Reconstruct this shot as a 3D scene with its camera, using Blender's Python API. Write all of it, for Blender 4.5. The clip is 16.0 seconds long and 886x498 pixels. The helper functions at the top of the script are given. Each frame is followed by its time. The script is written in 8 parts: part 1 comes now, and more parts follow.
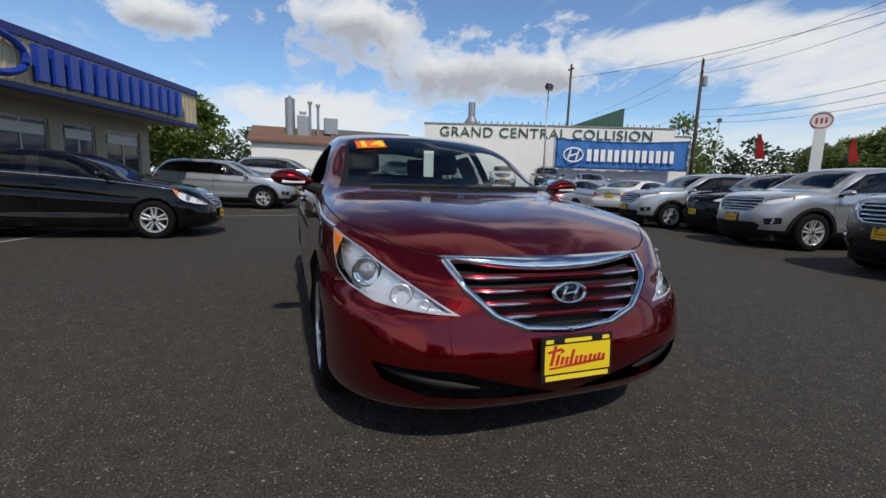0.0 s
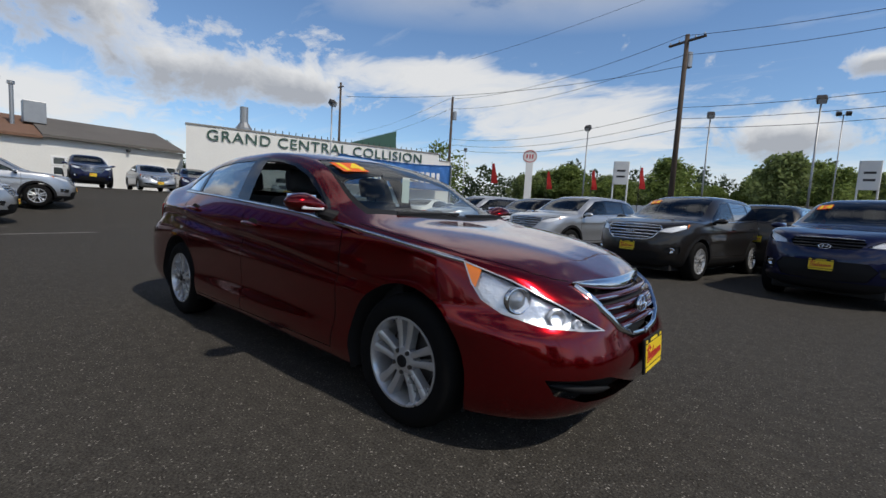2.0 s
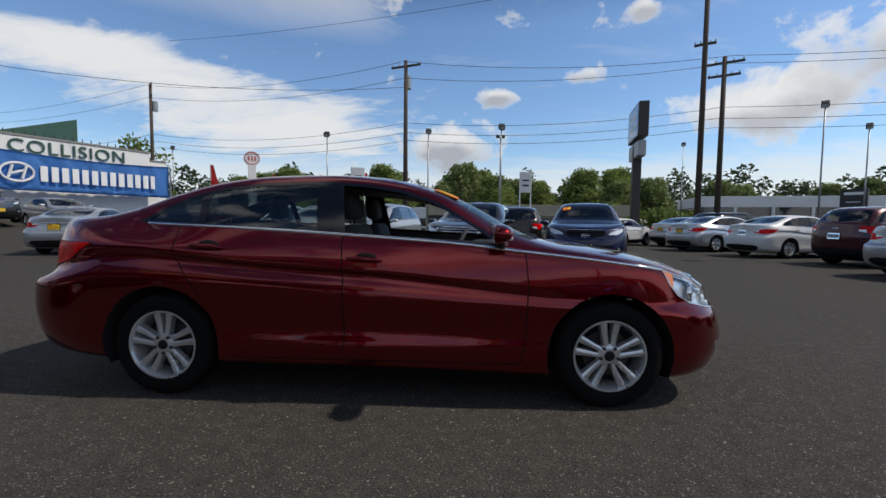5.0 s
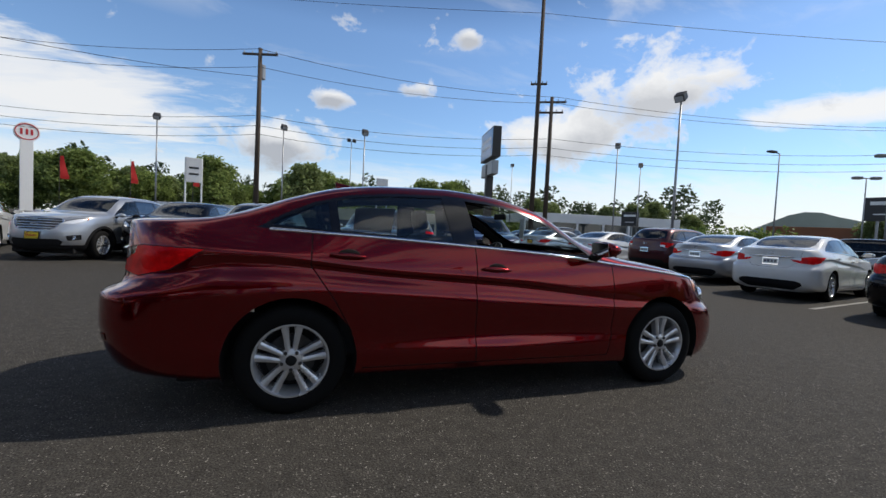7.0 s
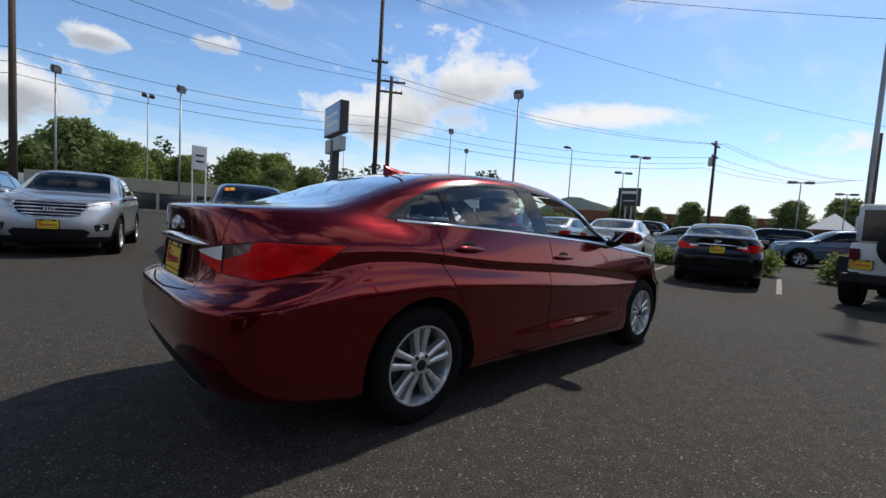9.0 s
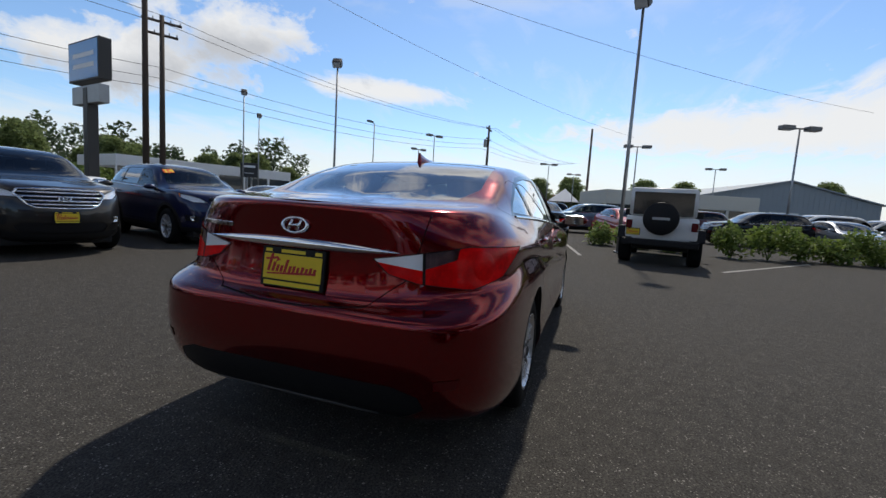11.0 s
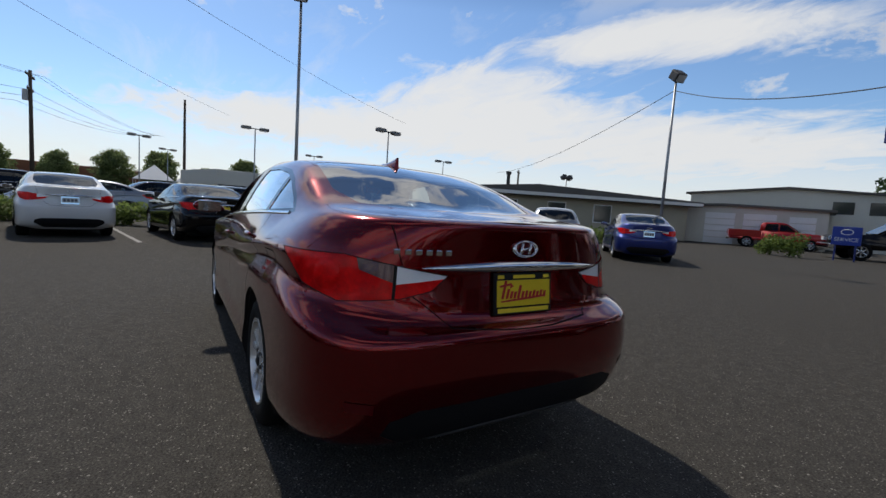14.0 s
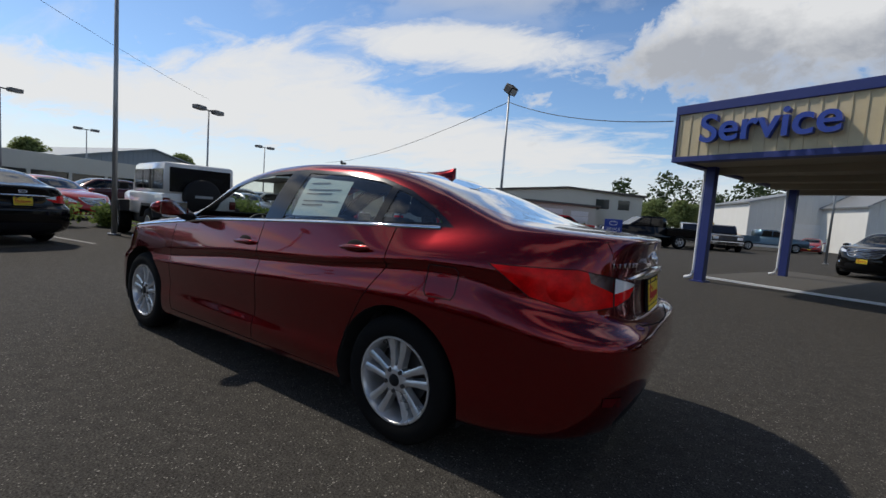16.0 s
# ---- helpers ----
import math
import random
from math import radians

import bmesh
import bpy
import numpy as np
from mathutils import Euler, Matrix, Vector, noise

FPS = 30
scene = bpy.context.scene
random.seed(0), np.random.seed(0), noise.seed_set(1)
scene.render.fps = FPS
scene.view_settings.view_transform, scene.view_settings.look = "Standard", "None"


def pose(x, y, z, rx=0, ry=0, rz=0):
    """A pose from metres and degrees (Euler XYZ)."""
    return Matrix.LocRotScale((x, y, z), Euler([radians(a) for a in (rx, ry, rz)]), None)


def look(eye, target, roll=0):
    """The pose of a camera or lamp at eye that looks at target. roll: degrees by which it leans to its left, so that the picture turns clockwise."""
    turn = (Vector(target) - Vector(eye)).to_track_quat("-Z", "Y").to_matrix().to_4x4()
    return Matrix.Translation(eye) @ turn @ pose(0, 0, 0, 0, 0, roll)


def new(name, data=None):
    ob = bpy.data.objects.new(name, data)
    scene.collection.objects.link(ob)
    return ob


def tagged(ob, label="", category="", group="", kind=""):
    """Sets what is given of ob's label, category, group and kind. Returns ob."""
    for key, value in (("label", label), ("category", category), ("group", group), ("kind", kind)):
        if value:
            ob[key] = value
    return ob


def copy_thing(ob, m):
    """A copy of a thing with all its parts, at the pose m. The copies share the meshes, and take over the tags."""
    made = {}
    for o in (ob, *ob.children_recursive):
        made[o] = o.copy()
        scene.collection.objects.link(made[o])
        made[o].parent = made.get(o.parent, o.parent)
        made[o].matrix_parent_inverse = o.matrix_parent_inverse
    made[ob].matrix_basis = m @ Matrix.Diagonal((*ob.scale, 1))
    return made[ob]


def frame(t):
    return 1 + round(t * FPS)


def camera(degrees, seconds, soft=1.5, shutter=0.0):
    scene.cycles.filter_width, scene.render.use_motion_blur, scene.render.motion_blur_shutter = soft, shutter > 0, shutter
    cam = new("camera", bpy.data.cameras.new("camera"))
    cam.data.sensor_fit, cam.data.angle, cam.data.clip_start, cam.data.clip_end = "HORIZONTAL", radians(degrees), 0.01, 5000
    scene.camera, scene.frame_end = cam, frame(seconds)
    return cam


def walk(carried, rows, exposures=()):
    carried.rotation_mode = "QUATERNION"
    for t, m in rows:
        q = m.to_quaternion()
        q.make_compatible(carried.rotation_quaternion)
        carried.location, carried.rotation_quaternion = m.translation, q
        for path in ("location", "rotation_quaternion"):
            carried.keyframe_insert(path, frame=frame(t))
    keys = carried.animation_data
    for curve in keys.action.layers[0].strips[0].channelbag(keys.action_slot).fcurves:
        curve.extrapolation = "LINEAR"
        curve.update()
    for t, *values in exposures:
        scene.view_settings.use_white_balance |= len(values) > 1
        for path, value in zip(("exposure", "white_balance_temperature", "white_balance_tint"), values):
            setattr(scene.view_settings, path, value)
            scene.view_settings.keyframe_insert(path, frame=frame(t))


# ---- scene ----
cam = camera(91.5, 16.0)
PATH = [
    (0, (3.601, -1.013, 1.049), (1.74, -0.342, 0.756), 1.8),
    (0.5, (3.457, -1.361, 1.068), (1.682, -0.48, 0.799), 2.2),
    (1, (3.337, -1.728, 1.053), (1.72, -0.578, 0.8), 2.8),
    (1.5, (3.152, -2.065, 1.042), (1.702, -0.706, 0.821), 3.4),
    (2, (2.837, -2.341, 1.079), (1.569, -0.805, 0.893), 3.3),
    (2.5, (2.536, -2.645, 1.095), (1.511, -0.935, 0.936), 2.9),
    (3, (2.189, -2.872, 1.076), (1.365, -1.058, 0.903), 2.2),
    (3.5, (1.779, -3.034, 1.118), (1.088, -1.163, 0.963), 2.2),
    (4, (1.373, -3.245, 1.115), (0.877, -1.315, 0.944), 2.2),
    (4.2, (1.217, -3.312, 1.127), (0.809, -1.361, 0.958), 1.7),
    (6.3, (-0.756, -3.591, 1.142), (-0.416, -1.621, 1.067), 3.5),
    (6.5, (-0.947, -3.579, 1.129), (-0.53, -1.625, 1.041), 4.3),
    (7, (-1.413, -3.546, 1.146), (-0.759, -1.658, 1.061), 2.9),
    (7.5, (-1.843, -3.351, 1.131), (-1.012, -1.535, 1.024), 3.0),
    (8, (-2.215, -3.164, 1.126), (-1.191, -1.451, 1.0), 4.2),
    (8.5, (-2.589, -2.916, 1.146), (-1.383, -1.326, 1.015), 4.0),
    (8.7, (-2.724, -2.79, 1.129), (-1.458, -1.247, 1.0), 3.7),
    (10.8, (-3.812, -1.354, 1.163), (-1.963, -0.627, 0.933), 4.4),
    (11, (-3.895, -1.177, 1.153), (-2.015, -0.527, 0.944), 3.6),
    (11.5, (-4.037, -0.781, 1.155), (-2.077, -0.441, 0.942), 4.1),
    (12, (-4.03, -0.348, 1.18), (-2.044, -0.305, 0.952), 2.9),
    (12.5, (-4.053, 0.055, 1.169), (-2.081, -0.212, 0.974), 3.6),
    (13, (-4.043, 0.453, 1.174), (-2.128, -0.076, 0.945), 3.6),
    (13.5, (-3.875, 0.855, 1.185), (-2.05, 0.075, 0.938), 3.5),
    (14, (-3.739, 1.245, 1.168), (-2.05, 0.189, 0.987), 3.7),
    (14.1, (-3.711, 1.335, 1.177), (-2.05, 0.233, 1.007), 3.9),
    (14.5, (-3.568, 1.61, 1.169), (-1.99, 0.393, 0.991), 4.4),
    (15, (-3.26, 1.899, 1.177), (-1.819, 0.526, 0.987), 5.4),
    (15.5, (-3.0, 2.223, 1.167), (-1.737, 0.682, 0.991), 4.7),
    (16, (-2.728, 2.509, 1.178), (-1.624, 0.85, 1.012), 4.3),
]
walk(cam, [(t, look(eye, to, roll)) for t, eye, to, roll in PATH], exposures=[(0, 0.0), (4, -0.12), (6.3, 0.15), (8.5, 0.14), (11, 0.05), (13.5, -0.08), (16, -0.08)])

# ---- light: afternoon sun ahead of the red car, broken cumulus ----
SUN_ELEV, SUN_AZ = radians(50), radians(3)  # azimuth counted from +x towards +y
sun_way = Vector((math.cos(SUN_ELEV) * math.cos(SUN_AZ), math.cos(SUN_ELEV) * math.sin(SUN_AZ), math.sin(SUN_ELEV)))
sun = new("sun", bpy.data.lights.new("sun", "SUN"))
sun.data.energy, sun.data.angle, sun.data.color = 3.0, radians(1.6), (1.0, 0.93, 0.83)
sun.matrix_world = look(sun_way * 60, (0, 0, 0))


class Nodes:
    """A short way to write node trees."""

    def __init__(self, tree):
        self.tree = tree
        tree.nodes.clear()

    def add(self, kind, inputs=None, **props):
        n = self.tree.nodes.new("ShaderNode" + kind)
        for k, v in props.items():
            if k == "operation":
                n.operation = v
            elif k == "use_clamp":
                n.use_clamp = v
            elif k == "data_type":
                n.data_type = v
            elif k == "blend_type":
                n.blend_type = v
            elif k == "feature":
                n.feature = v
        for k, v in (inputs or {}).items():
            if isinstance(v, bpy.types.NodeSocket):
                self.tree.links.new(v, n.inputs[k])
            else:
                n.inputs[k].default_value = v
        return n

    def math(self, op, a, b=0.0, clamp=False):
        return self.add("Math", {0: a, 1: b}, operation=op, use_clamp=clamp).outputs[0]

    def mix(self, fac, a, b):
        n = self.add("Mix", {0: fac}, data_type="RGBA")
        for i, v in ((6, a), (7, b)):
            if isinstance(v, bpy.types.NodeSocket):
                self.tree.links.new(v, n.inputs[i])
            else:
                n.inputs[i].default_value = v
        return n.outputs[2]

    def ramp(self, fac, stops):
        n = self.add("ValToRGB", {0: fac})
        e = n.color_ramp.elements
        while len(e) < len(stops):
            e.new(0.5)
        for el, (p, c) in zip(e, stops):
            el.position, el.color = p, (c, c, c, 1) if isinstance(c, (int, float)) else c
        return n.outputs[0]

    def noise(self, vec, scale, detail=4.0, rough=0.55, dist=0.0):
        return self.add("TexNoise", {"Vector": vec, "Scale": scale, "Detail": detail, "Roughness": rough, "Distortion": dist}).outputs[0]


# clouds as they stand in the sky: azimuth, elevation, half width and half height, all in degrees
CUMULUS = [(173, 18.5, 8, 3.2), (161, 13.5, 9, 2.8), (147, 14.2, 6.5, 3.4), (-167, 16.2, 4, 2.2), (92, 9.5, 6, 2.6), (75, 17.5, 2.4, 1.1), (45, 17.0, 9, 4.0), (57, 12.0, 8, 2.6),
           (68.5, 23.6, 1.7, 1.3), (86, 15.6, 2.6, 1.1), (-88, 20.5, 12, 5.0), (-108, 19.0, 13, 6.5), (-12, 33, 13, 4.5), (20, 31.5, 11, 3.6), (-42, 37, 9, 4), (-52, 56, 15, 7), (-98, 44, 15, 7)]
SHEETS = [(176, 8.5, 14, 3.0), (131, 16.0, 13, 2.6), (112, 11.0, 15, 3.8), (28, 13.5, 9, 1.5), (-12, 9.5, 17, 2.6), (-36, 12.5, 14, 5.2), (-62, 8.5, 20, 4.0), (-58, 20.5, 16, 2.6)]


def make_world():
    w = bpy.data.worlds.new("sky")
    scene.world = w
    w.use_nodes = True
    n = Nodes(w.node_tree)
    sky = n.add("TexSky")
    sky.sky_type, sky.sun_disc, sky.sun_elevation, sky.sun_rotation = "NISHITA", False, SUN_ELEV, radians(90) - SUN_AZ
    sky.altitude, sky.air_density, sky.dust_density, sky.ozone_density = 20, 1.0, 0.25, 2.2
    co = n.add("TexCoord").outputs["Generated"]
    x, y, z = n.add("SeparateXYZ", {0: co}).outputs
    up = n.math("MAXIMUM", z, 0.0)

    def dot(v):
        return n.add("VectorMath", {0: co, 1: v}, operation="DOT_PRODUCT").outputs["Value"]

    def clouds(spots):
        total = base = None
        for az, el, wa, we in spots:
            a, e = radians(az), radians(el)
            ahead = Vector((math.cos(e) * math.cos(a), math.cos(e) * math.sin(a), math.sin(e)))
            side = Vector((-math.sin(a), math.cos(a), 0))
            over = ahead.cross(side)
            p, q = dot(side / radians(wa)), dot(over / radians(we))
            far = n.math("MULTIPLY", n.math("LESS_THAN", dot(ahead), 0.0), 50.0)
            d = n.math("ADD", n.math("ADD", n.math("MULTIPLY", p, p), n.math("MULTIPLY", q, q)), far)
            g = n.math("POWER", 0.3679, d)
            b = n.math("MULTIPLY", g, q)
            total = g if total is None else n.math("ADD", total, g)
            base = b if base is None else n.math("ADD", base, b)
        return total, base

    # a flat cloud layer seen in perspective, squeezed near the horizon
    den = n.math("ADD", up, 0.16)
    flat = n.add("CombineXYZ", {0: n.math("DIVIDE", x, den), 1: n.math("DIVIDE", y, den), 2: n.math("MULTIPLY", up, 2.4)}).outputs[0]
    big = n.noise(n.add("Mapping", {0: flat, 1: (1.7, 0.35, 0.4)}).outputs[0], 0.75, 3.0, 0.5)
    puff = n.noise(n.add("Mapping", {0: flat, 1: (3.1, 7.2, 0.0)}).outputs[0], 2.1, 9.0, 0.56, 0.25)
    wisp = n.noise(n.add("Mapping", {0: flat, 1: (0.3, 0.9, 2.0), 3: (1.0, 3.2, 1.0)}).outputs[0], 1.3, 8.0, 0.62, 0.6)
    # overhead: broken fields of cloud
    form = n.math("ADD", n.math("MULTIPLY", big, 0.62), n.math("MULTIPLY", puff, 0.52))
    high = n.ramp(form, [(0.572, 0.0), (0.615, 0.68), (0.70, 1.0)])
    high = n.math("MULTIPLY", high, n.ramp(up, [(0.36, 0.0), (0.50, 1.0)]))
    # heaps with round, crisp edges
    lump = n.noise(n.add("Mapping", {0: co, 1: (2.0, 4.4, 1.0), 3: (1.0, 1.0, 1.4)}).outputs[0], 9.5, 11.0, 0.62, 0.25)
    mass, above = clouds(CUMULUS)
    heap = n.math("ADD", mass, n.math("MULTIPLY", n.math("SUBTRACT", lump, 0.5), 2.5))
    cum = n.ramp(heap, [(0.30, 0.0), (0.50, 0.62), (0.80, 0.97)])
    belly = n.noise(n.add("Mapping", {0: co, 1: (7.0, 1.4, 3.06), 3: (1.0, 1.0, 1.4)}).outputs[0], 6.0, 7.0, 0.6, 0.2)
    # drawn-out sheets with frayed edges
    fray = n.noise(n.add("Mapping", {0: flat, 1: (5.3, 2.2, 0.0), 3: (1.0, 1.7, 1.0)}).outputs[0], 2.6, 10.0, 0.62, 0.5)
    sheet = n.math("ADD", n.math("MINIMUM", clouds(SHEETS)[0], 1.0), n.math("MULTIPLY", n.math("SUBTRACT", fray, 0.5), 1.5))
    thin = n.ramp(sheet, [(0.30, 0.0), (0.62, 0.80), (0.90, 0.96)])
    veil = n.math("MULTIPLY", n.ramp(wisp, [(0.55, 0.0), (0.80, 0.42)]), n.math("SUBTRACT", 1.0, n.math("MULTIPLY", up, 0.6)))
    haze = n.ramp(n.math("ADD", up, n.math("MULTIPLY", n.math("SUBTRACT", fray, 0.5), 0.10)), [(0.02, 0.86), (0.10, 0.62), (0.15, 0.0)])
    mask = n.math("MAXIMUM", n.math("MAXIMUM", high, cum), n.math("MAXIMUM", n.math("MAXIMUM", thin, veil), haze))
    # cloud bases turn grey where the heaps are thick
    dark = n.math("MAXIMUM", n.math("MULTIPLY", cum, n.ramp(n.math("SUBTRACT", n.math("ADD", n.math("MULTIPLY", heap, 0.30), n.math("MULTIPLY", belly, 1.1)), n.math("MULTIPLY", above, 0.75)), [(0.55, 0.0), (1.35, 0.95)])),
                  n.math("MULTIPLY", high, n.ramp(n.math("ADD", form, n.math("MULTIPLY", puff, 0.22)), [(0.70, 0.0), (0.84, 0.40), (0.96, 0.62)])))
    white = n.add("Mix", {0: dark, 6: (10.4, 10.5, 10.6, 1), 7: (5.0, 5.3, 5.9, 1)}, data_type="RGBA").outputs[2]
    # towards the sun the clouds shine through
    white = n.add("Mix", {0: n.math("MULTIPLY", n.math("MAXIMUM", x, 0.0), 0.32), 6: white, 7: (12.4, 12.2, 11.8, 1)}, data_type="RGBA").outputs[2]
    # a deeper blue high up
    deep = n.ramp(up, [(0.40, (1.46, 1.66, 1.84, 1)), (0.52, (0.66, 0.84, 1.02, 1)), (0.85, (0.46, 0.60, 0.78, 1))])
    col = n.mix(mask, n.add("Mix", {0: 1.0, 6: sky.outputs[0], 7: deep}, data_type="RGBA", blend_type="MULTIPLY").outputs[2], white)
    bg = n.add("Background", {0: col, 1: 0.076})
    n.add("OutputWorld", {0: bg.outputs[0]})
    return w


make_world()
scene.view_settings.exposure = 0.0

# ---- materials ----
MATS = {}


def mat(name, col, rough=0.5, metal=0.0, vary=0.12, scale=3.0, bump=0.0, bscale=60.0, coat=0.0, spec=0.5, fine=0.06, emit=0.0, rnd=0.0, **extra):
    """A surface with colour variation at two scales, worn roughness and fine relief."""
    if name in MATS:
        return MATS[name]
    m = bpy.data.materials.new(name)
    m.use_nodes = True
    n = Nodes(m.node_tree)
    co = n.add("TexCoord").outputs["Object"]
    a = n.noise(co, scale, 5.0, 0.6)
    b = n.noise(co, scale * 17.0, 3.0, 0.6)
    v = n.math("ADD", n.math("MULTIPLY", n.math("SUBTRACT", a, 0.5), vary * 2.2), n.math("MULTIPLY", n.math("SUBTRACT", b, 0.5), fine * 2.2))
    if rnd:
        v = n.math("ADD", v, n.math("MULTIPLY", n.math("SUBTRACT", n.add("ObjectInfo").outputs["Random"], 0.5), rnd))
    val = n.math("ADD", 1.0, v)
    c = n.add("HueSaturation", {"Value": val, "Color": (*col, 1)}).outputs[0]
    r = n.math("ADD", rough, n.math("MULTIPLY", n.math("SUBTRACT", a, 0.5), 0.12), True)
    ins = {"Base Color": c, "Roughness": r, "Metallic": metal, "Coat Weight": coat, "Coat Roughness": 0.03, "Specular IOR Level": spec}
    ins.update(extra)
    if bump:
        ins["Normal"] = n.add("Bump", {"Strength": bump, "Distance": 0.01, "Height": n.noise(co, bscale, 4.0, 0.6)}).outputs[0]
    if emit:
        ins["Emission Color"], ins["Emission Strength"] = (*col, 1), emit
    p = n.add("BsdfPrincipled", ins)
    n.add("OutputMaterial", {0: p.outputs[0]})
    MATS[name] = m
    return m


def asphalt_mat():
    m = bpy.data.materials.new("asphalt")
    m.use_nodes = True
    n = Nodes(m.node_tree)
    co = n.add("TexCoord").outputs["Object"]
    patch = n.noise(co, 0.35, 6.0, 0.62, 0.4)
    stain = n.noise(co, 1.9, 7.0, 0.7, 0.8)
    grain = n.noise(co, 95.0, 3.0, 0.7)
    mottle = n.noise(co, 11.0, 5.0, 0.7)
    stones = n.add("TexVoronoi", {"Vector": co, "Scale": 85.0}, feature="F1")
    pick = n.add("SeparateColor", {0: stones.outputs["Color"]}).outputs[0]
    dot = n.math("MULTIPLY", n.math("LESS_THAN", stones.outputs["Distance"], 0.36), n.math("GREATER_THAN", pick, 0.84))
    big = n.add("TexVoronoi", {"Vector": co, "Scale": 26.0}, feature="F1")
    bpick = n.add("SeparateColor", {0: big.outputs["Color"]}).outputs[1]
    bdot = n.math("MULTIPLY", n.math("LESS_THAN", big.outputs["Distance"], 0.16), n.math("GREATER_THAN", bpick, 0.88))
    dot = n.math("MAXIMUM", n.math("MULTIPLY", dot, pick), bdot)
    base = n.ramp(n.math("ADD", n.math("MULTIPLY", patch, 0.55), n.math("MULTIPLY", stain, 0.45)), [(0.36, (0.0360, 0.0322, 0.0272, 1)), (0.5, (0.0455, 0.0408, 0.0346, 1)), (0.66, (0.0590, 0.0530, 0.0450, 1))])
    base = n.mix(n.ramp(grain, [(0.38, 0.0), (0.66, 1.0)]), n.mix(0.55, base, (0.012, 0.011, 0.010, 1)), n.mix(0.65, base, (0.12, 0.111, 0.096, 1)))
    base = n.add("HueSaturation", {"Value": n.ramp(mottle, [(0.34, 0.62), (0.66, 1.0)]), "Color": base}).outputs[0]
    base = n.add("Gamma", {0: base, 1: 0.955}).outputs[0]
    base = n.mix(dot, base, n.mix(bpick, (0.12, 0.11, 0.095, 1), (0.24, 0.225, 0.20, 1)))
    h = n.math("ADD", n.math("MULTIPLY", stones.outputs["Distance"], -0.8), n.math("MULTIPLY", grain, 0.7))
    bump = n.add("Bump", {"Strength": 0.75, "Distance": 0.006, "Height": h}).outputs[0]
    r = n.math("ADD", 0.80, n.math("MULTIPLY", stain, 0.16), True)
    p = n.add("BsdfPrincipled", {"Base Color": base, "Roughness": r, "Specular IOR Level": 0.16, "Normal": bump})
    n.add("OutputMaterial", {0: p.outputs[0]})
    return m


def paint(name, col, metal=0.35, flake=0.5, rough=0.34, spec=0.2, coat_ior=1.5):
    """Car paint: metallic base under a clear coat, with a little road dust."""
    m = bpy.data.materials.new(name)
    m.use_nodes = True
    n = Nodes(m.node_tree)
    co = n.add("TexCoord").outputs["Object"]
    fl = n.add("TexVoronoi", {"Vector": co, "Scale": 900.0}).outputs["Color"]
    flv = n.add("SeparateColor", {0: fl}).outputs[0]
    dust = n.noise(co, 2.2, 6.0, 0.62)
    c = n.add("HueSaturation", {"Value": n.math("ADD", 0.86, n.math("MULTIPLY", flv, 0.28 * flake)), "Color": (*col, 1)}).outputs[0]
    c = n.mix(n.math("MULTIPLY", n.ramp(dust, [(0.5, 0.0), (0.8, 1.0)]), 0.03), c, (0.25, 0.23, 0.20, 1))
    p = n.add("BsdfPrincipled", {"Base Color": c, "Metallic": metal, "Roughness": rough, "Coat Weight": 1.0, "Coat IOR": coat_ior,
                                 "Coat Roughness": n.math("ADD", 0.015, n.math("MULTIPLY", dust, 0.03)), "Specular IOR Level": spec})
    n.add("OutputMaterial", {0: p.outputs[0]})
    MATS[name] = m
    return m


def glass_mat(name, tint, gloss=1.6, rough=0.0):
    """Thin glazing: clear pane with a tint, reflecting at grazing angles."""
    m = bpy.data.materials.new(name)
    m.use_nodes = True
    n = Nodes(m.node_tree)
    tr = n.add("BsdfTransparent", {0: (*tint, 1)})
    gl = n.add("BsdfGlossy", {0: (1, 1, 1, 1), 1: rough})
    facing = n.add("LayerWeight", {0: 0.5}).outputs["Facing"]
    fr = n.math("ADD", 0.045, n.math("MULTIPLY", n.math("POWER", facing, 4.0), 0.9))
    mx = n.add("MixShader", {0: n.math("MULTIPLY", fr, gloss, True), 1: tr.outputs[0], 2: gl.outputs[0]})
    n.add("OutputMaterial", {0: mx.outputs[0]})
    MATS[name] = m
    return m


def leaf_mat(name, dark, light):
    m = bpy.data.materials.new(name)
    m.use_nodes = True
    n = Nodes(m.node_tree)
    g = n.add("NewGeometry")
    co = n.add("TexCoord").outputs["Object"]
    k = n.math("ADD", n.math("MULTIPLY", g.outputs["Random Per Island"], 0.6), n.math("MULTIPLY", n.noise(co, 0.35, 4.0), 0.55))
    c = n.ramp(k, [(0.2, (*dark, 1)), (0.85, (*light, 1))])
    d = n.add("BsdfPrincipled", {"Base Color": c, "Roughness": 0.6, "Specular IOR Level": 0.3})
    t = n.add("BsdfTranslucent", {0: c})
    mx = n.add("MixShader", {0: 0.45, 1: d.outputs[0], 2: t.outputs[0]})
    n.add("OutputMaterial", {0: mx.outputs[0]})
    MATS[name] = m
    return m


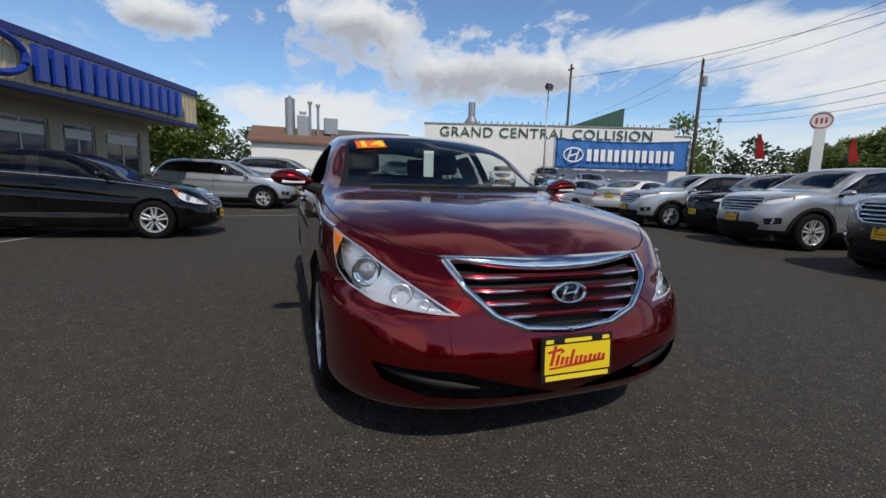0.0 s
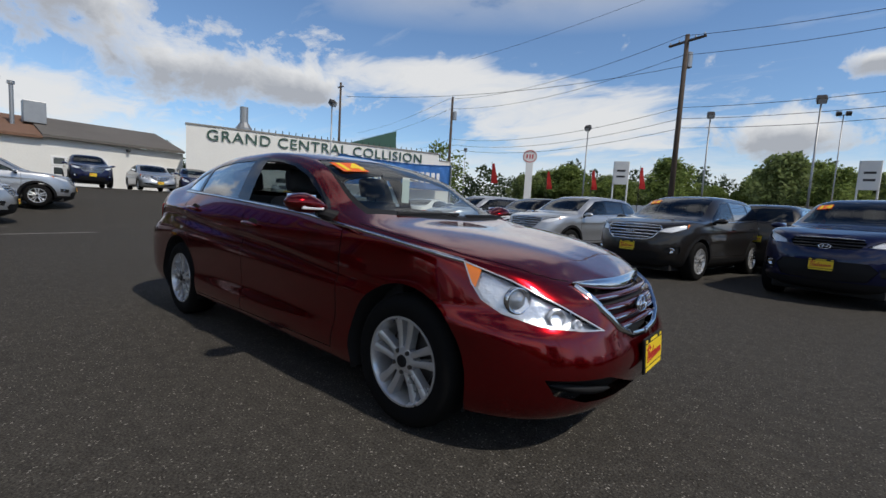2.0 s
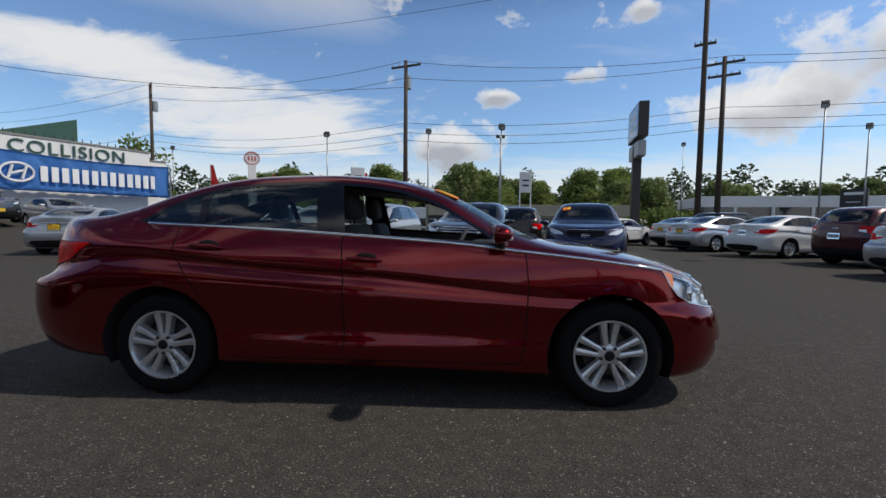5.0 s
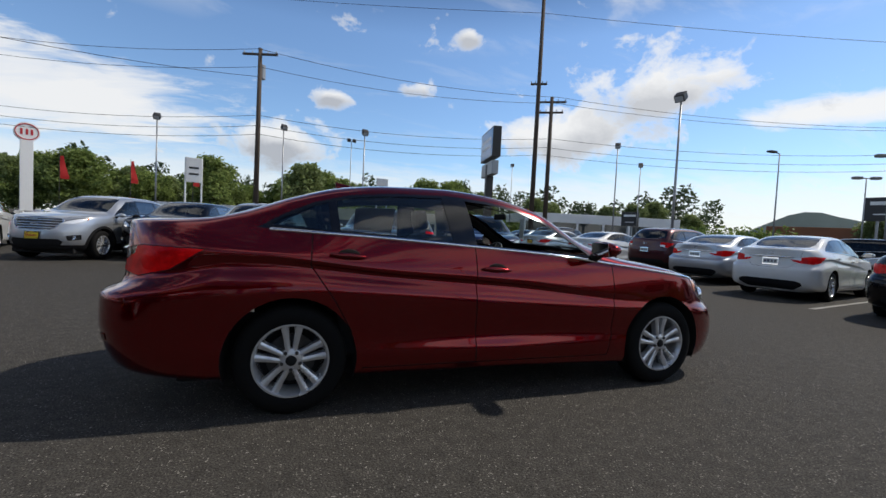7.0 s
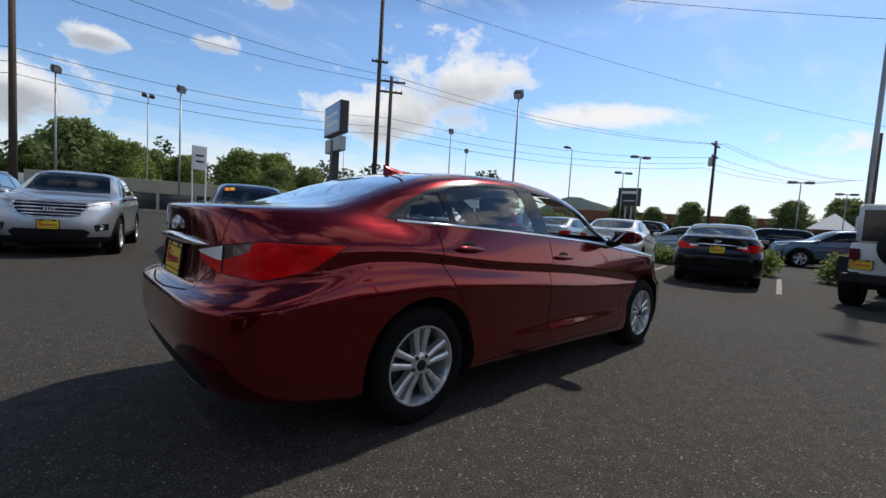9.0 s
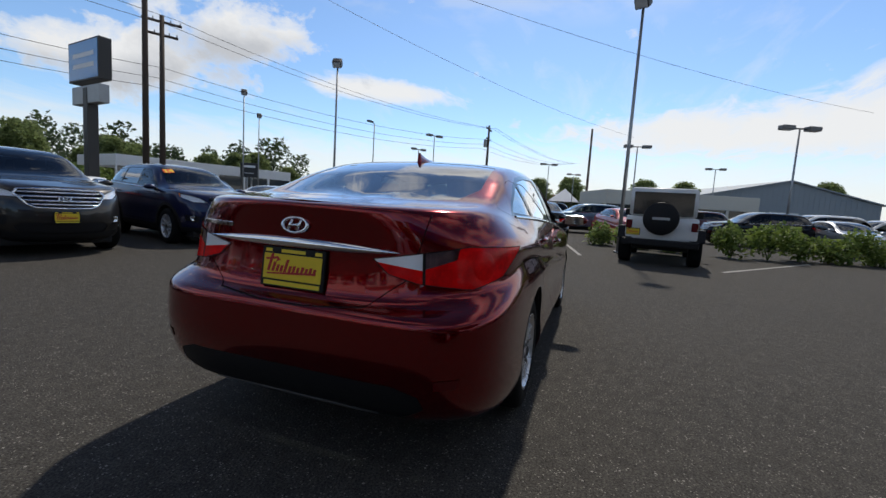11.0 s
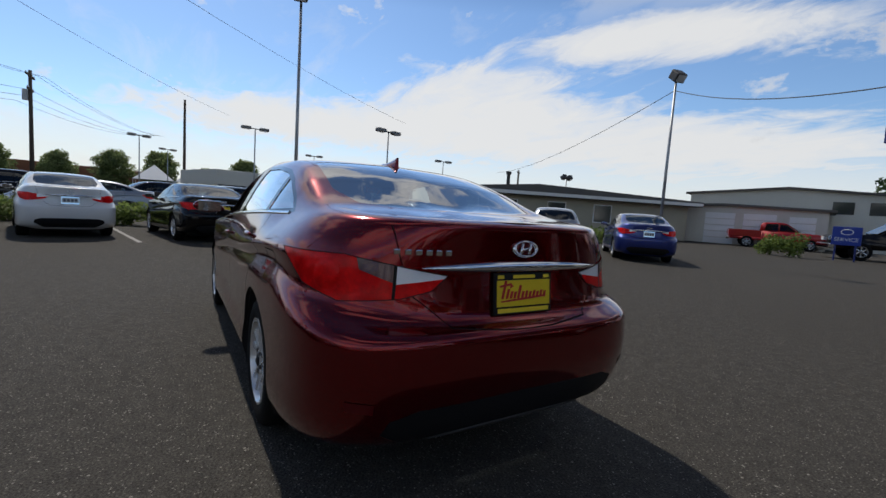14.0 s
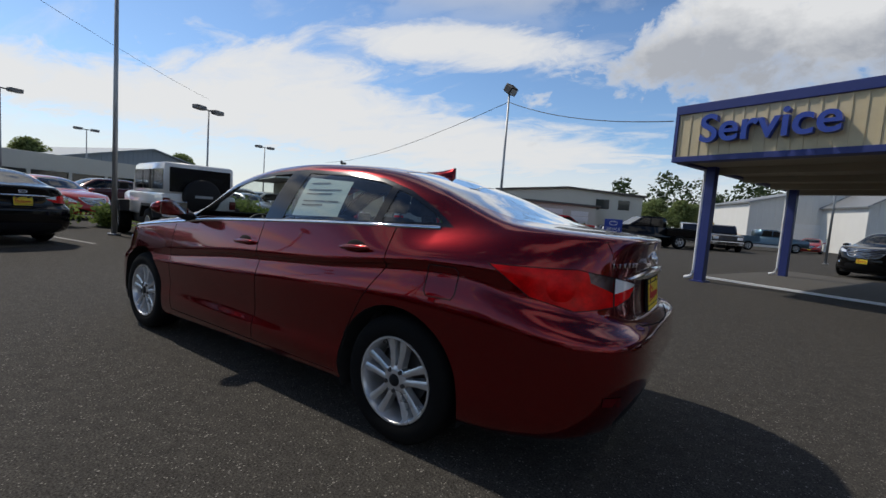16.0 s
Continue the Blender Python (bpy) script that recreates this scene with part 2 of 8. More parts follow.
M_ASPHALT = asphalt_mat()
M_RED = paint("ruby_red_paint", (0.195, 0.0010, 0.0034), 0.86, 0.5, 0.17, 0.0, 1.45)
M_SILVER = paint("silver_paint", (0.52, 0.54, 0.57), 0.75)
M_WHITE = paint("white_paint", (0.78, 0.78, 0.76), 0.0, 0.1)
M_BLACK = paint("black_paint", (0.0035, 0.0035, 0.0042), 0.1, rough=0.6, spec=0.0, coat_ior=1.42)
M_GREY = paint("graphite_paint", (0.024, 0.022, 0.021), 0.4, coat_ior=1.42)
M_BLUE = paint("navy_paint", (0.004, 0.008, 0.048), 0.35, coat_ior=1.42)
M_BLUE2 = paint("bright_blue_paint", (0.018, 0.035, 0.20), 0.4)
M_MAROON = paint("maroon_paint", (0.065, 0.010, 0.014), 0.35)
M_SCARLET = paint("scarlet_paint", (0.40, 0.018, 0.018), 0.1)
M_TEAL = paint("steel_blue_paint", (0.07, 0.13, 0.19), 0.4)
M_TWOTONE = paint("light_grey_paint", (0.34, 0.36, 0.39), 0.6)
M_GLASS = glass_mat("car_glass", (0.78, 0.86, 0.84), 0.62)
M_GLASS_DARK = glass_mat("privacy_glass", (0.10, 0.115, 0.115))
M_GLASS_MID = glass_mat("tinted_glass", (0.30, 0.36, 0.35), 2.0)
M_GLASS_SIDE = glass_mat("side_glass", (0.80, 0.88, 0.85), 1.9)
M_GLASS_BACK = glass_mat("rear_glass", (0.25, 0.32, 0.33), 1.75)
M_GLASS_LOT = glass_mat("lot_car_glass", (0.26, 0.30, 0.30), 0.95)
M_LENS_SMOKE = glass_mat("smoked_lens", (0.40, 0.30, 0.30), 1.0)
M_LENS = glass_mat("lamp_lens", (0.96, 0.97, 0.98), 0.8)
M_LENS_RED = mat("red_lamp_lens", (0.72, 0.0030, 0.0040), 0.22, spec=0.08, coat=0.18, vary=0.9, scale=11.0, fine=0.25)
M_LENS_DARKRED = mat("dark_red_reflector", (0.085, 0.002, 0.004), 0.2, spec=0.2, coat=0.3)
M_LENS_AMBER = mat("amber_lamp_lens", (0.85, 0.22, 0.02), 0.12, coat=1.0, vary=0.03)
M_LENS_EDGE = mat("lens_edge", (0.55, 0.56, 0.58), 0.15, 0.5)
M_LENS_CLEAR = mat("clear_reflector", (0.90, 0.91, 0.93), 0.25, 0.15, coat=1.0, vary=0.05)
M_REFLECTOR = mat("lamp_reflector", (0.90, 0.91, 0.93), 0.16, 0.65, vary=0.16, scale=18.0, bump=0.55, bscale=38.0)
M_PROJECTOR = mat("projector_glass", (0.42, 0.44, 0.46), 0.06, 0.6, vary=0.2, scale=20, coat=1.0)
M_CHROME = mat("chrome", (0.80, 0.81, 0.83), 0.07, 1.0, vary=0.03, fine=0.01)
M_ALLOY = mat("alloy_wheel", (0.66, 0.67, 0.68), 0.26, 0.66, vary=0.05)
M_RUBBER = mat("tyre_rubber", (0.0075, 0.0075, 0.0075), 0.8, spec=0.12, vary=0.2, bump=0.2, bscale=180)
M_TRIM = mat("black_plastic", (0.010, 0.010, 0.011), 0.6, spec=0.25, vary=0.15, bump=0.1, bscale=300)
M_GLOSSBLACK = mat("gloss_black_trim", (0.004, 0.004, 0.005), 0.12, coat=0.3)
M_UNDER = mat("underbody", (0.010, 0.010, 0.010), 0.9)
M_GAP = mat("panel_gap", (0.006, 0.004, 0.004), 0.9)
M_LINING = mat("pale_lining", (0.30, 0.29, 0.27), 0.9, vary=0.08)
M_SEAT = mat("charcoal_cloth", (0.034, 0.034, 0.038), 0.85, vary=0.15, bump=0.3, bscale=400)
M_SEATGREY = mat("grey_cloth", (0.075, 0.075, 0.078), 0.85, vary=0.15, bump=0.3, bscale=400)
M_DASH = mat("dashboard_vinyl", (0.030, 0.030, 0.032), 0.6, bump=0.2, bscale=300)
M_YELLOW = mat("yellow_card", (0.78, 0.56, 0.015), 0.45, vary=0.04)
M_STICKER = mat("orange_sticker", (0.80, 0.13, 0.02), 0.5, vary=0.03)
M_STICKER_Y = mat("yellow_numeral", (0.85, 0.62, 0.03), 0.5, vary=0.03)
M_PAPER = mat("white_paper", (0.62, 0.66, 0.64), 0.7, vary=0.03)
M_INK = mat("dark_ink", (0.16, 0.16, 0.18), 0.7)
M_REDINK = mat("red_ink", (0.45, 0.02, 0.02), 0.6)
M_WHITEWALL = mat("white_stucco", (0.74, 0.73, 0.69), 0.85, vary=0.07, scale=0.6, bump=0.2, bscale=25)
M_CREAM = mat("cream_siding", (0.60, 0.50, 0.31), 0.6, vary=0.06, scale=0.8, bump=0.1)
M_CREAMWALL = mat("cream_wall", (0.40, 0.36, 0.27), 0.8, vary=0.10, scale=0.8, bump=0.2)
M_BLUETRIM = mat("blue_trim", (0.022, 0.035, 0.17), 0.45, vary=0.12)
M_BLUELETTER = mat("blue_letter_plastic", (0.012, 0.045, 0.33), 0.30, vary=0.08, coat=0.3)
M_ROOFBROWN = mat("brown_shingle", (0.17, 0.095, 0.062), 0.9, vary=0.25, scale=0.5, bump=0.6, bscale=12)
M_ROOFGREY = mat("grey_roofing", (0.12, 0.11, 0.10), 0.9, vary=0.25, scale=0.5, bump=0.4, bscale=12)
M_GREENSIDING = mat("green_metal", (0.02, 0.075, 0.055), 0.6, vary=0.12)
M_GREENLETTER = mat("green_letter", (0.03, 0.085, 0.065), 0.5)
M_BANNER = mat("blue_banner", (0.085, 0.27, 0.64), 0.7, vary=0.06, scale=1.2)
M_WHITEPAINT = mat("white_gloss", (0.78, 0.78, 0.77), 0.4, vary=0.05)
M_METAL = mat("galvanised_steel", (0.33, 0.34, 0.35), 0.45, 0.7, vary=0.15)
M_DARKMETAL = mat("dark_lamp_metal", (0.045, 0.042, 0.040), 0.5, 0.3)
M_LAMPHEAD = mat("grey_lamp_head", (0.20, 0.19, 0.18), 0.5, 0.2, vary=0.15)
M_LAMPGLASS = mat("lamp_glass", (0.50, 0.52, 0.54), 0.2, 0.2)
M_POLE = mat("weathered_pole", (0.075, 0.055, 0.042), 0.9, vary=0.3, scale=0.8, bump=0.5, bscale=30)
M_CABLE = mat("cable", (0.02, 0.02, 0.022), 0.7)
M_LINE = mat("road_paint", (0.27, 0.26, 0.24), 0.8, vary=0.35, scale=2.5)
M_LINEY = mat("worn_orange_paint", (0.36, 0.27, 0.17), 0.8, vary=0.4, scale=2.5)
M_CONCRETE = mat("concrete", (0.23, 0.22, 0.20), 0.9, vary=0.15, scale=0.9, bump=0.3, bscale=40)
# much darker than the other concrete, close to the asphalt's grey
M_APRON = mat("dark_apron_concrete", (0.085, 0.078, 0.068), 0.9, vary=0.2, scale=1.2, bump=0.3, bscale=60)
M_BARK = mat("bark", (0.065, 0.050, 0.038), 0.95, vary=0.3, bump=0.8, bscale=14)
M_WINDOW = mat("building_window", (0.03, 0.038, 0.042), 0.06, 0.0, vary=0.2, scale=0.4, spec=0.9)
M_BEIGESHED = mat("beige_metal_siding", (0.60, 0.58, 0.51), 0.7, vary=0.08, scale=0.4)
M_GREYSHED = mat("grey_metal_siding", (0.27, 0.31, 0.34), 0.6, vary=0.08, scale=0.3)
M_ORANGE = mat("orange_brick", (0.26, 0.105, 0.055), 0.9, vary=0.2, scale=0.4, bump=0.3, bscale=20)
M_REDFLAG = mat("red_flag_cloth", (0.55, 0.03, 0.03), 0.8)
M_HILL = mat("hazy_hill", (0.045, 0.075, 0.080), 1.0, vary=0.3, scale=0.03)
M_SIGNRED = mat("sign_red", (0.50, 0.02, 0.03), 0.4)
M_SIGNBLUE = mat("sign_blue", (0.09, 0.28, 0.58), 0.35, coat=0.5)
M_SIGNDARK = mat("sign_black", (0.02, 0.02, 0.022), 0.4)
M_DIGGER = mat("machine_yellow", (0.55, 0.33, 0.03), 0.5, vary=0.15)
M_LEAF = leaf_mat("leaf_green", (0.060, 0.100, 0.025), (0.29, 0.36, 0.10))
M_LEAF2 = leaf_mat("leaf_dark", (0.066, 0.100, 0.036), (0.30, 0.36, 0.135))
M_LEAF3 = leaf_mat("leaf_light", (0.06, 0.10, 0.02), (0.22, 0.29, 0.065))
M_FIR = leaf_mat("fir_needles", (0.024, 0.046, 0.022), (0.095, 0.130, 0.055))


# ---- mesh helpers ----
def link_mesh(name, bm, material, smooth=False):
    me = bpy.data.meshes.new(name)
    bm.normal_update()
    bm.to_mesh(me)
    bm.free()
    for m in (material if isinstance(material, (list, tuple)) else [material]):
        me.materials.append(m)
    if smooth:
        me.shade_smooth()
    return me


def part(name, bm, material, parent, label="", smooth=False):
    ob = new(name, link_mesh(name, bm, material, smooth))
    ob.parent = parent
    if label:
        ob["label"] = label
    return ob


def thing(name, m, label, category, group="", kind=""):
    ob = new(name)
    ob.empty_display_size = 0.2
    ob.matrix_world = m
    return tagged(ob, label, category, group, kind)


def solo(name, bm, material, label, category, group="", kind="", m=None, smooth=False):
    ob = new(name, link_mesh(name, bm, material, smooth))
    if m is not None:
        ob.matrix_world = m
    return tagged(ob, label, category, group, kind)


def box(bm, lo, hi, bevel=0.0, m=None):
    (x0, y0, z0), (x1, y1, z1) = lo, hi
    mm = Matrix.Translation(((x0 + x1) / 2, (y0 + y1) / 2, (z0 + z1) / 2)) @ Matrix.Diagonal((x1 - x0, y1 - y0, z1 - z0, 1))
    vs = bmesh.ops.create_cube(bm, size=1, matrix=(m or Matrix()) @ mm)["verts"]
    if bevel:
        es = list({e for v in vs for e in v.link_edges})
        bmesh.ops.bevel(bm, geom=es, offset=bevel, segments=2, profile=0.6, affect="EDGES")
    return vs


def rod(bm, a, b, r0, r1=None, seg=10, caps=True):
    a, b = Vector(a), Vector(b)
    d = b - a
    m = Matrix.Translation((a + b) / 2) @ d.to_track_quat("Z", "Y").to_matrix().to_4x4()
    bmesh.ops.create_cone(bm, cap_ends=caps, segments=seg, radius1=r0, radius2=r0 if r1 is None else r1, depth=d.length, matrix=m)


def wire(bm, pts, r, seg=5):
    """One continuous round tube along the points."""
    pts = [Vector(p) for p in pts]
    prev = None
    for i, p in enumerate(pts):
        t = (pts[min(i + 1, len(pts) - 1)] - pts[max(i - 1, 0)]).normalized()
        u = t.orthogonal().normalized() if abs(t.z) > 0.9 else t.cross(Vector((0, 0, 1))).normalized()
        v = t.cross(u)
        cur = [bm.verts.new(p + (u * math.cos(k * 2 * math.pi / seg) + v * math.sin(k * 2 * math.pi / seg)) * r) for k in range(seg)]
        if prev:
            for k in range(seg):
                bm.faces.new((prev[k], prev[(k + 1) % seg], cur[(k + 1) % seg], cur[k]))
        prev = cur


def prism(bm, pts, axis, lo, hi):
    """A flat outline of 2D points, drawn out along one axis (the two left in order)."""
    def put(p, v):
        q = list(p)
        q.insert(axis, v)
        return bm.verts.new(q)
    a, b = [put(p, lo) for p in pts], [put(p, hi) for p in pts]
    bm.faces.new(a), bm.faces.new(b[::-1])
    for i in range(len(pts)):
        j = (i + 1) % len(pts)
        bm.faces.new((a[i], b[i], b[j], a[j]))
    bmesh.ops.recalc_face_normals(bm, faces=bm.faces)


def lettering(name, words, size, depth, material, parent, m, spacing=1.0, label="", align="LEFT", bold=0.0):
    """Words in the built-in font, drawn out as solid letters, turned into a mesh."""
    cu = bpy.data.curves.new(name, "FONT")
    cu.body, cu.size, cu.extrude, cu.space_character, cu.align_x, cu.offset = words, size, depth, spacing, align, bold
    tmp = bpy.data.objects.new(name, cu)
    scene.collection.objects.link(tmp)
    me = bpy.data.meshes.new_from_object(tmp.evaluated_get(bpy.context.evaluated_depsgraph_get()))
    bpy.data.objects.remove(tmp)
    me.materials.clear()
    me.materials.append(material)
    ob = new(name, me)
    ob.parent = parent
    ob.matrix_basis = m
    if label:
        ob["label"] = label
    return ob


def split_letters(ob, name="letter"):
    """Parts a word into one object a letter; strokes above one another stay together."""
    bm = bmesh.new()
    bm.from_mesh(ob.data)
    left, lots = set(bm.verts), []
    while left:
        stack = [left.pop()]
        isle = set(stack)
        while stack:
            for e in stack.pop().link_edges:
                for v in e.verts:
                    if v in left:
                        left.discard(v)
                        isle.add(v)
                        stack.append(v)
        lots.append(isle)
    rows = []
    for isle in sorted(lots, key=lambda q: min(v.co.x for v in q)):
        a, b = min(v.co.x for v in isle), max(v.co.x for v in isle)
        if rows and a < rows[-1][1] - 0.3 * min(b - a, rows[-1][1] - rows[-1][0]):
            rows[-1] = (rows[-1][0], max(b, rows[-1][1]), rows[-1][2] | isle)
        else:
            rows.append((a, b, isle))
    for _, _, isle in rows:
        ids = {v: i for i, v in enumerate(isle)}
        me = bpy.data.meshes.new(name)
        me.from_pydata([v.co for v in isle], [], [[ids[v] for v in f.verts] for f in bm.faces if f.verts[0] in isle])
        me.materials.append(ob.data.materials[0])
        o = new(name, me)
        o.parent, o.matrix_basis = ob.parent, ob.matrix_basis.copy()
    bm.free()
    bpy.data.objects.remove(ob)


def sag(a, b, drop, k=10):
    a, b = Vector(a), Vector(b)
    return [a.lerp(b, i / k) - Vector((0, 0, drop * 4 * (i / k) * (1 - i / k))) for i in range(k + 1)]

# ---- ground ----
def ground_z(x):
    """The lot climbs a little towards the workshop."""
    t = min(1.0, max(0.0, (-x - 13.0) / 13.0))
    return 1.15 * t * t * (3 - 2 * t)


def ground():
    bm = bmesh.new()
    ring = [0, 8, 12, 14, 16, 18, 20, 22, 24, 26, 28, 31, 35, 40, 50, 65, 90, 200, 600, 2500]
    seg = 96
    prev = [bm.verts.new((0, 0, 0))]
    for r in ring[1:]:
        cur = []
        for a in range(seg):
            x, y = r * math.cos(a * 2 * math.pi / seg), r * math.sin(a * 2 * math.pi / seg)
            cur.append(bm.verts.new((x, y, ground_z(x))))
        for i in range(seg):
            j = (i + 1) % seg
            if len(prev) == 1:
                bm.faces.new((prev[0], cur[i], cur[j]))
            else:
                bm.faces.new((prev[i], cur[i], cur[j], prev[j]))
        prev = cur
    return solo("ground", bm, M_ASPHALT, "dark worn asphalt of a car lot with pale grit", "asphalt", kind="structure", smooth=True)


ground()


def stripe(a, b, w, material, label):
    """A worn painted line on the asphalt."""
    a, b = Vector((*a, 0.004)), Vector((*b, 0.004))
    side = (b - a).cross(Vector((0, 0, 1))).normalized() * w / 2
    bm = bmesh.new()
    k = 14
    rnd = random.Random(int(a.x * 100))
    left = [bm.verts.new(a.lerp(b, i / k) + side * rnd.uniform(0.75, 1.05)) for i in range(k + 1)]
    right = [bm.verts.new(a.lerp(b, i / k) - side * rnd.uniform(0.75, 1.05)) for i in range(k + 1)]
    for i in range(k):
        bm.faces.new((right[i], right[i + 1], left[i + 1], left[i]))
    return solo("parking_line", bm, material, label, "road marking", "painted parking lines", "structure")


for a, b, c in [((7.1, -7.7), (10.6, -10.9), M_LINEY), ((6.3, -11.2), (9.6, -14.4), M_LINEY), ((7.3, -4.0), (12.2, -7.5), M_LINE), ((8.0, 1.9), (12.6, 2.9), M_LINE),
                ((8.2, -0.9), (12.5, -0.2), M_LINE), ((-4.5, -5.1), (-8.6, -4.2), M_LINE), ((-9.6, -3.6), (-10.6, 0.4), M_LINE), ((-12.2, -2.2), (-13.2, 1.8), M_LINE)]:
    stripe(a, b, 0.11, c, "worn painted parking line on asphalt")


# ---- dealership with the service canopy ----
def dealership():
    L = 12.75
    base = Matrix.Translation((-1.5, -8.54, 0)) @ Matrix.Rotation(math.pi + math.atan2(-4.56, 11.9), 4, "Z")
    # local: x runs along the front, away from the canopy
    t = thing("dealership_building", base, "low cream showroom with blue-trimmed fascia and service canopy", "building")
    z0, z1 = 2.68, 3.88
    # fascia: ribbed cream siding between two blue bands
    bm = bmesh.new()
    box(bm, (0, -0.12, z0 + 0.12), (L, 0.10, z1 - 0.17))
    for i in range(int(L / 0.2)):
        box(bm, (0.05 + i * 0.2, -0.135, z0 + 0.12), (0.09 + i * 0.2, -0.115, z1 - 0.17))
    part("fascia", bm, M_CREAM, t, "cream ribbed metal fascia")
    bm = bmesh.new()
    box(bm, (-0.04, -0.17, z1 - 0.17), (L + 0.04, 0.14, z1 + 0.02), 0.01)
    box(bm, (-0.04, -0.16, z0), (L + 0.04, 0.14, z0 + 0.12), 0.01)
    box(bm, (-0.04, -0.16, z0 + 0.12), (0.03, 0.14, z1 - 0.17))
    part("trim_band", bm, M_BLUETRIM, t, "dark blue trim band")
    bm = bmesh.new()
    box(bm, (-0.02, 0.10, z0 + 0.12), (0.10, 8.0, z1 - 0.17))
    for i in range(38):
        box(bm, (-0.035, 0.2 + i * 0.2, z0 + 0.12), (-0.018, 0.24 + i * 0.2, z1 - 0.17))
    part("end_fascia", bm, M_CREAM, t, "cream ribbed metal fascia")
    bm = bmesh.new()
    box(bm, (-0.06, 0.14, z1 - 0.17), (0.12, 8.0, z1 + 0.02))
    box(bm, (-0.06, 0.14, z0), (0.12, 8.0, z0 + 0.12))
    part("trim_band", bm, M_BLUETRIM, t)
    bm = bmesh.new()
    box(bm, (0.12, 0.14, z1 - 0.12), (L, 9.0, z1 - 0.02))
    part("roof", bm, M_ROOFGREY, t, "flat grey roof")
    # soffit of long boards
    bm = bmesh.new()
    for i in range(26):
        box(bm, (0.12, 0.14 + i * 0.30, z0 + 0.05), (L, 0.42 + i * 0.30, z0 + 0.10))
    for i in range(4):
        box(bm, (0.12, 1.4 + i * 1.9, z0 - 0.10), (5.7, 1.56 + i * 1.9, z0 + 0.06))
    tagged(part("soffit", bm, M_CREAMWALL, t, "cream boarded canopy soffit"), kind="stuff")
    for x, y in ((0.26, 1.2), (0.42, 6.2), (5.6, 1.2)):
        bm = bmesh.new()
        box(bm, (x - 0.10, y - 0.10, 0.0), (x + 0.10, y + 0.10, z0 + 0.05), 0.01)
        box(bm, (x - 0.16, y - 0.16, 0.0), (x + 0.16, y + 0.16, 0.03))
        post = part("canopy_post", bm, M_BLUETRIM, t, "dark blue steel canopy post")
        bm = bmesh.new()
        wire(bm, [(x - 0.16, y, z0), (x - 0.16, y, 0.25), (x - 0.22, y, 0.10), (x - 0.36, y, 0.05)], 0.04, 8)
        part("downpipe", bm, M_WHITEPAINT, post, "white rain downpipe")
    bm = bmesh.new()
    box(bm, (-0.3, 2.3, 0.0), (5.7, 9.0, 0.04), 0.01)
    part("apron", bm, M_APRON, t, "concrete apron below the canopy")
    bm = bmesh.new()
    box(bm, (-0.3, 2.2, 0.0), (5.7, 2.296, 0.044))
    part("apron_edge", bm, M_WHITEPAINT, t, "white painted apron edge")
    # showroom wall, set back under the overhang
    wy = 1.15
    bm = bmesh.new()
    box(bm, (5.7, wy, 0), (L - 0.6, wy + 0.2, 0.35))
    box(bm, (5.7, wy, 2.35), (L - 0.6, wy + 0.2, z0 + 0.06))
    for a, b in ((5.7, 6.02), (6.93, 7.25), (8.63, 9.0), (10.02, 10.38), (11.76, L - 0.6)):
        box(bm, (a, wy, 0.35), (b, wy + 0.2, 2.35))
    box(bm, (5.7, wy + 0.2, 0), (5.9, 8.6, z0 + 0.06))
    box(bm, (L - 0.8, wy + 0.2, 0), (L - 0.6, 8.6, z0 + 0.06))
    box(bm, (5.9, 8.4, 0), (L - 0.8, 8.6, z0 + 0.06))
    part("wall", bm, M_CREAMWALL, t, "cream painted wall")
    for a, b in ((6.02, 6.93), (7.25, 8.63), (9.0, 10.02), (10.38, 11.76)):
        bm = bmesh.new()
        box(bm, (a, wy + 0.04, 0.35), (b, wy + 0.10, 0.42))
        box(bm, (a, wy + 0.04, 2.28), (b, wy + 0.10, 2.35))
        for x in (a, (a + b) / 2 - 0.03, b - 0.06):
            box(bm, (x, wy + 0.04, 0.42), (x + 0.06, wy + 0.10, 2.28))
        w = part("window", bm, M_METAL, t, "large showroom window")
        bm = bmesh.new()
        box(bm, (a + 0.06, wy + 0.06, 0.42), (b - 0.06, wy + 0.08, 2.28))
        part("pane", bm, M_WINDOW, w)
        bm = bmesh.new()
        box(bm, (a + 0.1, wy + 0.03, 1.95), (b - 0.1, wy + 0.036, 2.2))
        part("window_poster", bm, M_PAPER, w, "pale paper strip in the window")
    # the brand's name, as plain upright slabs of its colour and size, two to a place
    x = 7.0
    for i in range(7):
        w = 0.60 if i < 6 else 0.19
        for a, b in ((x, x + 0.23), (x + w - 0.23, x + w)) if i < 6 else ((x, x + w),):
            bm = bmesh.new()
            box(bm, (a, -0.30, 2.90), (b, -0.14, 3.64), 0.02)
            part("sign_slab", bm, M_BLUELETTER, t, "plain blue plastic sign slab")
        x += w + 0.155
    bm = bmesh.new()
    wire(bm, [(6.15 + 0.66 * math.cos(i * math.pi / 14), -0.23, 3.28 + 0.38 * math.sin(i * math.pi / 14)) for i in range(29)], 0.075, 8)
    part("emblem_ring", bm, M_BLUELETTER, t, "blue oval emblem ring")
    split_letters(lettering("letters", "Service", 0.79, 0.07, M_BLUELETTER, t, pose(0.54, -0.22, 3.06, 90, 0, 0), 1.0, "raised blue word on the fascia", "LEFT", 0.012))
    return t


dealership()


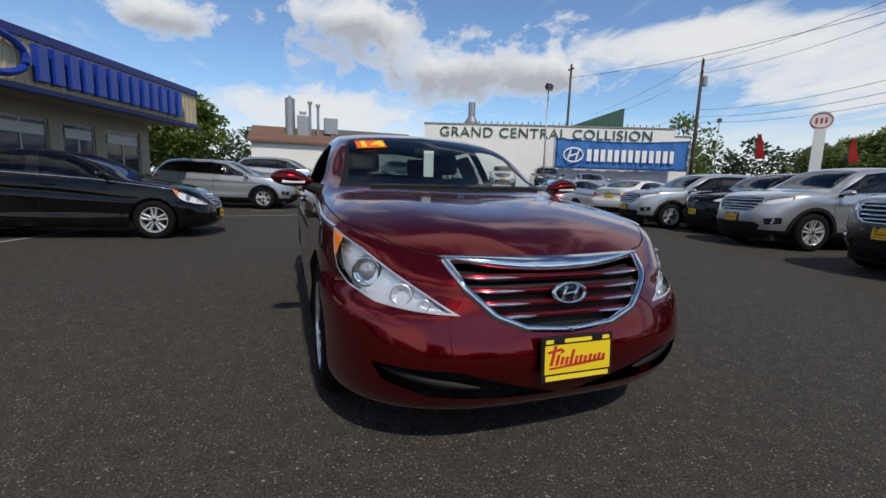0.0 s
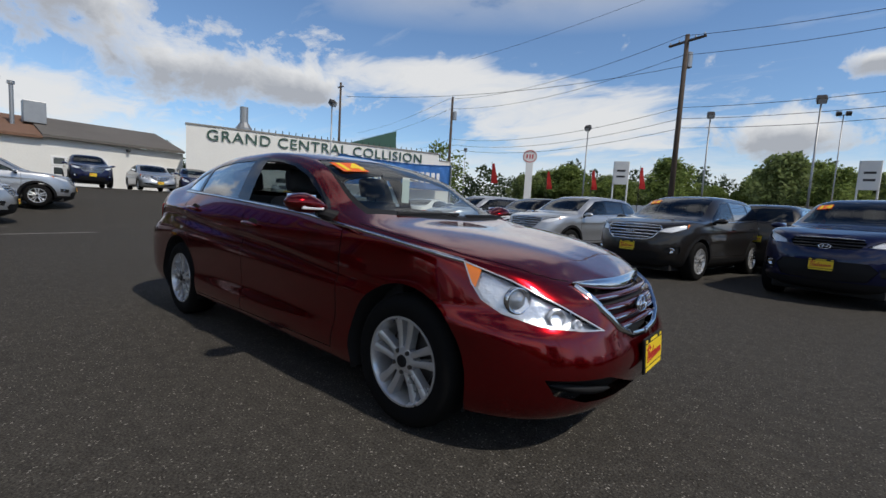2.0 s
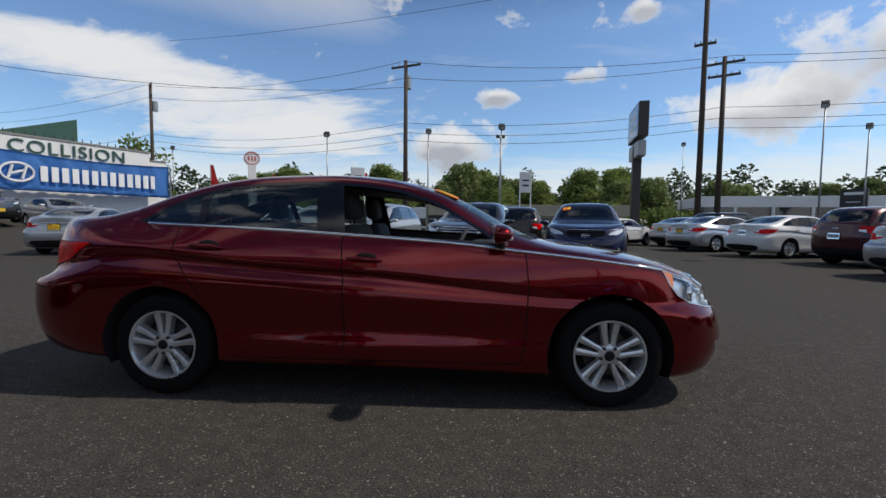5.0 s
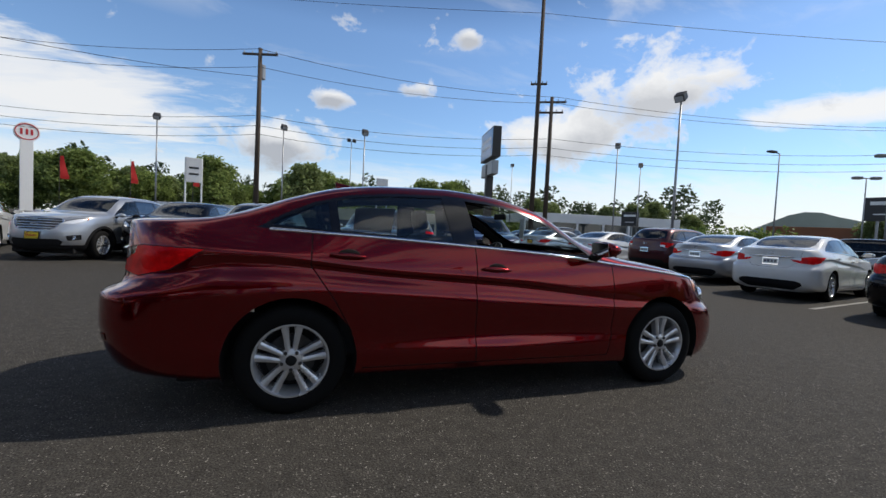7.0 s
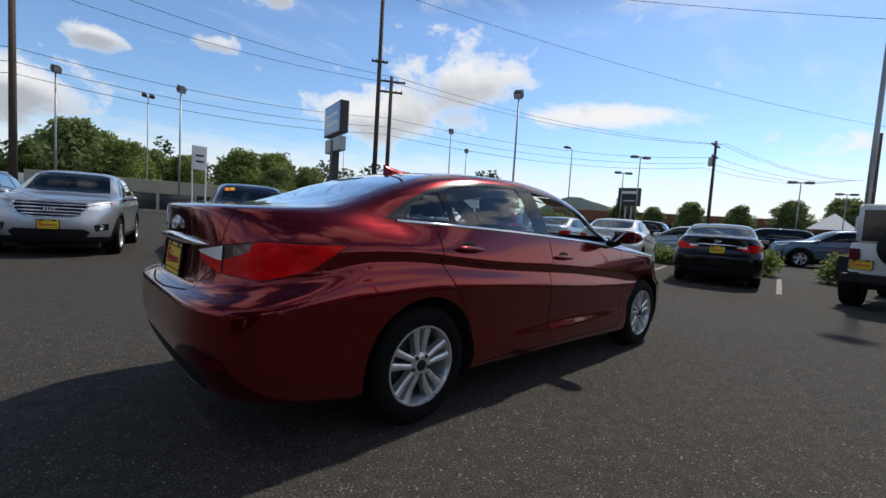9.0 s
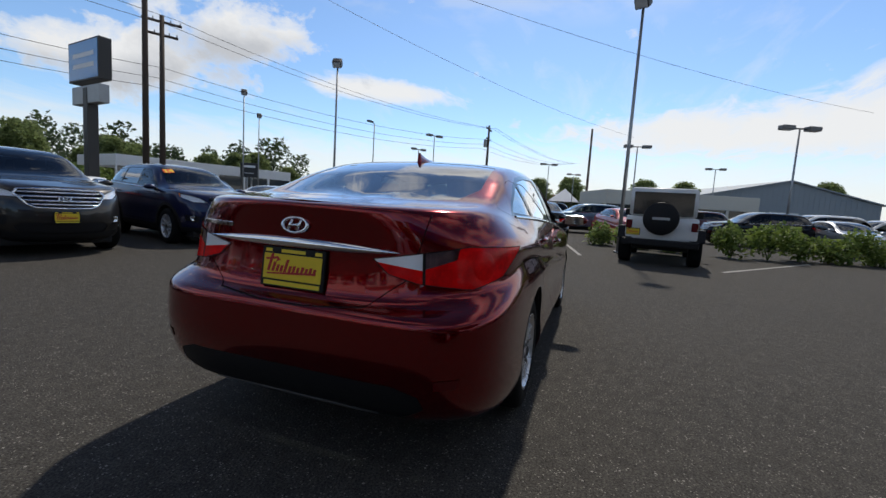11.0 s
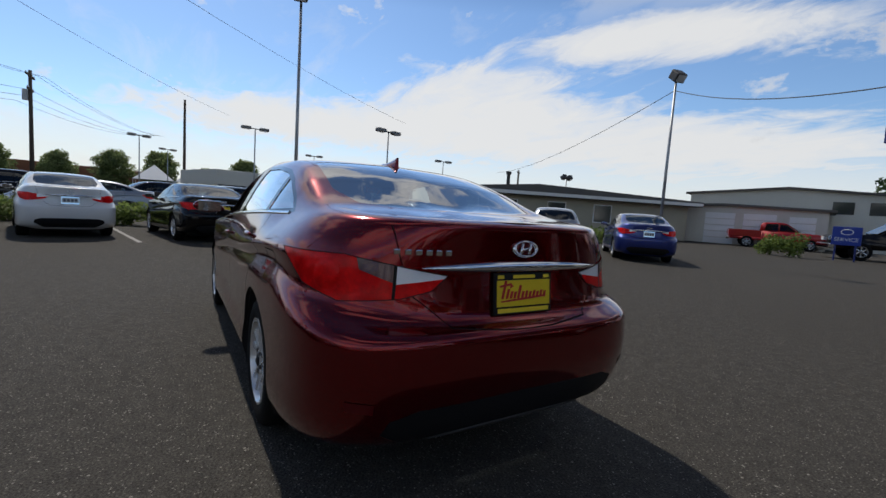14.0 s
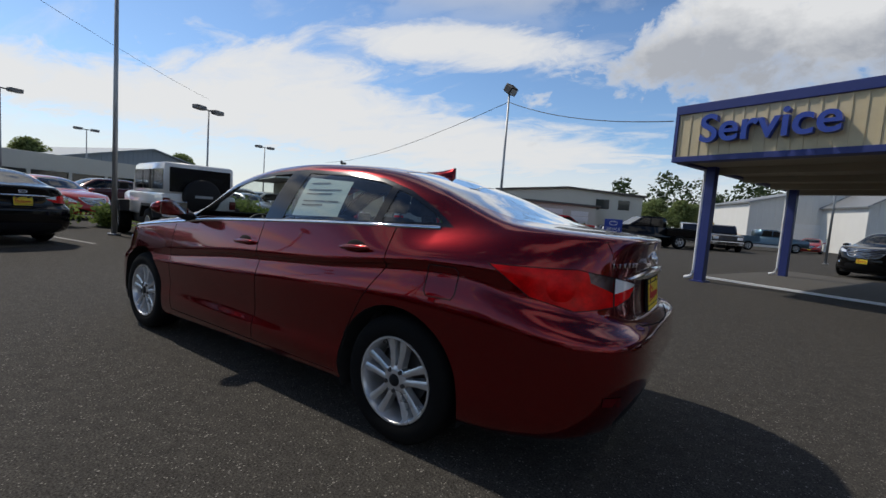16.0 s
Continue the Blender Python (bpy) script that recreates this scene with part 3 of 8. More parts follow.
# ---- white workshop with brown roof and the long sign wall ----
def workshop():
    t = thing("workshop_building", Matrix.Translation((-36, 4, 0)), "white workshop with brown shingle roof and roof vents", "building")
    y0, y1 = -7.8, 7.2
    bm = bmesh.new()
    box(bm, (-14, y0, 0), (0, y1, 4.25))
    wall = part("wall", bm, M_WHITEWALL, t, "white rendered wall")
    for y in (-0.8, 4.4):
        bm = bmesh.new()
        for k in range(4):
            box(bm, (0.0, y, 0.45 + k * 0.68), (0.05, y + 3.1, 1.08 + k * 0.68), 0.01)
        d = part("garage_door", bm, M_WHITEPAINT, t, "white sectional garage door")
        for k in range(4):
            bm = bmesh.new()
            box(bm, (0.05, y + 0.15 + k * 0.74, 1.9), (0.058, y + 0.72 + k * 0.74, 2.35))
            part("pane", bm, M_WINDOW, d)
            bm = bmesh.new()
            box(bm, (0.05, y + 0.15 + k * 0.74, 2.58), (0.058, y + 0.72 + k * 0.74, 3.0))
            part("pane", bm, M_WINDOW, d)
    # two stretches of one roof: brown, then a darker grey set slightly higher
    for a, b, c, lab in ((y0 - 0.3, -1.2, M_ROOFBROWN, "brown shingle roof slope"), (-1.2, y1, M_ROOFGREY, "darker grey roof slope")):
        bm = bmesh.new()
        e = 0.0 if c is M_ROOFBROWN else 0.12
        prism(bm, [(0.4, 4.12 + e), (0.4, 4.30 + e), (-6.5, 6.15 + e), (-14.4, 4.3 + e), (-14.4, 4.12 + e), (-6.5, 5.9 + e)], 1, a, b)
        part("roof", bm, c, t, lab)
    bm = bmesh.new()
    rod(bm, (-3.0, -4.7, 5.0), (-3.0, -4.7, 8.3), 0.42, seg=14)
    rod(bm, (-3.0, -4.7, 8.3), (-3.0, -4.7, 8.55), 0.30, 0.05, seg=14)
    part("exhaust_flue", bm, M_METAL, t, "tall pale metal exhaust stack")
    bm = bmesh.new()
    box(bm, (-3.4, -4.1, 5.0), (-2.6, -3.0, 6.9), 0.05)
    box(bm, (-3.2, -3.9, 6.9), (-2.8, -3.3, 7.3), 0.05)
    part("roof_fan", bm, M_METAL, t, "grey rooftop fan housing")
    for y, z in ((-3.0, 7.9), (-2.3, 7.7)):
        bm = bmesh.new()
        rod(bm, (-2.6, y, 5), (-2.6, y, z), 0.12, seg=10)
        rod(bm, (-2.6, y, z), (-2.6, y, z + 0.2), 0.2, seg=10)
        part("vent_pipe", bm, M_METAL, t)
    bm = bmesh.new()
    box(bm, (-4, -1.7, 5.4), (-3, -0.5, 6.9), 0.04)
    part("roof_unit", bm, M_METAL, t, "grey box-shaped roof unit")
    bm = bmesh.new()
    box(bm, (0.0, 3.4, 3.9), (0.35, 3.6, 4.1), 0.03)
    part("wall_lamp", bm, M_DARKMETAL, t)
    return t


workshop()


def sign_wall():
    t = thing("collision_shop", pose(-28.4, 9.95, 0, 0, 0, -22.5), "long white collision repair shop with green sign letters", "building")
    bm = bmesh.new()
    box(bm, (-12, -1.15, 0), (0, 17.5, 5.62))
    box(bm, (-12, 17.5, 0), (0, 18.6, 5.1))
    part("wall", bm, M_WHITEWALL, t, "white painted block wall")
    bm = bmesh.new()
    box(bm, (-12.05, -1.20, 5.62), (0.05, 17.55, 5.74), 0.01)
    box(bm, (-12.05, 17.55, 5.1), (0.05, 18.65, 5.2), 0.01)
    part("coping", bm, M_CONCRETE, t, "grey parapet coping")
    for y in (4.2, 6.0, 8.2, 12.4):
        bm = bmesh.new()
        box(bm, (0.0, y, 0), (0.025, y + 0.05, 4.3))
        part("wall_joint", bm, M_WHITEWALL, t)
    bm = bmesh.new()
    rod(bm, (0, 0, 0), (0, 0, 0.22), 0.03, seg=6)
    spike = link_mesh("parapet_spike", bm, M_DARKMETAL)
    for y in range(30):
        o = new("parapet_spike", spike)
        o.parent, o.location = t, (-0.1, 3.0 + y * 0.46, 5.73)
    bm = bmesh.new()
    rod(bm, (-2.0, 2.4, 5.5), (-2.0, 2.4, 6.1), 0.55, 0.55, seg=12)
    rod(bm, (-2.0, 2.4, 6.1), (-2.0, 2.4, 6.5), 0.55, 0.28, seg=12)
    rod(bm, (-2.0, 2.4, 6.5), (-2.0, 2.4, 7.6), 0.28, seg=12)
    part("roof_vent", bm, M_METAL, t, "pale metal roof vent")
    sign = lettering("letters", "GRAND CENTRAL COLLISION", 1.02, 0.03, M_GREENLETTER, t, pose(0.06, 0.0, 4.76, 90, 0, 90), 1.1, "dark green sign letters")
    sign.scale.x = 15.85 / max(v.co.x for v in sign.data.vertices)
    split_letters(sign)
    bm = bmesh.new()
    prism(bm, [(-15, 4.8), (-3.2, 4.8), (-3.2, 5.7), (-15, 5.7)], 1, 9.0, 14.8)
    prism(bm, [(9.0, 5.6), (14.8, 5.6), (14.8, 7.7)], 0, -13, -3.3)
    part("rear_block", bm, M_GREENSIDING, t, "dark green metal-sided rear building")
    return t


sign_wall()


def banner():
    t = thing("banner_sign", pose(-28.4 + 0.383 * 8.5 + 0.924 * 1.5, 9.95 + 0.924 * 8.5 - 0.383 * 1.5, 0, 0, 0, -22.5) @ Matrix.Diagonal((1, 9.4 / 13.0, 0.93, 1)), "sky-blue vinyl banner stretched between two posts", "banner")
    w = 13.0
    bm = bmesh.new()
    nx, nz = 40, 10
    g = [[bm.verts.new((0.10 * math.sin(i * 0.9) * math.sin(j * 0.35) + 0.05 * math.sin(i * 2.1 + j), i * w / nx, 2.72 + (2.30 - 0.20 * math.sin(math.pi * i / nx)) * j / nz)) for j in range(nz + 1)] for i in range(nx + 1)]
    for i in range(nx):
        for j in range(nz):
            bm.faces.new((g[i][j], g[i + 1][j], g[i + 1][j + 1], g[i][j + 1]))
    bmesh.ops.solidify(bm, geom=bm.faces[:], thickness=0.01)
    part("cloth", bm, M_BANNER, t, "sky-blue vinyl sheet", True)
    for y in (-0.1, w + 0.1):
        bm = bmesh.new()
        rod(bm, (0, y, 0), (0, y, 5.0), 0.06)
        part("post", bm, M_METAL, t)
    # white mark, as plain shapes: a ring with slanted bars, and seven blocks
    bm = bmesh.new()
    k = 24
    for i in range(k):
        a, b = i * 2 * math.pi / k, (i + 1) * 2 * math.pi / k
        rod(bm, (0.16, 1.75 + 0.95 * math.cos(a), 3.75 + 0.52 * math.sin(a)), (0.16, 1.75 + 0.95 * math.cos(b), 3.75 + 0.52 * math.sin(b)), 0.075, seg=6, caps=False)
    for y in (1.35, 2.15):
        rod(bm, (0.16, y - 0.14, 3.37), (0.16, y + 0.14, 4.13), 0.09, seg=6)
    rod(bm, (0.16, 1.4, 3.65), (0.16, 2.1, 3.85), 0.07, seg=6)
    part("emblem", bm, M_WHITEPAINT, t, "white oval emblem")
    y = 3.1
    for i in range(7):
        ww = 1.12 if i < 6 else 0.36
        bars = [(y, y + 0.44, 3.3, 4.2), (y + ww - 0.44, y + ww, 3.3, 4.2)] if i < 6 else [(y, y + ww, 3.3, 4.2)]
        for a, b, c, d in bars:
            bm = bmesh.new()
            box(bm, (0.13, a, c), (0.16, b, d))
            part("mark", bm, M_WHITEPAINT, t, "white block mark")
        y += ww + 0.22
    return t


banner()


# ---- lamps, poles and wires ----
def lamp_post(x, y, h, heads, label, r=0.062, turn=0.0, z=0.0):
    t = thing("street_lamp", pose(x, y, z, 0, 0, turn), label, "street lamp", "lot lamps")
    bm = bmesh.new()
    rod(bm, (0, 0, 0), (0, 0, h), r, r * 0.62, 12)
    rod(bm, (0, 0, 0), (0, 0, 0.05), r * 2.2, r * 2.2, 12)
    part("pole", bm, M_METAL, t, "pale grey tapered steel pole", True)
    if heads == "flood":
        bm = bmesh.new()
        box(bm, (-0.20, -0.20, -0.16), (0.20, 0.20, 0.16), 0.05, Matrix.Translation((0.06, 0, h + 0.16)) @ Matrix.Rotation(radians(38), 4, "Y"))
        hd = part("head", bm, M_DARKMETAL, t, "dark tilted floodlight head")
        bm = bmesh.new()
        box(bm, (0.202, -0.16, -0.12), (0.212, 0.16, 0.12), 0, Matrix.Translation((0.06, 0, h + 0.16)) @ Matrix.Rotation(radians(38), 4, "Y"))
        part("glass", bm, M_LAMPGLASS, hd)
    elif heads == "double":
        bm = bmesh.new()
        rod(bm, (0, -0.5, h), (0, 0.5, h), 0.035)
        part("arm", bm, M_DARKMETAL, t)
        for s in (-1, 1):
            bm = bmesh.new()
            box(bm, (-0.19, s * 0.62 - 0.30, h - 0.09), (0.19, s * 0.62 + 0.30, h + 0.12), 0.04)
            hd = part("head", bm, M_LAMPHEAD, t, "grey shoebox lamp head")
            bm = bmesh.new()
            box(bm, (-0.14, s * 0.62 - 0.24, h - 0.10), (0.14, s * 0.62 + 0.24, h - 0.092))
            part("glass", bm, M_LAMPGLASS, hd)
    elif heads == "twin_flood":
        for s in (-1, 1):
            bm = bmesh.new()
            box(bm, (-0.2, -0.18, -0.16), (0.2, 0.18, 0.16), 0.04, Matrix.Translation((0, s * 0.32, h + 0.1)) @ Matrix.Rotation(radians(30), 4, "Y"))
            part("head", bm, M_DARKMETAL, t, "dark floodlight head")
        bm = bmesh.new()
        rod(bm, (0, -0.4, h - 0.02), (0, 0.4, h - 0.02), 0.03)
        part("arm", bm, M_DARKMETAL, t)
    else:
        bm = bmesh.new()
        rod(bm, (0, 0, h - 0.05), (0.7, 0, h + 0.05), 0.03)
        part("arm", bm, M_DARKMETAL, t)
        bm = bmesh.new()
        box(bm, (0.45, -0.17, h - 0.04), (1.15, 0.17, h + 0.10), 0.04)
        part("head", bm, M_DARKMETAL, t, "flat dark lamp head")
    return t


for x, y, h, kind, turn in [(13.45, 10.38, 6.95, "flood", 200), (10.22, -1.92, 7.1, "flood", 160), (5.21, -13.32, 6.05, "flood", 165), (-9.99, 29.14, 7.4, "flood", 270), (2.9, 26.3, 7.35, "flood", 280),
                            (4.5, 47.7, 10.9, "twin_flood", 280), (-2.36, 29.74, 7.75, "flood", 290), (21.08, -9.81, 5.67, "double", 20), (29.96, -3.54, 6.0, "double", 10), (36.0, 14.2, 7.6, "double", 60), (40, 17.5, 6.8, "double", 60),
                            (31.3, 18.22, 7.9, "arm", 180), (22.0, 24.0, 8.2, "flood", 230), (29.0, 29.0, 8.0, "flood", 230), (24.0, 45.0, 9.5, "flood", 230), (34.3, -21.9, 6.0, "double", 0),
                            (46.0, -12.0, 6.2, "double", 0), (44.0, 4.0, 6.0, "double", 30), (56.0, 2.0, 6.0, "double", 30), (20.82, -25.3, 4.25, "twin_flood", 0), (-21.0, 14.6, 7.2, "flood", 0), (-6.9, -27.5, 6.5, "flood", 30), (-31.0, 42.0, 8.5, "flood", 300)]:
    lamp_post(x, y, h, kind, {"flood": "tall pale steel lot lamp with tilted floodlight", "double": "lot lamp with two shoebox heads", "twin_flood": "tall lot lamp with twin floodlights", "arm": "dark lamp post with one flat arm"}[kind], 0.062, turn)


def utility_pole(x, y, h, arms, turn=0.0, r=0.17, box_at=0.0):
    t = thing("utility_pole", pose(x, y, 0, 0, 0, turn), "weathered brown wooden utility pole with crossarms", "utility pole", "utility poles")
    bm = bmesh.new()
    rod(bm, (0, 0, 0), (0, 0, h), r, r * 0.68, 12)
    part("pole", bm, M_POLE, t, "", True)
    for z, w in arms:
        bm = bmesh.new()
        box(bm, (-0.06, -w / 2, z - 0.07), (0.06, w / 2, z + 0.07), 0.01)
        arm = part("crossarm", bm, M_POLE, t)
        for s in (-0.46, -0.22, 0.22, 0.46):
            bm = bmesh.new()
            rod(bm, (0, s * w, z + 0.07), (0, s * w, z + 0.22), 0.045, 0.03, 8)
            part("insulator", bm, M_METAL, arm)
    if box_at:
        bm = bmesh.new()
        rod(bm, (0.34, 0, box_at - 0.45), (0.34, 0, box_at + 0.45), 0.24, 0.24, 14)
        rod(bm, (0.34, 0, box_at + 0.45), (0.34, 0, box_at + 0.52), 0.20, 0.12, 14)
        part("transformer", bm, M_METAL, t, "grey transformer can")
    return t


POLES = [(-30.2, 37.87, 14.1, ((13.8, 2.6), (12.9, 2.0)), 40, 12.0), (-4.0, 29.0, 12.9, ((12.5, 2.4),), 70, 11.4), (15.45, 25.2, 19.0, ((12.4, 1.2),), 60, 0.0), (17.1, 25.93, 11.9, ((11.5, 2.2), (10.7, 1.8)), 60, 0.0),
         (50.0, 12.35, 11.2, ((10.7, 2.8), (9.5, 2.0)), 90, 9.0), (-46.0, 33.64, 16.9, ((16.3, 1.2),), 90, 0.0), (60.0, 0.3, 12.6, ((6.6, 1.6),), 90, 0.0), (48.0, -44.0, 8.0, ((7.6, 2.4),), 40, 0.0)]
for x, y, h, arms, turn, tr in POLES:
    utility_pole(x, y, h, arms, turn, 0.19, tr)


def cable(a, b, drop, r=0.016):
    bm = bmesh.new()
    wire(bm, sag(a, b, drop, 14), r)
    return solo("overhead_cable", bm, M_CABLE, "thin black overhead cable sagging between poles", "cable", "overhead cables")


for k, z in enumerate((13.7, 12.7, 9.3, 8.7, 8.2)):
    o = (k - 2) * 0.5
    cable((-60, 49 + o, z), (-30, 37.9 + o, z), 0.5)
    cable((-30, 37.9 + o, z), (-4, 29 + o, z - 1.2 if k < 2 else z - 0.9), 0.9)
    cable((-4, 29 + o, z - 1.2 if k < 2 else z - 0.9), (17.1, 25.93 + o, 11.6 - 0.3 * k if k < 2 else z - 0.6), 0.6)
    cable((17.1, 25.93 + o, 11.6 - 0.3 * k if k < 2 else z - 0.6), (50.0, 12.35 + o, 10.8 if k < 2 else z + 0.2), 1.0)
    cable((50.0, 12.35 + o, 10.8 if k < 2 else z + 0.2), (90, 4 + o, 11.0), 1.0)
cable((5.21, -13.32, 5.75), (31.6, -26.8, 5.3), 0.6, 0.012)
cable((5.21, -13.32, 5.75), (-1.3, -8.9, 3.7), 0.25, 0.012)
cable((-4, 29, 11.0), (-26, 19.5, 9.5), 0.7)
cable((15.45, 25.2, 17.6), (75, -6, 14.0), 1.4, 0.016)
cable((15.45, 25.2, 18.7), (60, -30, 14.5), 1.4, 0.016)
cable((-34, 46, 21.5), (15.45, 25.2, 17.6), 0.8, 0.016)


# ---- roadside signs ----
def pylon(x, y, turn, label, build):
    t = thing("pylon_sign", pose(x, y, 0, 0, 0, turn), label, "sign")
    build(t)
    return t


def oval_sign(t):
    bm = bmesh.new()
    box(bm, (-0.3, -0.75, 0), (0.3, 0.75, 8.4), 0.05)
    part("post", bm, M_WHITEPAINT, t, "broad white sign column")
    bm = bmesh.new()
    bmesh.ops.create_cone(bm, cap_ends=True, segments=40, radius1=1, radius2=1, depth=0.5, matrix=Matrix.Translation((0, 0, 9.25)) @ Matrix.Rotation(radians(90), 4, "Y") @ Matrix.Diagonal((0.98, 1.5, 1, 1)))
    face = part("panel", bm, M_WHITEPAINT, t, "white oval panel")
    bm = bmesh.new()
    k = 36
    for s in (-0.27, 0.27):
        for i in range(k):
            a, b = i * 2 * math.pi / k, (i + 1) * 2 * math.pi / k
            rod(bm, (s, 1.32 * math.cos(a), 9.25 + 0.8 * math.sin(a)), (s, 1.32 * math.cos(b), 9.25 + 0.8 * math.sin(b)), 0.06, seg=5, caps=False)
        for y in (-0.62, 0.0, 0.55):
            box(bm, (s - 0.02, y - 0.12, 8.95), (s + 0.02, y + 0.14, 9.55))
    part("emblem", bm, M_SIGNRED, face, "red ring and bars")


def big_board(t):
    bm = bmesh.new()
    box(bm, (-0.22, -0.22, 0), (0.22, 0.22, 5.7), 0.02)
    part("post", bm, M_DARKMETAL, t)
    bm = bmesh.new()
    box(bm, (-0.25, -1.55, 6.0), (0.25, 1.55, 7.9), 0.03)
    b = part("panel", bm, M_DARKMETAL, t)
    bm = bmesh.new()
    box(bm, (-0.27, -1.45, 6.09), (-0.252, 1.45, 7.81))
    box(bm, (0.252, -1.45, 6.09), (0.27, 1.45, 7.81))
    part("face", bm, M_SIGNBLUE, b, "steel-blue sign face")
    bm = bmesh.new()
    for z in (6.6, 7.1):
        box(bm, (-0.278, -1.1, z), (-0.272, 1.0, z + 0.2))
    part("mark", bm, M_WHITEPAINT, b)
    bm = bmesh.new()
    box(bm, (-0.2, -1.4, 4.95), (0.2, 1.4, 5.8), 0.03)
    part("lower_panel", bm, M_METAL, t, "pale lower sign board")


def white_board(t):
    for y in (-0.75, 0.75):
        bm = bmesh.new()
        rod(bm, (0, y, 0), (0, y, 6.2), 0.09)
        part("post", bm, M_WHITEPAINT, t)
    bm = bmesh.new()
    box(bm, (-0.1, -0.7, 4.2), (0.1, 0.7, 6.2), 0.02)
    p = part("panel", bm, M_WHITEPAINT, t, "white sign board")
    bm = bmesh.new()
    for z in (4.8, 5.3):
        box(bm, (-0.112, -0.45, z), (-0.102, 0.45, z + 0.16))
        box(bm, (0.102, -0.45, z), (0.112, 0.45, z + 0.16))
    part("mark", bm, M_SIGNDARK, p)


def black_board(t):
    for y in (-0.35, 0.35):
        bm = bmesh.new()
        rod(bm, (0, y, 0), (0, y, 4.4), 0.12)
        part("post", bm, M_METAL, t)
    bm = bmesh.new()
    box(bm, (-0.2, -1.35, 4.2), (0.2, 1.35, 6.5), 0.03)
    p = part("panel", bm, M_SIGNDARK, t, "black sign board")
    bm = bmesh.new()
    box(bm, (-0.212, -0.95, 5.75), (-0.202, 0.95, 6.1))
    box(bm, (-0.212, -0.7, 4.8), (-0.202, 0.7, 4.9))
    part("mark", bm, M_WHITEPAINT, p)


def service_board(t):
    for y in (-0.5, 0.5):
        bm = bmesh.new()
        rod(bm, (0, y, 0), (0, y, 1.4), 0.05)
        part("post", bm, M_BLUETRIM, t)
    bm = bmesh.new()
    box(bm, (-0.08, -0.72, 1.05), (0.08, 0.72, 2.25), 0.02)
    p = part("panel", bm, M_BLUELETTER, t, "blue sign panel")
    t.scale = (0.7, 0.7, 0.7)
    lettering("letters", "SERVICE", 0.33, 0.006, M_WHITEPAINT, p, pose(0.085, 0, 1.30, 90, 0, 90), 1.0, "white word", "CENTER")
    bm = bmesh.new()
    k = 20
    for i in range(k):
        a, b = i * 2 * math.pi / k, (i + 1) * 2 * math.pi / k
        rod(bm, (0.09, 0.3 * math.cos(a), 1.9 + 0.17 * math.sin(a)), (0.09, 0.3 * math.cos(b), 1.9 + 0.17 * math.sin(b)), 0.025, seg=5, caps=False)
    part("emblem", bm, M_WHITEPAINT, p, "white oval ring")


pylon(-27.3, 52.0, -60, "white column with an oval red and white sign", oval_sign).scale = (0.7, 0.66, 0.97)
pylon(10.05, 21.4, -11, "tall two-part roadside sign on a dark post", big_board).scale = (1, 1, 0.95)
pylon(-8.6, 33.0, -75, "white sign board on two posts", white_board).scale = (0.8, 0.7, 0.9)
pylon(52.3, 22.2, 15, "black roadside sign board on two posts", black_board)
pylon(5.5, 33.0, -85, "white sign board on two posts", white_board).scale = (0.8, 0.6, 0.85)
pylon(3.3, -24.8, 100, "small blue service sign on posts beside the drive", service_board)
pylon(30.0, 31.0, 30, "small blue sign board above the far showroom", black_board).scale = (0.6, 0.6, 0.6)


def feather_flag(x, y, turn):
    t = thing("feather_flag", pose(x, y, 0, 0, 0, turn), "red feather flag on a thin pole", "flag", "red flags")
    bm = bmesh.new()
    rod(bm, (0, 0, 0), (0, 0, 7.2), 0.04, 0.02)
    part("pole", bm, M_DARKMETAL, t)
    bm = bmesh.new()
    g = [[bm.verts.new((0.05 * math.sin(j * 0.9), 0.05 + i * (0.18 + 0.045 * (8 - j)) * 0.5, 4.6 + j * 0.3)) for j in range(9)] for i in range(4)]
    for i in range(3):
        for j in range(8):
            bm.faces.new((g[i][j], g[i + 1][j], g[i + 1][j + 1], g[i][j + 1]))
    bmesh.ops.solidify(bm, geom=bm.faces[:], thickness=0.01)
    part("cloth", bm, M_REDFLAG, t)


for x, y, r in ((-27.5, 43.0, -60), (-25.0, 53.0, -50), (-18.5, 52.5, -40), (-12.0, 50.0, -40)):
    feather_flag(x, y, r)


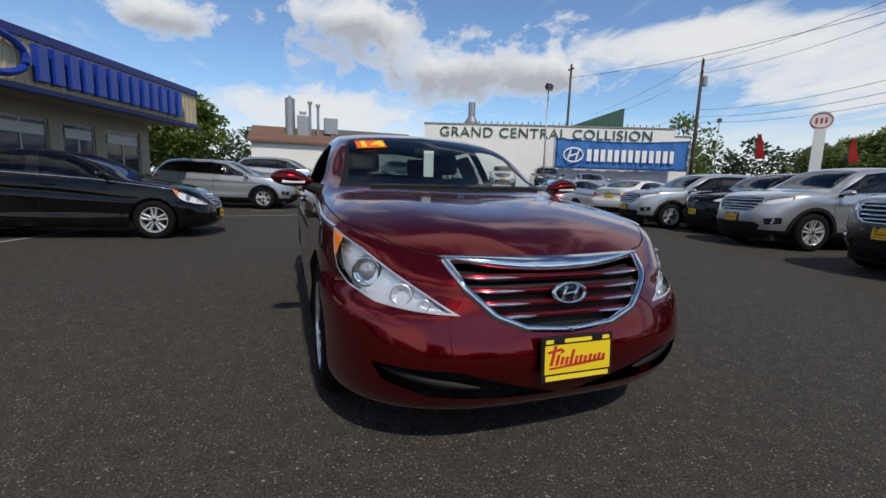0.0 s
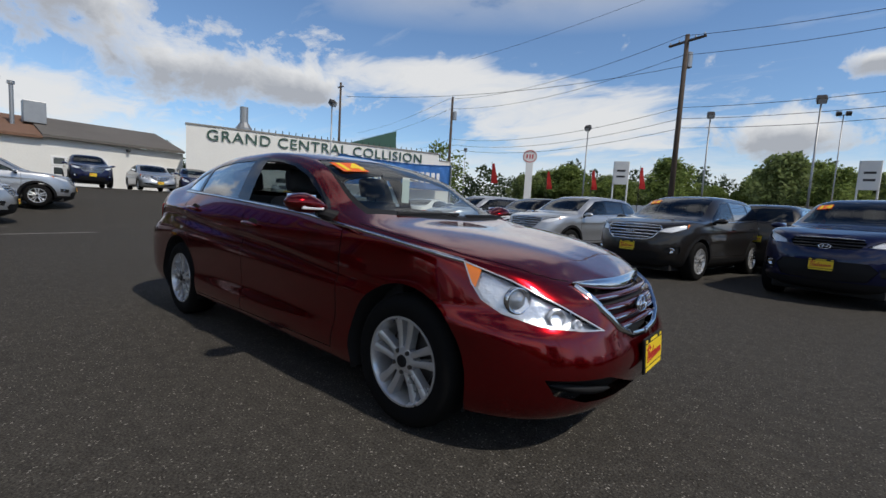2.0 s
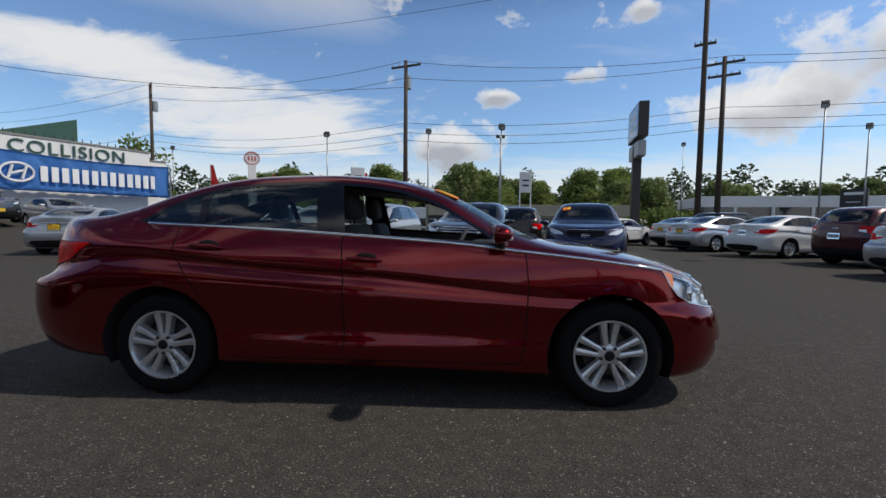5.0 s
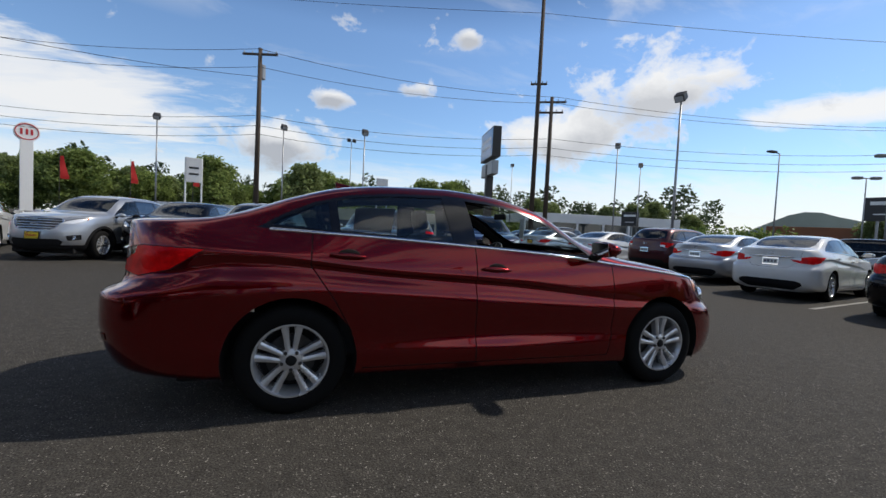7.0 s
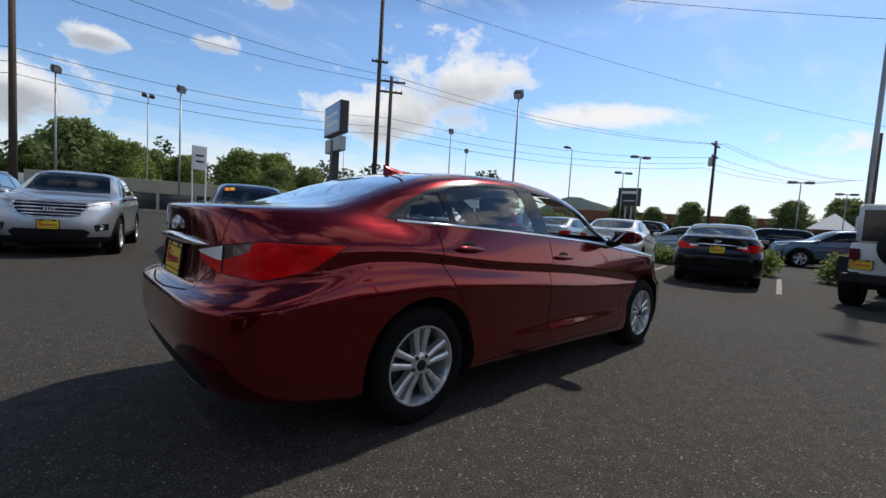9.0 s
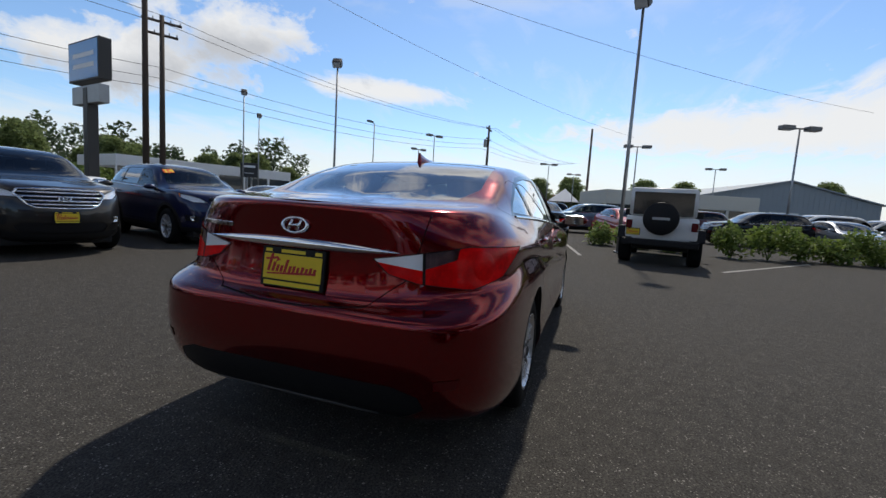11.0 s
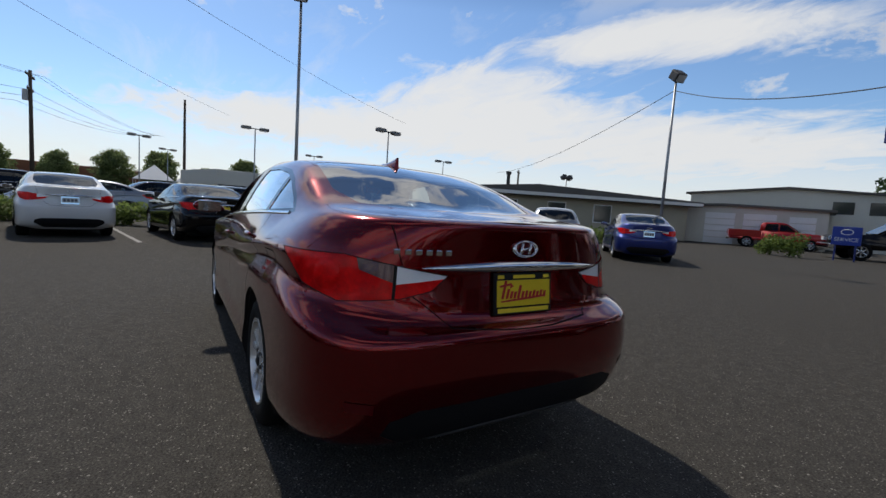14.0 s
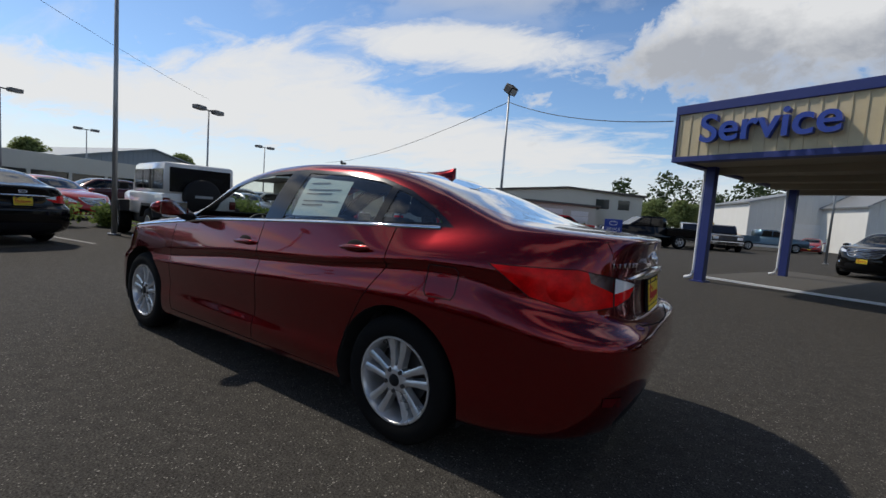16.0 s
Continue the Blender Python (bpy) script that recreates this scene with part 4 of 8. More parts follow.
# ---- far buildings ----
def office():
    t = thing("office_building", pose(21.0, -15.7, 0, 0, 0, -113.5), "low tan office with shallow dark roof and overhanging eaves", "building")
    bm = bmesh.new()
    box(bm, (0, 0, 0), (17, 8, 2.55))
    part("wall", bm, M_CREAMWALL, t, "tan painted wall")
    bm = bmesh.new()
    box(bm, (-1.6, -0.9, 2.55), (17.5, 8.5, 2.75), 0.02)
    prism(bm, [(-1.6, 2.75), (-1.6, 2.82), (5.0, 3.35), (17.5, 2.9), (17.5, 2.75)], 1, -0.9, 8.5)
    part("roof", bm, M_ROOFGREY, t, "low dark roof with pale eave")
    bm = bmesh.new()
    box(bm, (-1.64, -0.94, 2.58), (17.5, -0.904, 2.80))
    box(bm, (-1.64, -0.904, 2.58), (-1.604, 8.5, 2.80))
    part("eave_board", bm, M_WHITEWALL, t, "pale eave board")
    for x, w in ((1.0, 0.8), (2.6, 1.2), (6.0, 1.4), (9.5, 1.4)):
        bm = bmesh.new()
        for a in (x, x + w - 0.06):
            box(bm, (a, -0.05, 1.0), (a + 0.06, 0.0, 2.2))
        box(bm, (x, -0.05, 0.94), (x + w, 0.0, 1.0))
        box(bm, (x, -0.05, 2.2), (x + w, 0.0, 2.26))
        win = part("window", bm, M_WHITEPAINT, t)
        bm = bmesh.new()
        box(bm, (x + 0.06, -0.02, 1.0), (x + w - 0.06, -0.005, 2.2))
        part("pane", bm, M_WINDOW, win)
    bm = bmesh.new()
    box(bm, (-0.05, 1.2, 0.0), (0.0, 2.2, 2.1))
    part("door", bm, M_WINDOW, t)
    bm = bmesh.new()
    rod(bm, (3.6, 2.0, 3.0), (3.6, 2.0, 4.1), 0.13)
    rod(bm, (3.6, 2.0, 4.1), (3.6, 2.0, 4.3), 0.2)
    part("vent_pipe", bm, M_DARKMETAL, t, "dark roof vent pipe")
    return t


office()


def shed(name, m, w, d, eave, ridge, wall_mat, roof_mat, label, windows=(), doors=()):
    t = thing(name, m, label, "building")
    bm = bmesh.new()
    prism(bm, [(0, 0), (w, 0), (w, eave), (w / 2, ridge), (0, eave)], 1, 0, d)
    part("wall", bm, wall_mat, t)
    bm = bmesh.new()
    n = int(w / 0.6)
    for i in range(n):
        x = (i + 0.5) * w / n
        top = eave + (ridge - eave) * (1 - abs(x / w - 0.5) * 2)
        box(bm, (x - 0.04, -0.03, 0), (x + 0.04, 0.0, top - 0.05))
    tagged(part("siding_ribs", bm, wall_mat, t), kind="stuff")
    bm = bmesh.new()
    e = 0.35
    s = (ridge - eave) / (w / 2)
    prism(bm, [(-e, eave - e * s), (w / 2, ridge), (w + e, eave - e * s), (w + e, eave - e * s + 0.15), (w / 2, ridge + 0.16), (-e, eave - e * s + 0.15)], 1, -e, d + e)
    part("roof", bm, roof_mat, t)
    for x, z, ww, hh in windows:
        bm = bmesh.new()
        box(bm, (x, -0.06, z), (x + ww, -0.032, z + hh))
        part("window", bm, M_WINDOW, t)
    for x, ww, hh in doors:
        bm = bmesh.new()
        for k in range(5):
            box(bm, (x, -0.07, k * hh / 5 + 0.02), (x + ww, -0.032, (k + 1) * hh / 5 - 0.02), 0.01)
        part("roller_door", bm, M_WHITEPAINT, t, "pale sectional door")
    return t


shed("metal_shed", pose(60, -13.5, 0, 0, 0, -79), 21, 30, 4.2, 6.6, M_GREYSHED, M_GREYSHED, "large grey metal shed with low gable", (), ((8.5, 3.4, 2.7),))
shed("warehouse", pose(17.5, -37.5, 0, 0, 0, 197), 13.5, 14, 4.0, 4.5, M_BEIGESHED, M_ROOFGREY, "large beige metal warehouse with low roof", ((9.4, 2.7, 1.2, 0.9), (11.4, 2.7, 1.0, 0.9)), ())
shed("annex", pose(18.0, -31.5, 0, 0, 0, 197), 11.5, 5, 2.6, 2.8, M_BEIGESHED, M_ROOFGREY, "low beige annex with roller doors", (), ((4.5, 1.9, 2.3), (6.9, 1.9, 2.3), (9.5, 1.4, 2.2)))
shed("barn", pose(-4.0, -60.5, 0, 0, 0, 200), 18, 14, 5.2, 7.4, M_WHITEWALL, M_METAL, "white barn-like metal building with grey roof", (), ((4.5, 3.6, 3.0),))
shed("barn", pose(-13.5, -56.0, 0, 0, 0, 200), 12, 12, 5.0, 8.6, M_WHITEWALL, M_METAL, "tall white metal building with grey roof", (), ((2.0, 2.6, 3.0),))


def showroom(m, w, h, wall, glass_h, label):
    t = thing("far_showroom", m, label, "building")
    bm = bmesh.new()
    box(bm, (0, 0, glass_h), (w, 9, h), 0.03)
    box(bm, (0, 0.1, 0), (w, 9, 0.3))
    for i in range(int(w / 3) + 1):
        box(bm, (i * 3.0 - 0.12 if i else 0.0, 0, 0), (i * 3.0 + 0.12, 0.25, glass_h))
    part("wall", bm, wall, t)
    for i in range(int(w / 3)):
        bm = bmesh.new()
        box(bm, (i * 3.0 + 0.12, 0.12, 0.3), (i * 3.0 + 2.88, 0.16, glass_h))
        part("window", bm, M_WINDOW, t, "tall showroom window")
    return t


showroom(pose(22.5, 38.5, 0, 0, 0, -14), 18, 3.7, M_WHITEPAINT, 2.7, "low white showroom with tall windows")
showroom(pose(64, 41, 0, 0, 0, -62), 42, 4.2, M_ORANGE, 2.4, "long orange-brown commercial building")
showroom(pose(42, -2, 0, 0, 0, -72), 15, 3.6, M_BEIGESHED, 2.2, "low grey showroom across the road")
showroom(pose(-20, 66, 0, 0, 0, -12), 30, 3.2, M_WHITEPAINT, 1.5, "long low white building")
showroom(pose(-4, 46, 0, 0, 0, -8), 22, 3.0, M_CREAMWALL, 1.8, "low grey building with white eave")


def tent():
    t = thing("event_tent", pose(66, -1, 0), "white peaked event tent far across the road", "tent")
    bm = bmesh.new()
    for k in range(2):
        bmesh.ops.create_cone(bm, cap_ends=False, segments=4, radius1=3.2, radius2=0.05, depth=2.0, matrix=Matrix.Translation((0, k * 4.6, 3.6)) @ Matrix.Rotation(radians(45), 4, "Z"))
    part("canopy", bm, M_WHITEPAINT, t)
    for k in range(2):
        for sx in (-2.2, 2.2):
            for sy in (-2.2, 2.2):
                bm = bmesh.new()
                rod(bm, (sx, k * 4.6 + sy, 0), (sx, k * 4.6 + sy, 2.7), 0.04)
                part("pole", bm, M_WHITEPAINT, t)


tent()


# ---- trees, hedges and hills ----
def leaves(bm, centre, rad, count, size, rnd, flat=0.75):
    """A clump: small crossed leaf blades scattered in an uneven ball, denser near its skin."""
    cx, cy, cz = centre
    for _ in range(count):
        u, a = rnd.uniform(-1, 1), rnd.uniform(0, 2 * math.pi)
        r = rad * (rnd.random() ** 0.38)
        q = math.sqrt(1 - u * u)
        p = Vector((cx + r * q * math.cos(a), cy + r * q * math.sin(a), cz + r * u * flat))
        d1 = Vector((rnd.uniform(-1, 1), rnd.uniform(-1, 1), rnd.uniform(-0.6, 0.6))).normalized()
        d2 = d1.orthogonal().normalized()
        d2 = (d2 + d1.cross(d2) * rnd.uniform(-1.5, 1.5)).normalized()
        s = size * rnd.uniform(0.6, 1.3)
        a1, a2 = d1 * s, d2 * s * 0.55
        vs = [bm.verts.new(p - a1), bm.verts.new(p + a2), bm.verts.new(p + a1), bm.verts.new(p - a2)]
        bm.faces.new(vs)


def tree_mesh(h, spread, seed, clumps=64, per=135, leaf=0.25, trunk=0.16):
    rnd = random.Random(seed)
    wood, green = bmesh.new(), bmesh.new()
    rod(wood, (0, 0, 0), (0, 0, h * 0.45), trunk, trunk * 0.7, 9)
    rod(wood, (0, 0, h * 0.45), (0.1, 0, h * 0.8), trunk * 0.7, trunk * 0.2, 8)
    for i in range(clumps):
        a = i * 2.399 + rnd.uniform(-0.4, 0.4)
        f = rnd.uniform(0.0, 1.0)
        z = h * (0.30 + 0.62 * f)
        r = spread * math.sin(math.pi * (0.22 + 0.70 * f)) * rnd.uniform(0.35, 1.0)
        p = (r * math.cos(a), r * math.sin(a), z)
        if i % 2 == 0:
            rod(wood, (0, 0, h * (0.25 + 0.4 * f)), p, trunk * 0.35, trunk * 0.08, 6)
        leaves(green, p, spread * rnd.uniform(0.28, 0.46), per, leaf, rnd)
    return link_mesh("trunk", wood, M_BARK), link_mesh("crown", green, M_LEAF)


TREES = {}


def tree(x, y, h, spread, seed, leafmat, label="leafy green broadleaf tree", turn=0.0, **kw):
    """Trees of one seed share their meshes."""
    key = (seed, leafmat.name)
    if key not in TREES:
        a, b = tree_mesh(10.0, 10.0 * spread, seed, **kw)
        b.materials.clear()
        b.materials.append(leafmat)
        TREES[key] = (a, b)
    t = thing("tree", pose(x, y, 0, 0, 0, turn), label, "tree", "trees round the lot")
    for nm, me in zip(("trunk", "crown"), TREES[key]):
        o = new(nm, me)
        o.parent = t
        o.scale = (h / 10, h / 10, h / 10)
    return t


tree(-43.0, -9.6, 8.9, 0.36, 1, M_LEAF3, "broad leafy maple beside the workshop", per=120, clumps=44)
tree(-39.5, -12.0, 7.6, 0.36, 1, M_LEAF3, "broad leafy maple beside the workshop", 120)
tree(-34.0, 40.5, 9.6, 0.42, 2, M_LEAF3, "loose pale-leaved tree behind the sign wall", per=40, clumps=30)
rt = random.Random(5)
for i in range(34):
    f = i / 33
    x, y = -48 + f * 78 + rt.uniform(-2, 2), 84 - f * 14 + rt.uniform(-6, 6)
    tree(x, y, rt.uniform(6.5, 11.0) + (2.0 if 0.55 < f < 0.75 else 0), 0.36, 3 + i % 3, M_LEAF if i % 3 else M_LEAF2, "dark green roadside tree", rt.uniform(0, 360))
for i in range(11):
    f = i / 10
    tree(22 + f * 40 + rt.uniform(-3, 3), 66 - f * 14 + rt.uniform(-3, 3), rt.uniform(4.0, 8.5), 0.34, 3 + i % 3, M_LEAF2, "dark green roadside tree", rt.uniform(0, 360))
for i in range(12):
    tree(70 + rt.uniform(-4, 4), -30 + i * 5.5, rt.uniform(5, 7.5), 0.36, 3 + i % 3, M_LEAF2, "small far street tree", rt.uniform(0, 360))
for i in range(20):
    f = i / 19
    tree(18 - f * 50 + rt.uniform(-3, 3), -84 + rt.uniform(-6, 6), rt.uniform(4.2, 7.4), 0.34, 3 + i % 3, M_LEAF2, "dark green tree at the back of the yard", rt.uniform(0, 360))


def far_woods():
    """The wooded skyline beyond the road, in one sheet of many small clumps."""
    rnd = random.Random(11)
    bm = bmesh.new()
    for a in range(0, 3600, 8):
        ang = radians(a / 10)
        dx, dy = math.cos(ang), math.sin(ang)
        if (dx > 0.55 and dy < 0.62) or (dx > 0.20 and dy < 0):
            continue
        r = rnd.uniform(105, 150)
        h = rnd.uniform(8, 15)
        for z in (0.15, 0.4, 0.65, 0.88):
            leaves(bm, (r * dx + rnd.uniform(-1.5, 1.5), r * dy + rnd.uniform(-1.5, 1.5), h * z), 4.2 * (1.1 - z * 0.7), 85, 0.5, rnd, 1.0)
    return solo("far_woods", bm, M_FIR, "dark wooded skyline beyond the road", "woods", kind="stuff")


far_woods()


def hills():
    bm = bmesh.new()
    rnd = random.Random(4)
    k = 40
    low, top = [], []
    for i in range(k + 1):
        a = radians(-4 + i * 52 / k)
        h = 42 * math.exp(-((i - 27.1) / 3.6) ** 2) + 26 * math.exp(-((i - 22) / 7) ** 2) + 6 + rnd.uniform(-1.5, 1.5)
        low.append(bm.verts.new((900 * math.cos(a), 900 * math.sin(a), -2)))
        top.append(bm.verts.new((960 * math.cos(a), 960 * math.sin(a), h)))
    back = [bm.verts.new((v.co.x * 1.3, v.co.y * 1.3, -2)) for v in low]
    for i in range(k):
        bm.faces.new((low[i], low[i + 1], top[i + 1], top[i]))
        bm.faces.new((top[i], top[i + 1], back[i + 1], back[i]))
    return solo("hills", bm, M_HILL, "hazy blue-green wooded hills on the horizon", "hills", kind="structure", smooth=True)


hills()


def hedge(a, b, w, h, seed, lit):
    rnd = random.Random(seed)
    a, b = Vector((*a, 0)), Vector((*b, 0))
    n = max(2, int((b - a).length / 0.9))
    for i in range(n):
        p = a.lerp(b, (i + 0.5) / n) + Vector((rnd.uniform(-0.2, 0.2), rnd.uniform(-0.2, 0.2), 0))
        hh = h * rnd.uniform(0.75, 1.2)
        bm = bmesh.new()
        for k in range(7):
            c = (rnd.uniform(-0.4, 0.4) * w, rnd.uniform(-0.4, 0.4) * w, hh * rnd.uniform(0.25, 0.75))
            leaves(bm, c, 0.42 * w, 120, 0.075, rnd, 0.9)
        for k in range(5):
            rod(bm, (0, 0, 0), (rnd.uniform(-0.3, 0.3), rnd.uniform(-0.3, 0.3), hh * 0.6), 0.02, 0.008, 5)
        # lit picks the green for sunlit bushes: the light is in the leaf colour
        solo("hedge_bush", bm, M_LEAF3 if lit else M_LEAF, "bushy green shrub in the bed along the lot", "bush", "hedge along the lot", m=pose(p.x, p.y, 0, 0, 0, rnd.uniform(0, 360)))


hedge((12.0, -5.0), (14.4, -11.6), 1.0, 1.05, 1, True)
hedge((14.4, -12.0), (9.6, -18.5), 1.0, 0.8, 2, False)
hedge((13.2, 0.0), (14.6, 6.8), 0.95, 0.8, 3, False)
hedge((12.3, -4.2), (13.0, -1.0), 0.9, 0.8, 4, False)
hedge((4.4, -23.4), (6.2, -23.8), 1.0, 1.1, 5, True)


def bank():
    """Bushy green bank on the far side of the road."""
    rnd = random.Random(21)
    bm = bmesh.new()
    for i in range(120):
        f = i / 119
        x, y = 2 + f * 62 + rnd.uniform(-2, 2), 44 - f * 6 + rnd.uniform(-2, 2) + (6 if f < 0.3 else 0)
        if 20 < x < 42:
            y += 14
        leaves(bm, (x, y, rnd.uniform(0.8, 2.6)), rnd.uniform(1.2, 2.2), 70, 0.28, rnd)
    return solo("shrub_bank", bm, M_LEAF3, "tangled light green shrubs on a bank", "shrubs", kind="stuff")


bank()

# ---- cars: a lofted shell, cut along the outlines of its glass, lamps and panels ----
def smooth_curve(pts):
    """A shape-keeping cubic through (x, value) pairs, flat outside them."""
    pts = sorted(pts)
    x, y = np.array([p[0] for p in pts], float), np.array([p[1] for p in pts], float)
    h, d = np.diff(x), np.diff(y) / np.diff(x)
    m = np.zeros(len(x))
    for i in range(1, len(x) - 1):
        if d[i - 1] * d[i] > 0:
            w1, w2 = 2 * h[i] + h[i - 1], h[i] + 2 * h[i - 1]
            m[i] = (w1 + w2) / (w1 / d[i - 1] + w2 / d[i])
    m[0], m[-1] = d[0], d[-1]

    def at(q):
        q = np.clip(np.asarray(q, float), x[0], x[-1])
        i = np.clip(np.searchsorted(x, q) - 1, 0, len(x) - 2)
        t = (q - x[i]) / h[i]
        return ((1 + 2 * t) * (1 - t) ** 2 * y[i] + t * (1 - t) ** 2 * h[i] * m[i] + t * t * (3 - 2 * t) * y[i + 1] + t * t * (t - 1) * h[i] * m[i + 1])
    return at


class Shell:
    """Half of a car's skin (y >= 0). Each long line of the body is given by its ends, half widths and heights."""

    def __init__(self, lines, xa, xb, pf0, pr0, nf=20, nm=64, nr=18, subs=4):
        phi = np.linspace(90, 0, nf + 1)[:-1]
        psi = np.linspace(0, 90, nr + 1)[1:]
        rows = []
        for xf, xr, wide, high, *ends in lines:
            W, Z = smooth_curve(wide), smooth_curve(high)
            pf, pr = ends or (pf0, pr0)
            s, c = np.sin(np.radians(phi)), np.cos(np.radians(phi))
            x1 = xa + (xf - xa) * s ** (2 / pf)
            y1 = W(x1) * np.where(c < 1e-6, 0, c) ** (2 / pf)
            x2 = np.linspace(xa, xb, nm + 1)
            s, c = np.sin(np.radians(psi)), np.cos(np.radians(psi))
            x3 = xb + (xr - xb) * s ** (2 / pr)
            y3 = W(x3) * np.where(c < 1e-6, 0, c) ** (2 / pr)
            x, y = np.r_[x1, x2, x3], np.r_[y1, W(x2), y3]
            y[0] = y[-1] = 0.0
            rows.append(np.stack([x, y, Z(x)], 1))
        keys = np.array(rows)  # line, ring, xyz
        k = len(lines)
        n = (k - 1) * subs
        q = np.linspace(0, k - 1, n + 1)
        base = np.arange(k)
        g = np.zeros((n + 1, keys.shape[1], 3))
        for r in range(keys.shape[1]):
            for a in range(3):
                g[:, r, a] = smooth_curve(list(zip(base, keys[:, r, a])))(q)
        self.grid, self.keys = g, keys
        du, dv = np.gradient(g, axis=1), np.gradient(g, axis=0)
        nn = np.cross(dv, du)
        ln = np.linalg.norm(nn, axis=2, keepdims=True)
        nn = nn / np.maximum(ln, 1e-9)
        out = g - np.array([0, 0, 0.6])
        out[:, :, 0] *= 0.4
        sign = np.sign((nn * out).sum())
        nn *= sign
        nn[-1, :, 1] = 0
        nn[:, 0, 1] = 0
        nn[:, -1, 1] = 0
        bad = ln[:, :, 0] < 1e-7
        nn[bad] = out[bad] / np.linalg.norm(out[bad], axis=1, keepdims=True) if bad.any() else nn[bad]
        self.normals = nn / np.maximum(np.linalg.norm(nn, axis=2, keepdims=True), 1e-9)
        self.faces = []
        full = np.concatenate([g, self.normals], 2)
        for i in range(g.shape[0] - 1):
            for j in range(g.shape[1] - 1):
                f = [tuple(full[i, j]), tuple(full[i, j + 1]), tuple(full[i + 1, j + 1]), tuple(full[i + 1, j])]
                self.faces.append(f[::-1] if sign > 0 else f)
        # triangles for looking up places on the skin
        a, b, c, d = full[:-1, :-1], full[:-1, 1:], full[1:, 1:], full[1:, :-1]
        self.tris = np.concatenate([np.stack([a, b, c], 2).reshape(-1, 3, 6), np.stack([a, c, d], 2).reshape(-1, 3, 6)])

    def spot(self, way, a, b, near):
        """The skin's place and normal at a 2D spot of a view; near picks the foremost along the view."""
        P = np.stack([way(self.tris[:, k, :].T) for k in range(3)], 1)  # 2 x 3 x n
        x, y = P[0], P[1]
        den = (y[1] - y[2]) * (x[0] - x[2]) + (x[2] - x[1]) * (y[0] - y[2])
        den = np.where(np.abs(den) < 1e-12, 1e-12, den)
        l0 = ((y[1] - y[2]) * (a - x[2]) + (x[2] - x[1]) * (b - y[2])) / den
        l1 = ((y[2] - y[0]) * (a - x[2]) + (x[0] - x[2]) * (b - y[2])) / den
        l2 = 1 - l0 - l1
        lack = -np.minimum(np.minimum(l0, l1), l2)
        ok = np.where(lack < 1e-4)[0]
        if not len(ok):
            ok = np.argsort(lack)[:4]
        p = l0[ok, None] * self.tris[ok, 0] + l1[ok, None] * self.tris[ok, 1] + l2[ok, None] * self.tris[ok, 2]
        i = int(np.argmax(p[:, :3] @ np.array(near)))
        return Vector(p[i, :3]), Vector(p[i, 3:]).normalized()


def side_view(v):
    return np.array((v[0], v[2]))


def front_view(v):
    return np.array((v[1], v[2]))


def top_view(v):
    return np.array((v[0], v[1]))


def front_corner(v):
    return np.array(((v[1] - v[0]) * 0.70711, v[2]))


def rear_corner(v):
    return np.array((-(v[0] + v[1]) * 0.70711, v[2]))


def wound(poly):
    a = sum(p[0] * q[1] - q[0] * p[1] for p, q in zip(poly, poly[1:] + poly[:1]))
    return poly if a > 0 else poly[::-1]


def cut(faces, view, poly, test):
    """Parts the faces into those within the convex outline and those outside it."""
    poly = wound(list(poly))
    lo = [min(p[k] for p in poly) for k in (0, 1)]
    hi = [max(p[k] for p in poly) for k in (0, 1)]
    ins, out = [], []
    for f in faces:
        if not test(f[0]):
            out.append(f)
            continue
        P = [view(v) for v in f]
        if max(p[0] for p in P) < lo[0] or min(p[0] for p in P) > hi[0] or max(p[1] for p in P) < lo[1] or min(p[1] for p in P) > hi[1]:
            out.append(f)
            continue
        rem, bits = f, []
        for a, b in zip(poly, poly[1:] + poly[:1]):
            ex, ey = b[0] - a[0], b[1] - a[1]
            d = [ex * (p[1] - a[1]) - ey * (p[0] - a[0]) for p in (view(v) for v in rem)]
            if min(d) >= -1e-9:
                continue
            if max(d) <= 1e-9:
                rem = None
                break
            i_, o_ = [], []
            for k in range(len(rem)):
                v, w, dv, dw = rem[k], rem[(k + 1) % len(rem)], d[k], d[(k + 1) % len(rem)]
                (i_ if dv >= 0 else o_).append(v)
                if (dv >= 0) != (dw >= 0):
                    t = dv / (dv - dw)
                    m = tuple(p + (q - p) * t for p, q in zip(v, w))
                    i_.append(m), o_.append(m)
            if len(o_) > 2:
                bits.append(o_)
            rem = i_
            if len(rem) < 3:
                rem = None
                break
        if rem is None:
            out.append(f)
        else:
            ins.append(rem)
            out.extend(bits)
    return ins, out


def within(poly, *lines):
    """A convex outline cut by half planes (a, b, c): a*x + b*y <= c."""
    for a, b, c in lines:
        res = []
        for p, q in zip(poly, poly[1:] + poly[:1]):
            dp, dq = a * p[0] + b * p[1] - c, a * q[0] + b * q[1] - c
            if dp <= 0:
                res.append(p)
            if dp * dq < 0:
                t = dp / (dp - dq)
                res.append((p[0] + (q[0] - p[0]) * t, p[1] + (q[1] - p[1]) * t))
        poly = res
    return poly


def shrunk(poly, d):
    poly = wound(list(poly))
    lines = []
    for a, b in zip(poly, poly[1:] + poly[:1]):
        ex, ey = b[0] - a[0], b[1] - a[1]
        ln = math.hypot(ex, ey)
        nx, ny = ey / ln, -ex / ln
        lines.append((nx, ny, nx * a[0] + ny * a[1] - d))
    big = [(-9, -9), (9, -9), (9, 9), (-9, 9)]
    return within(big, *lines)


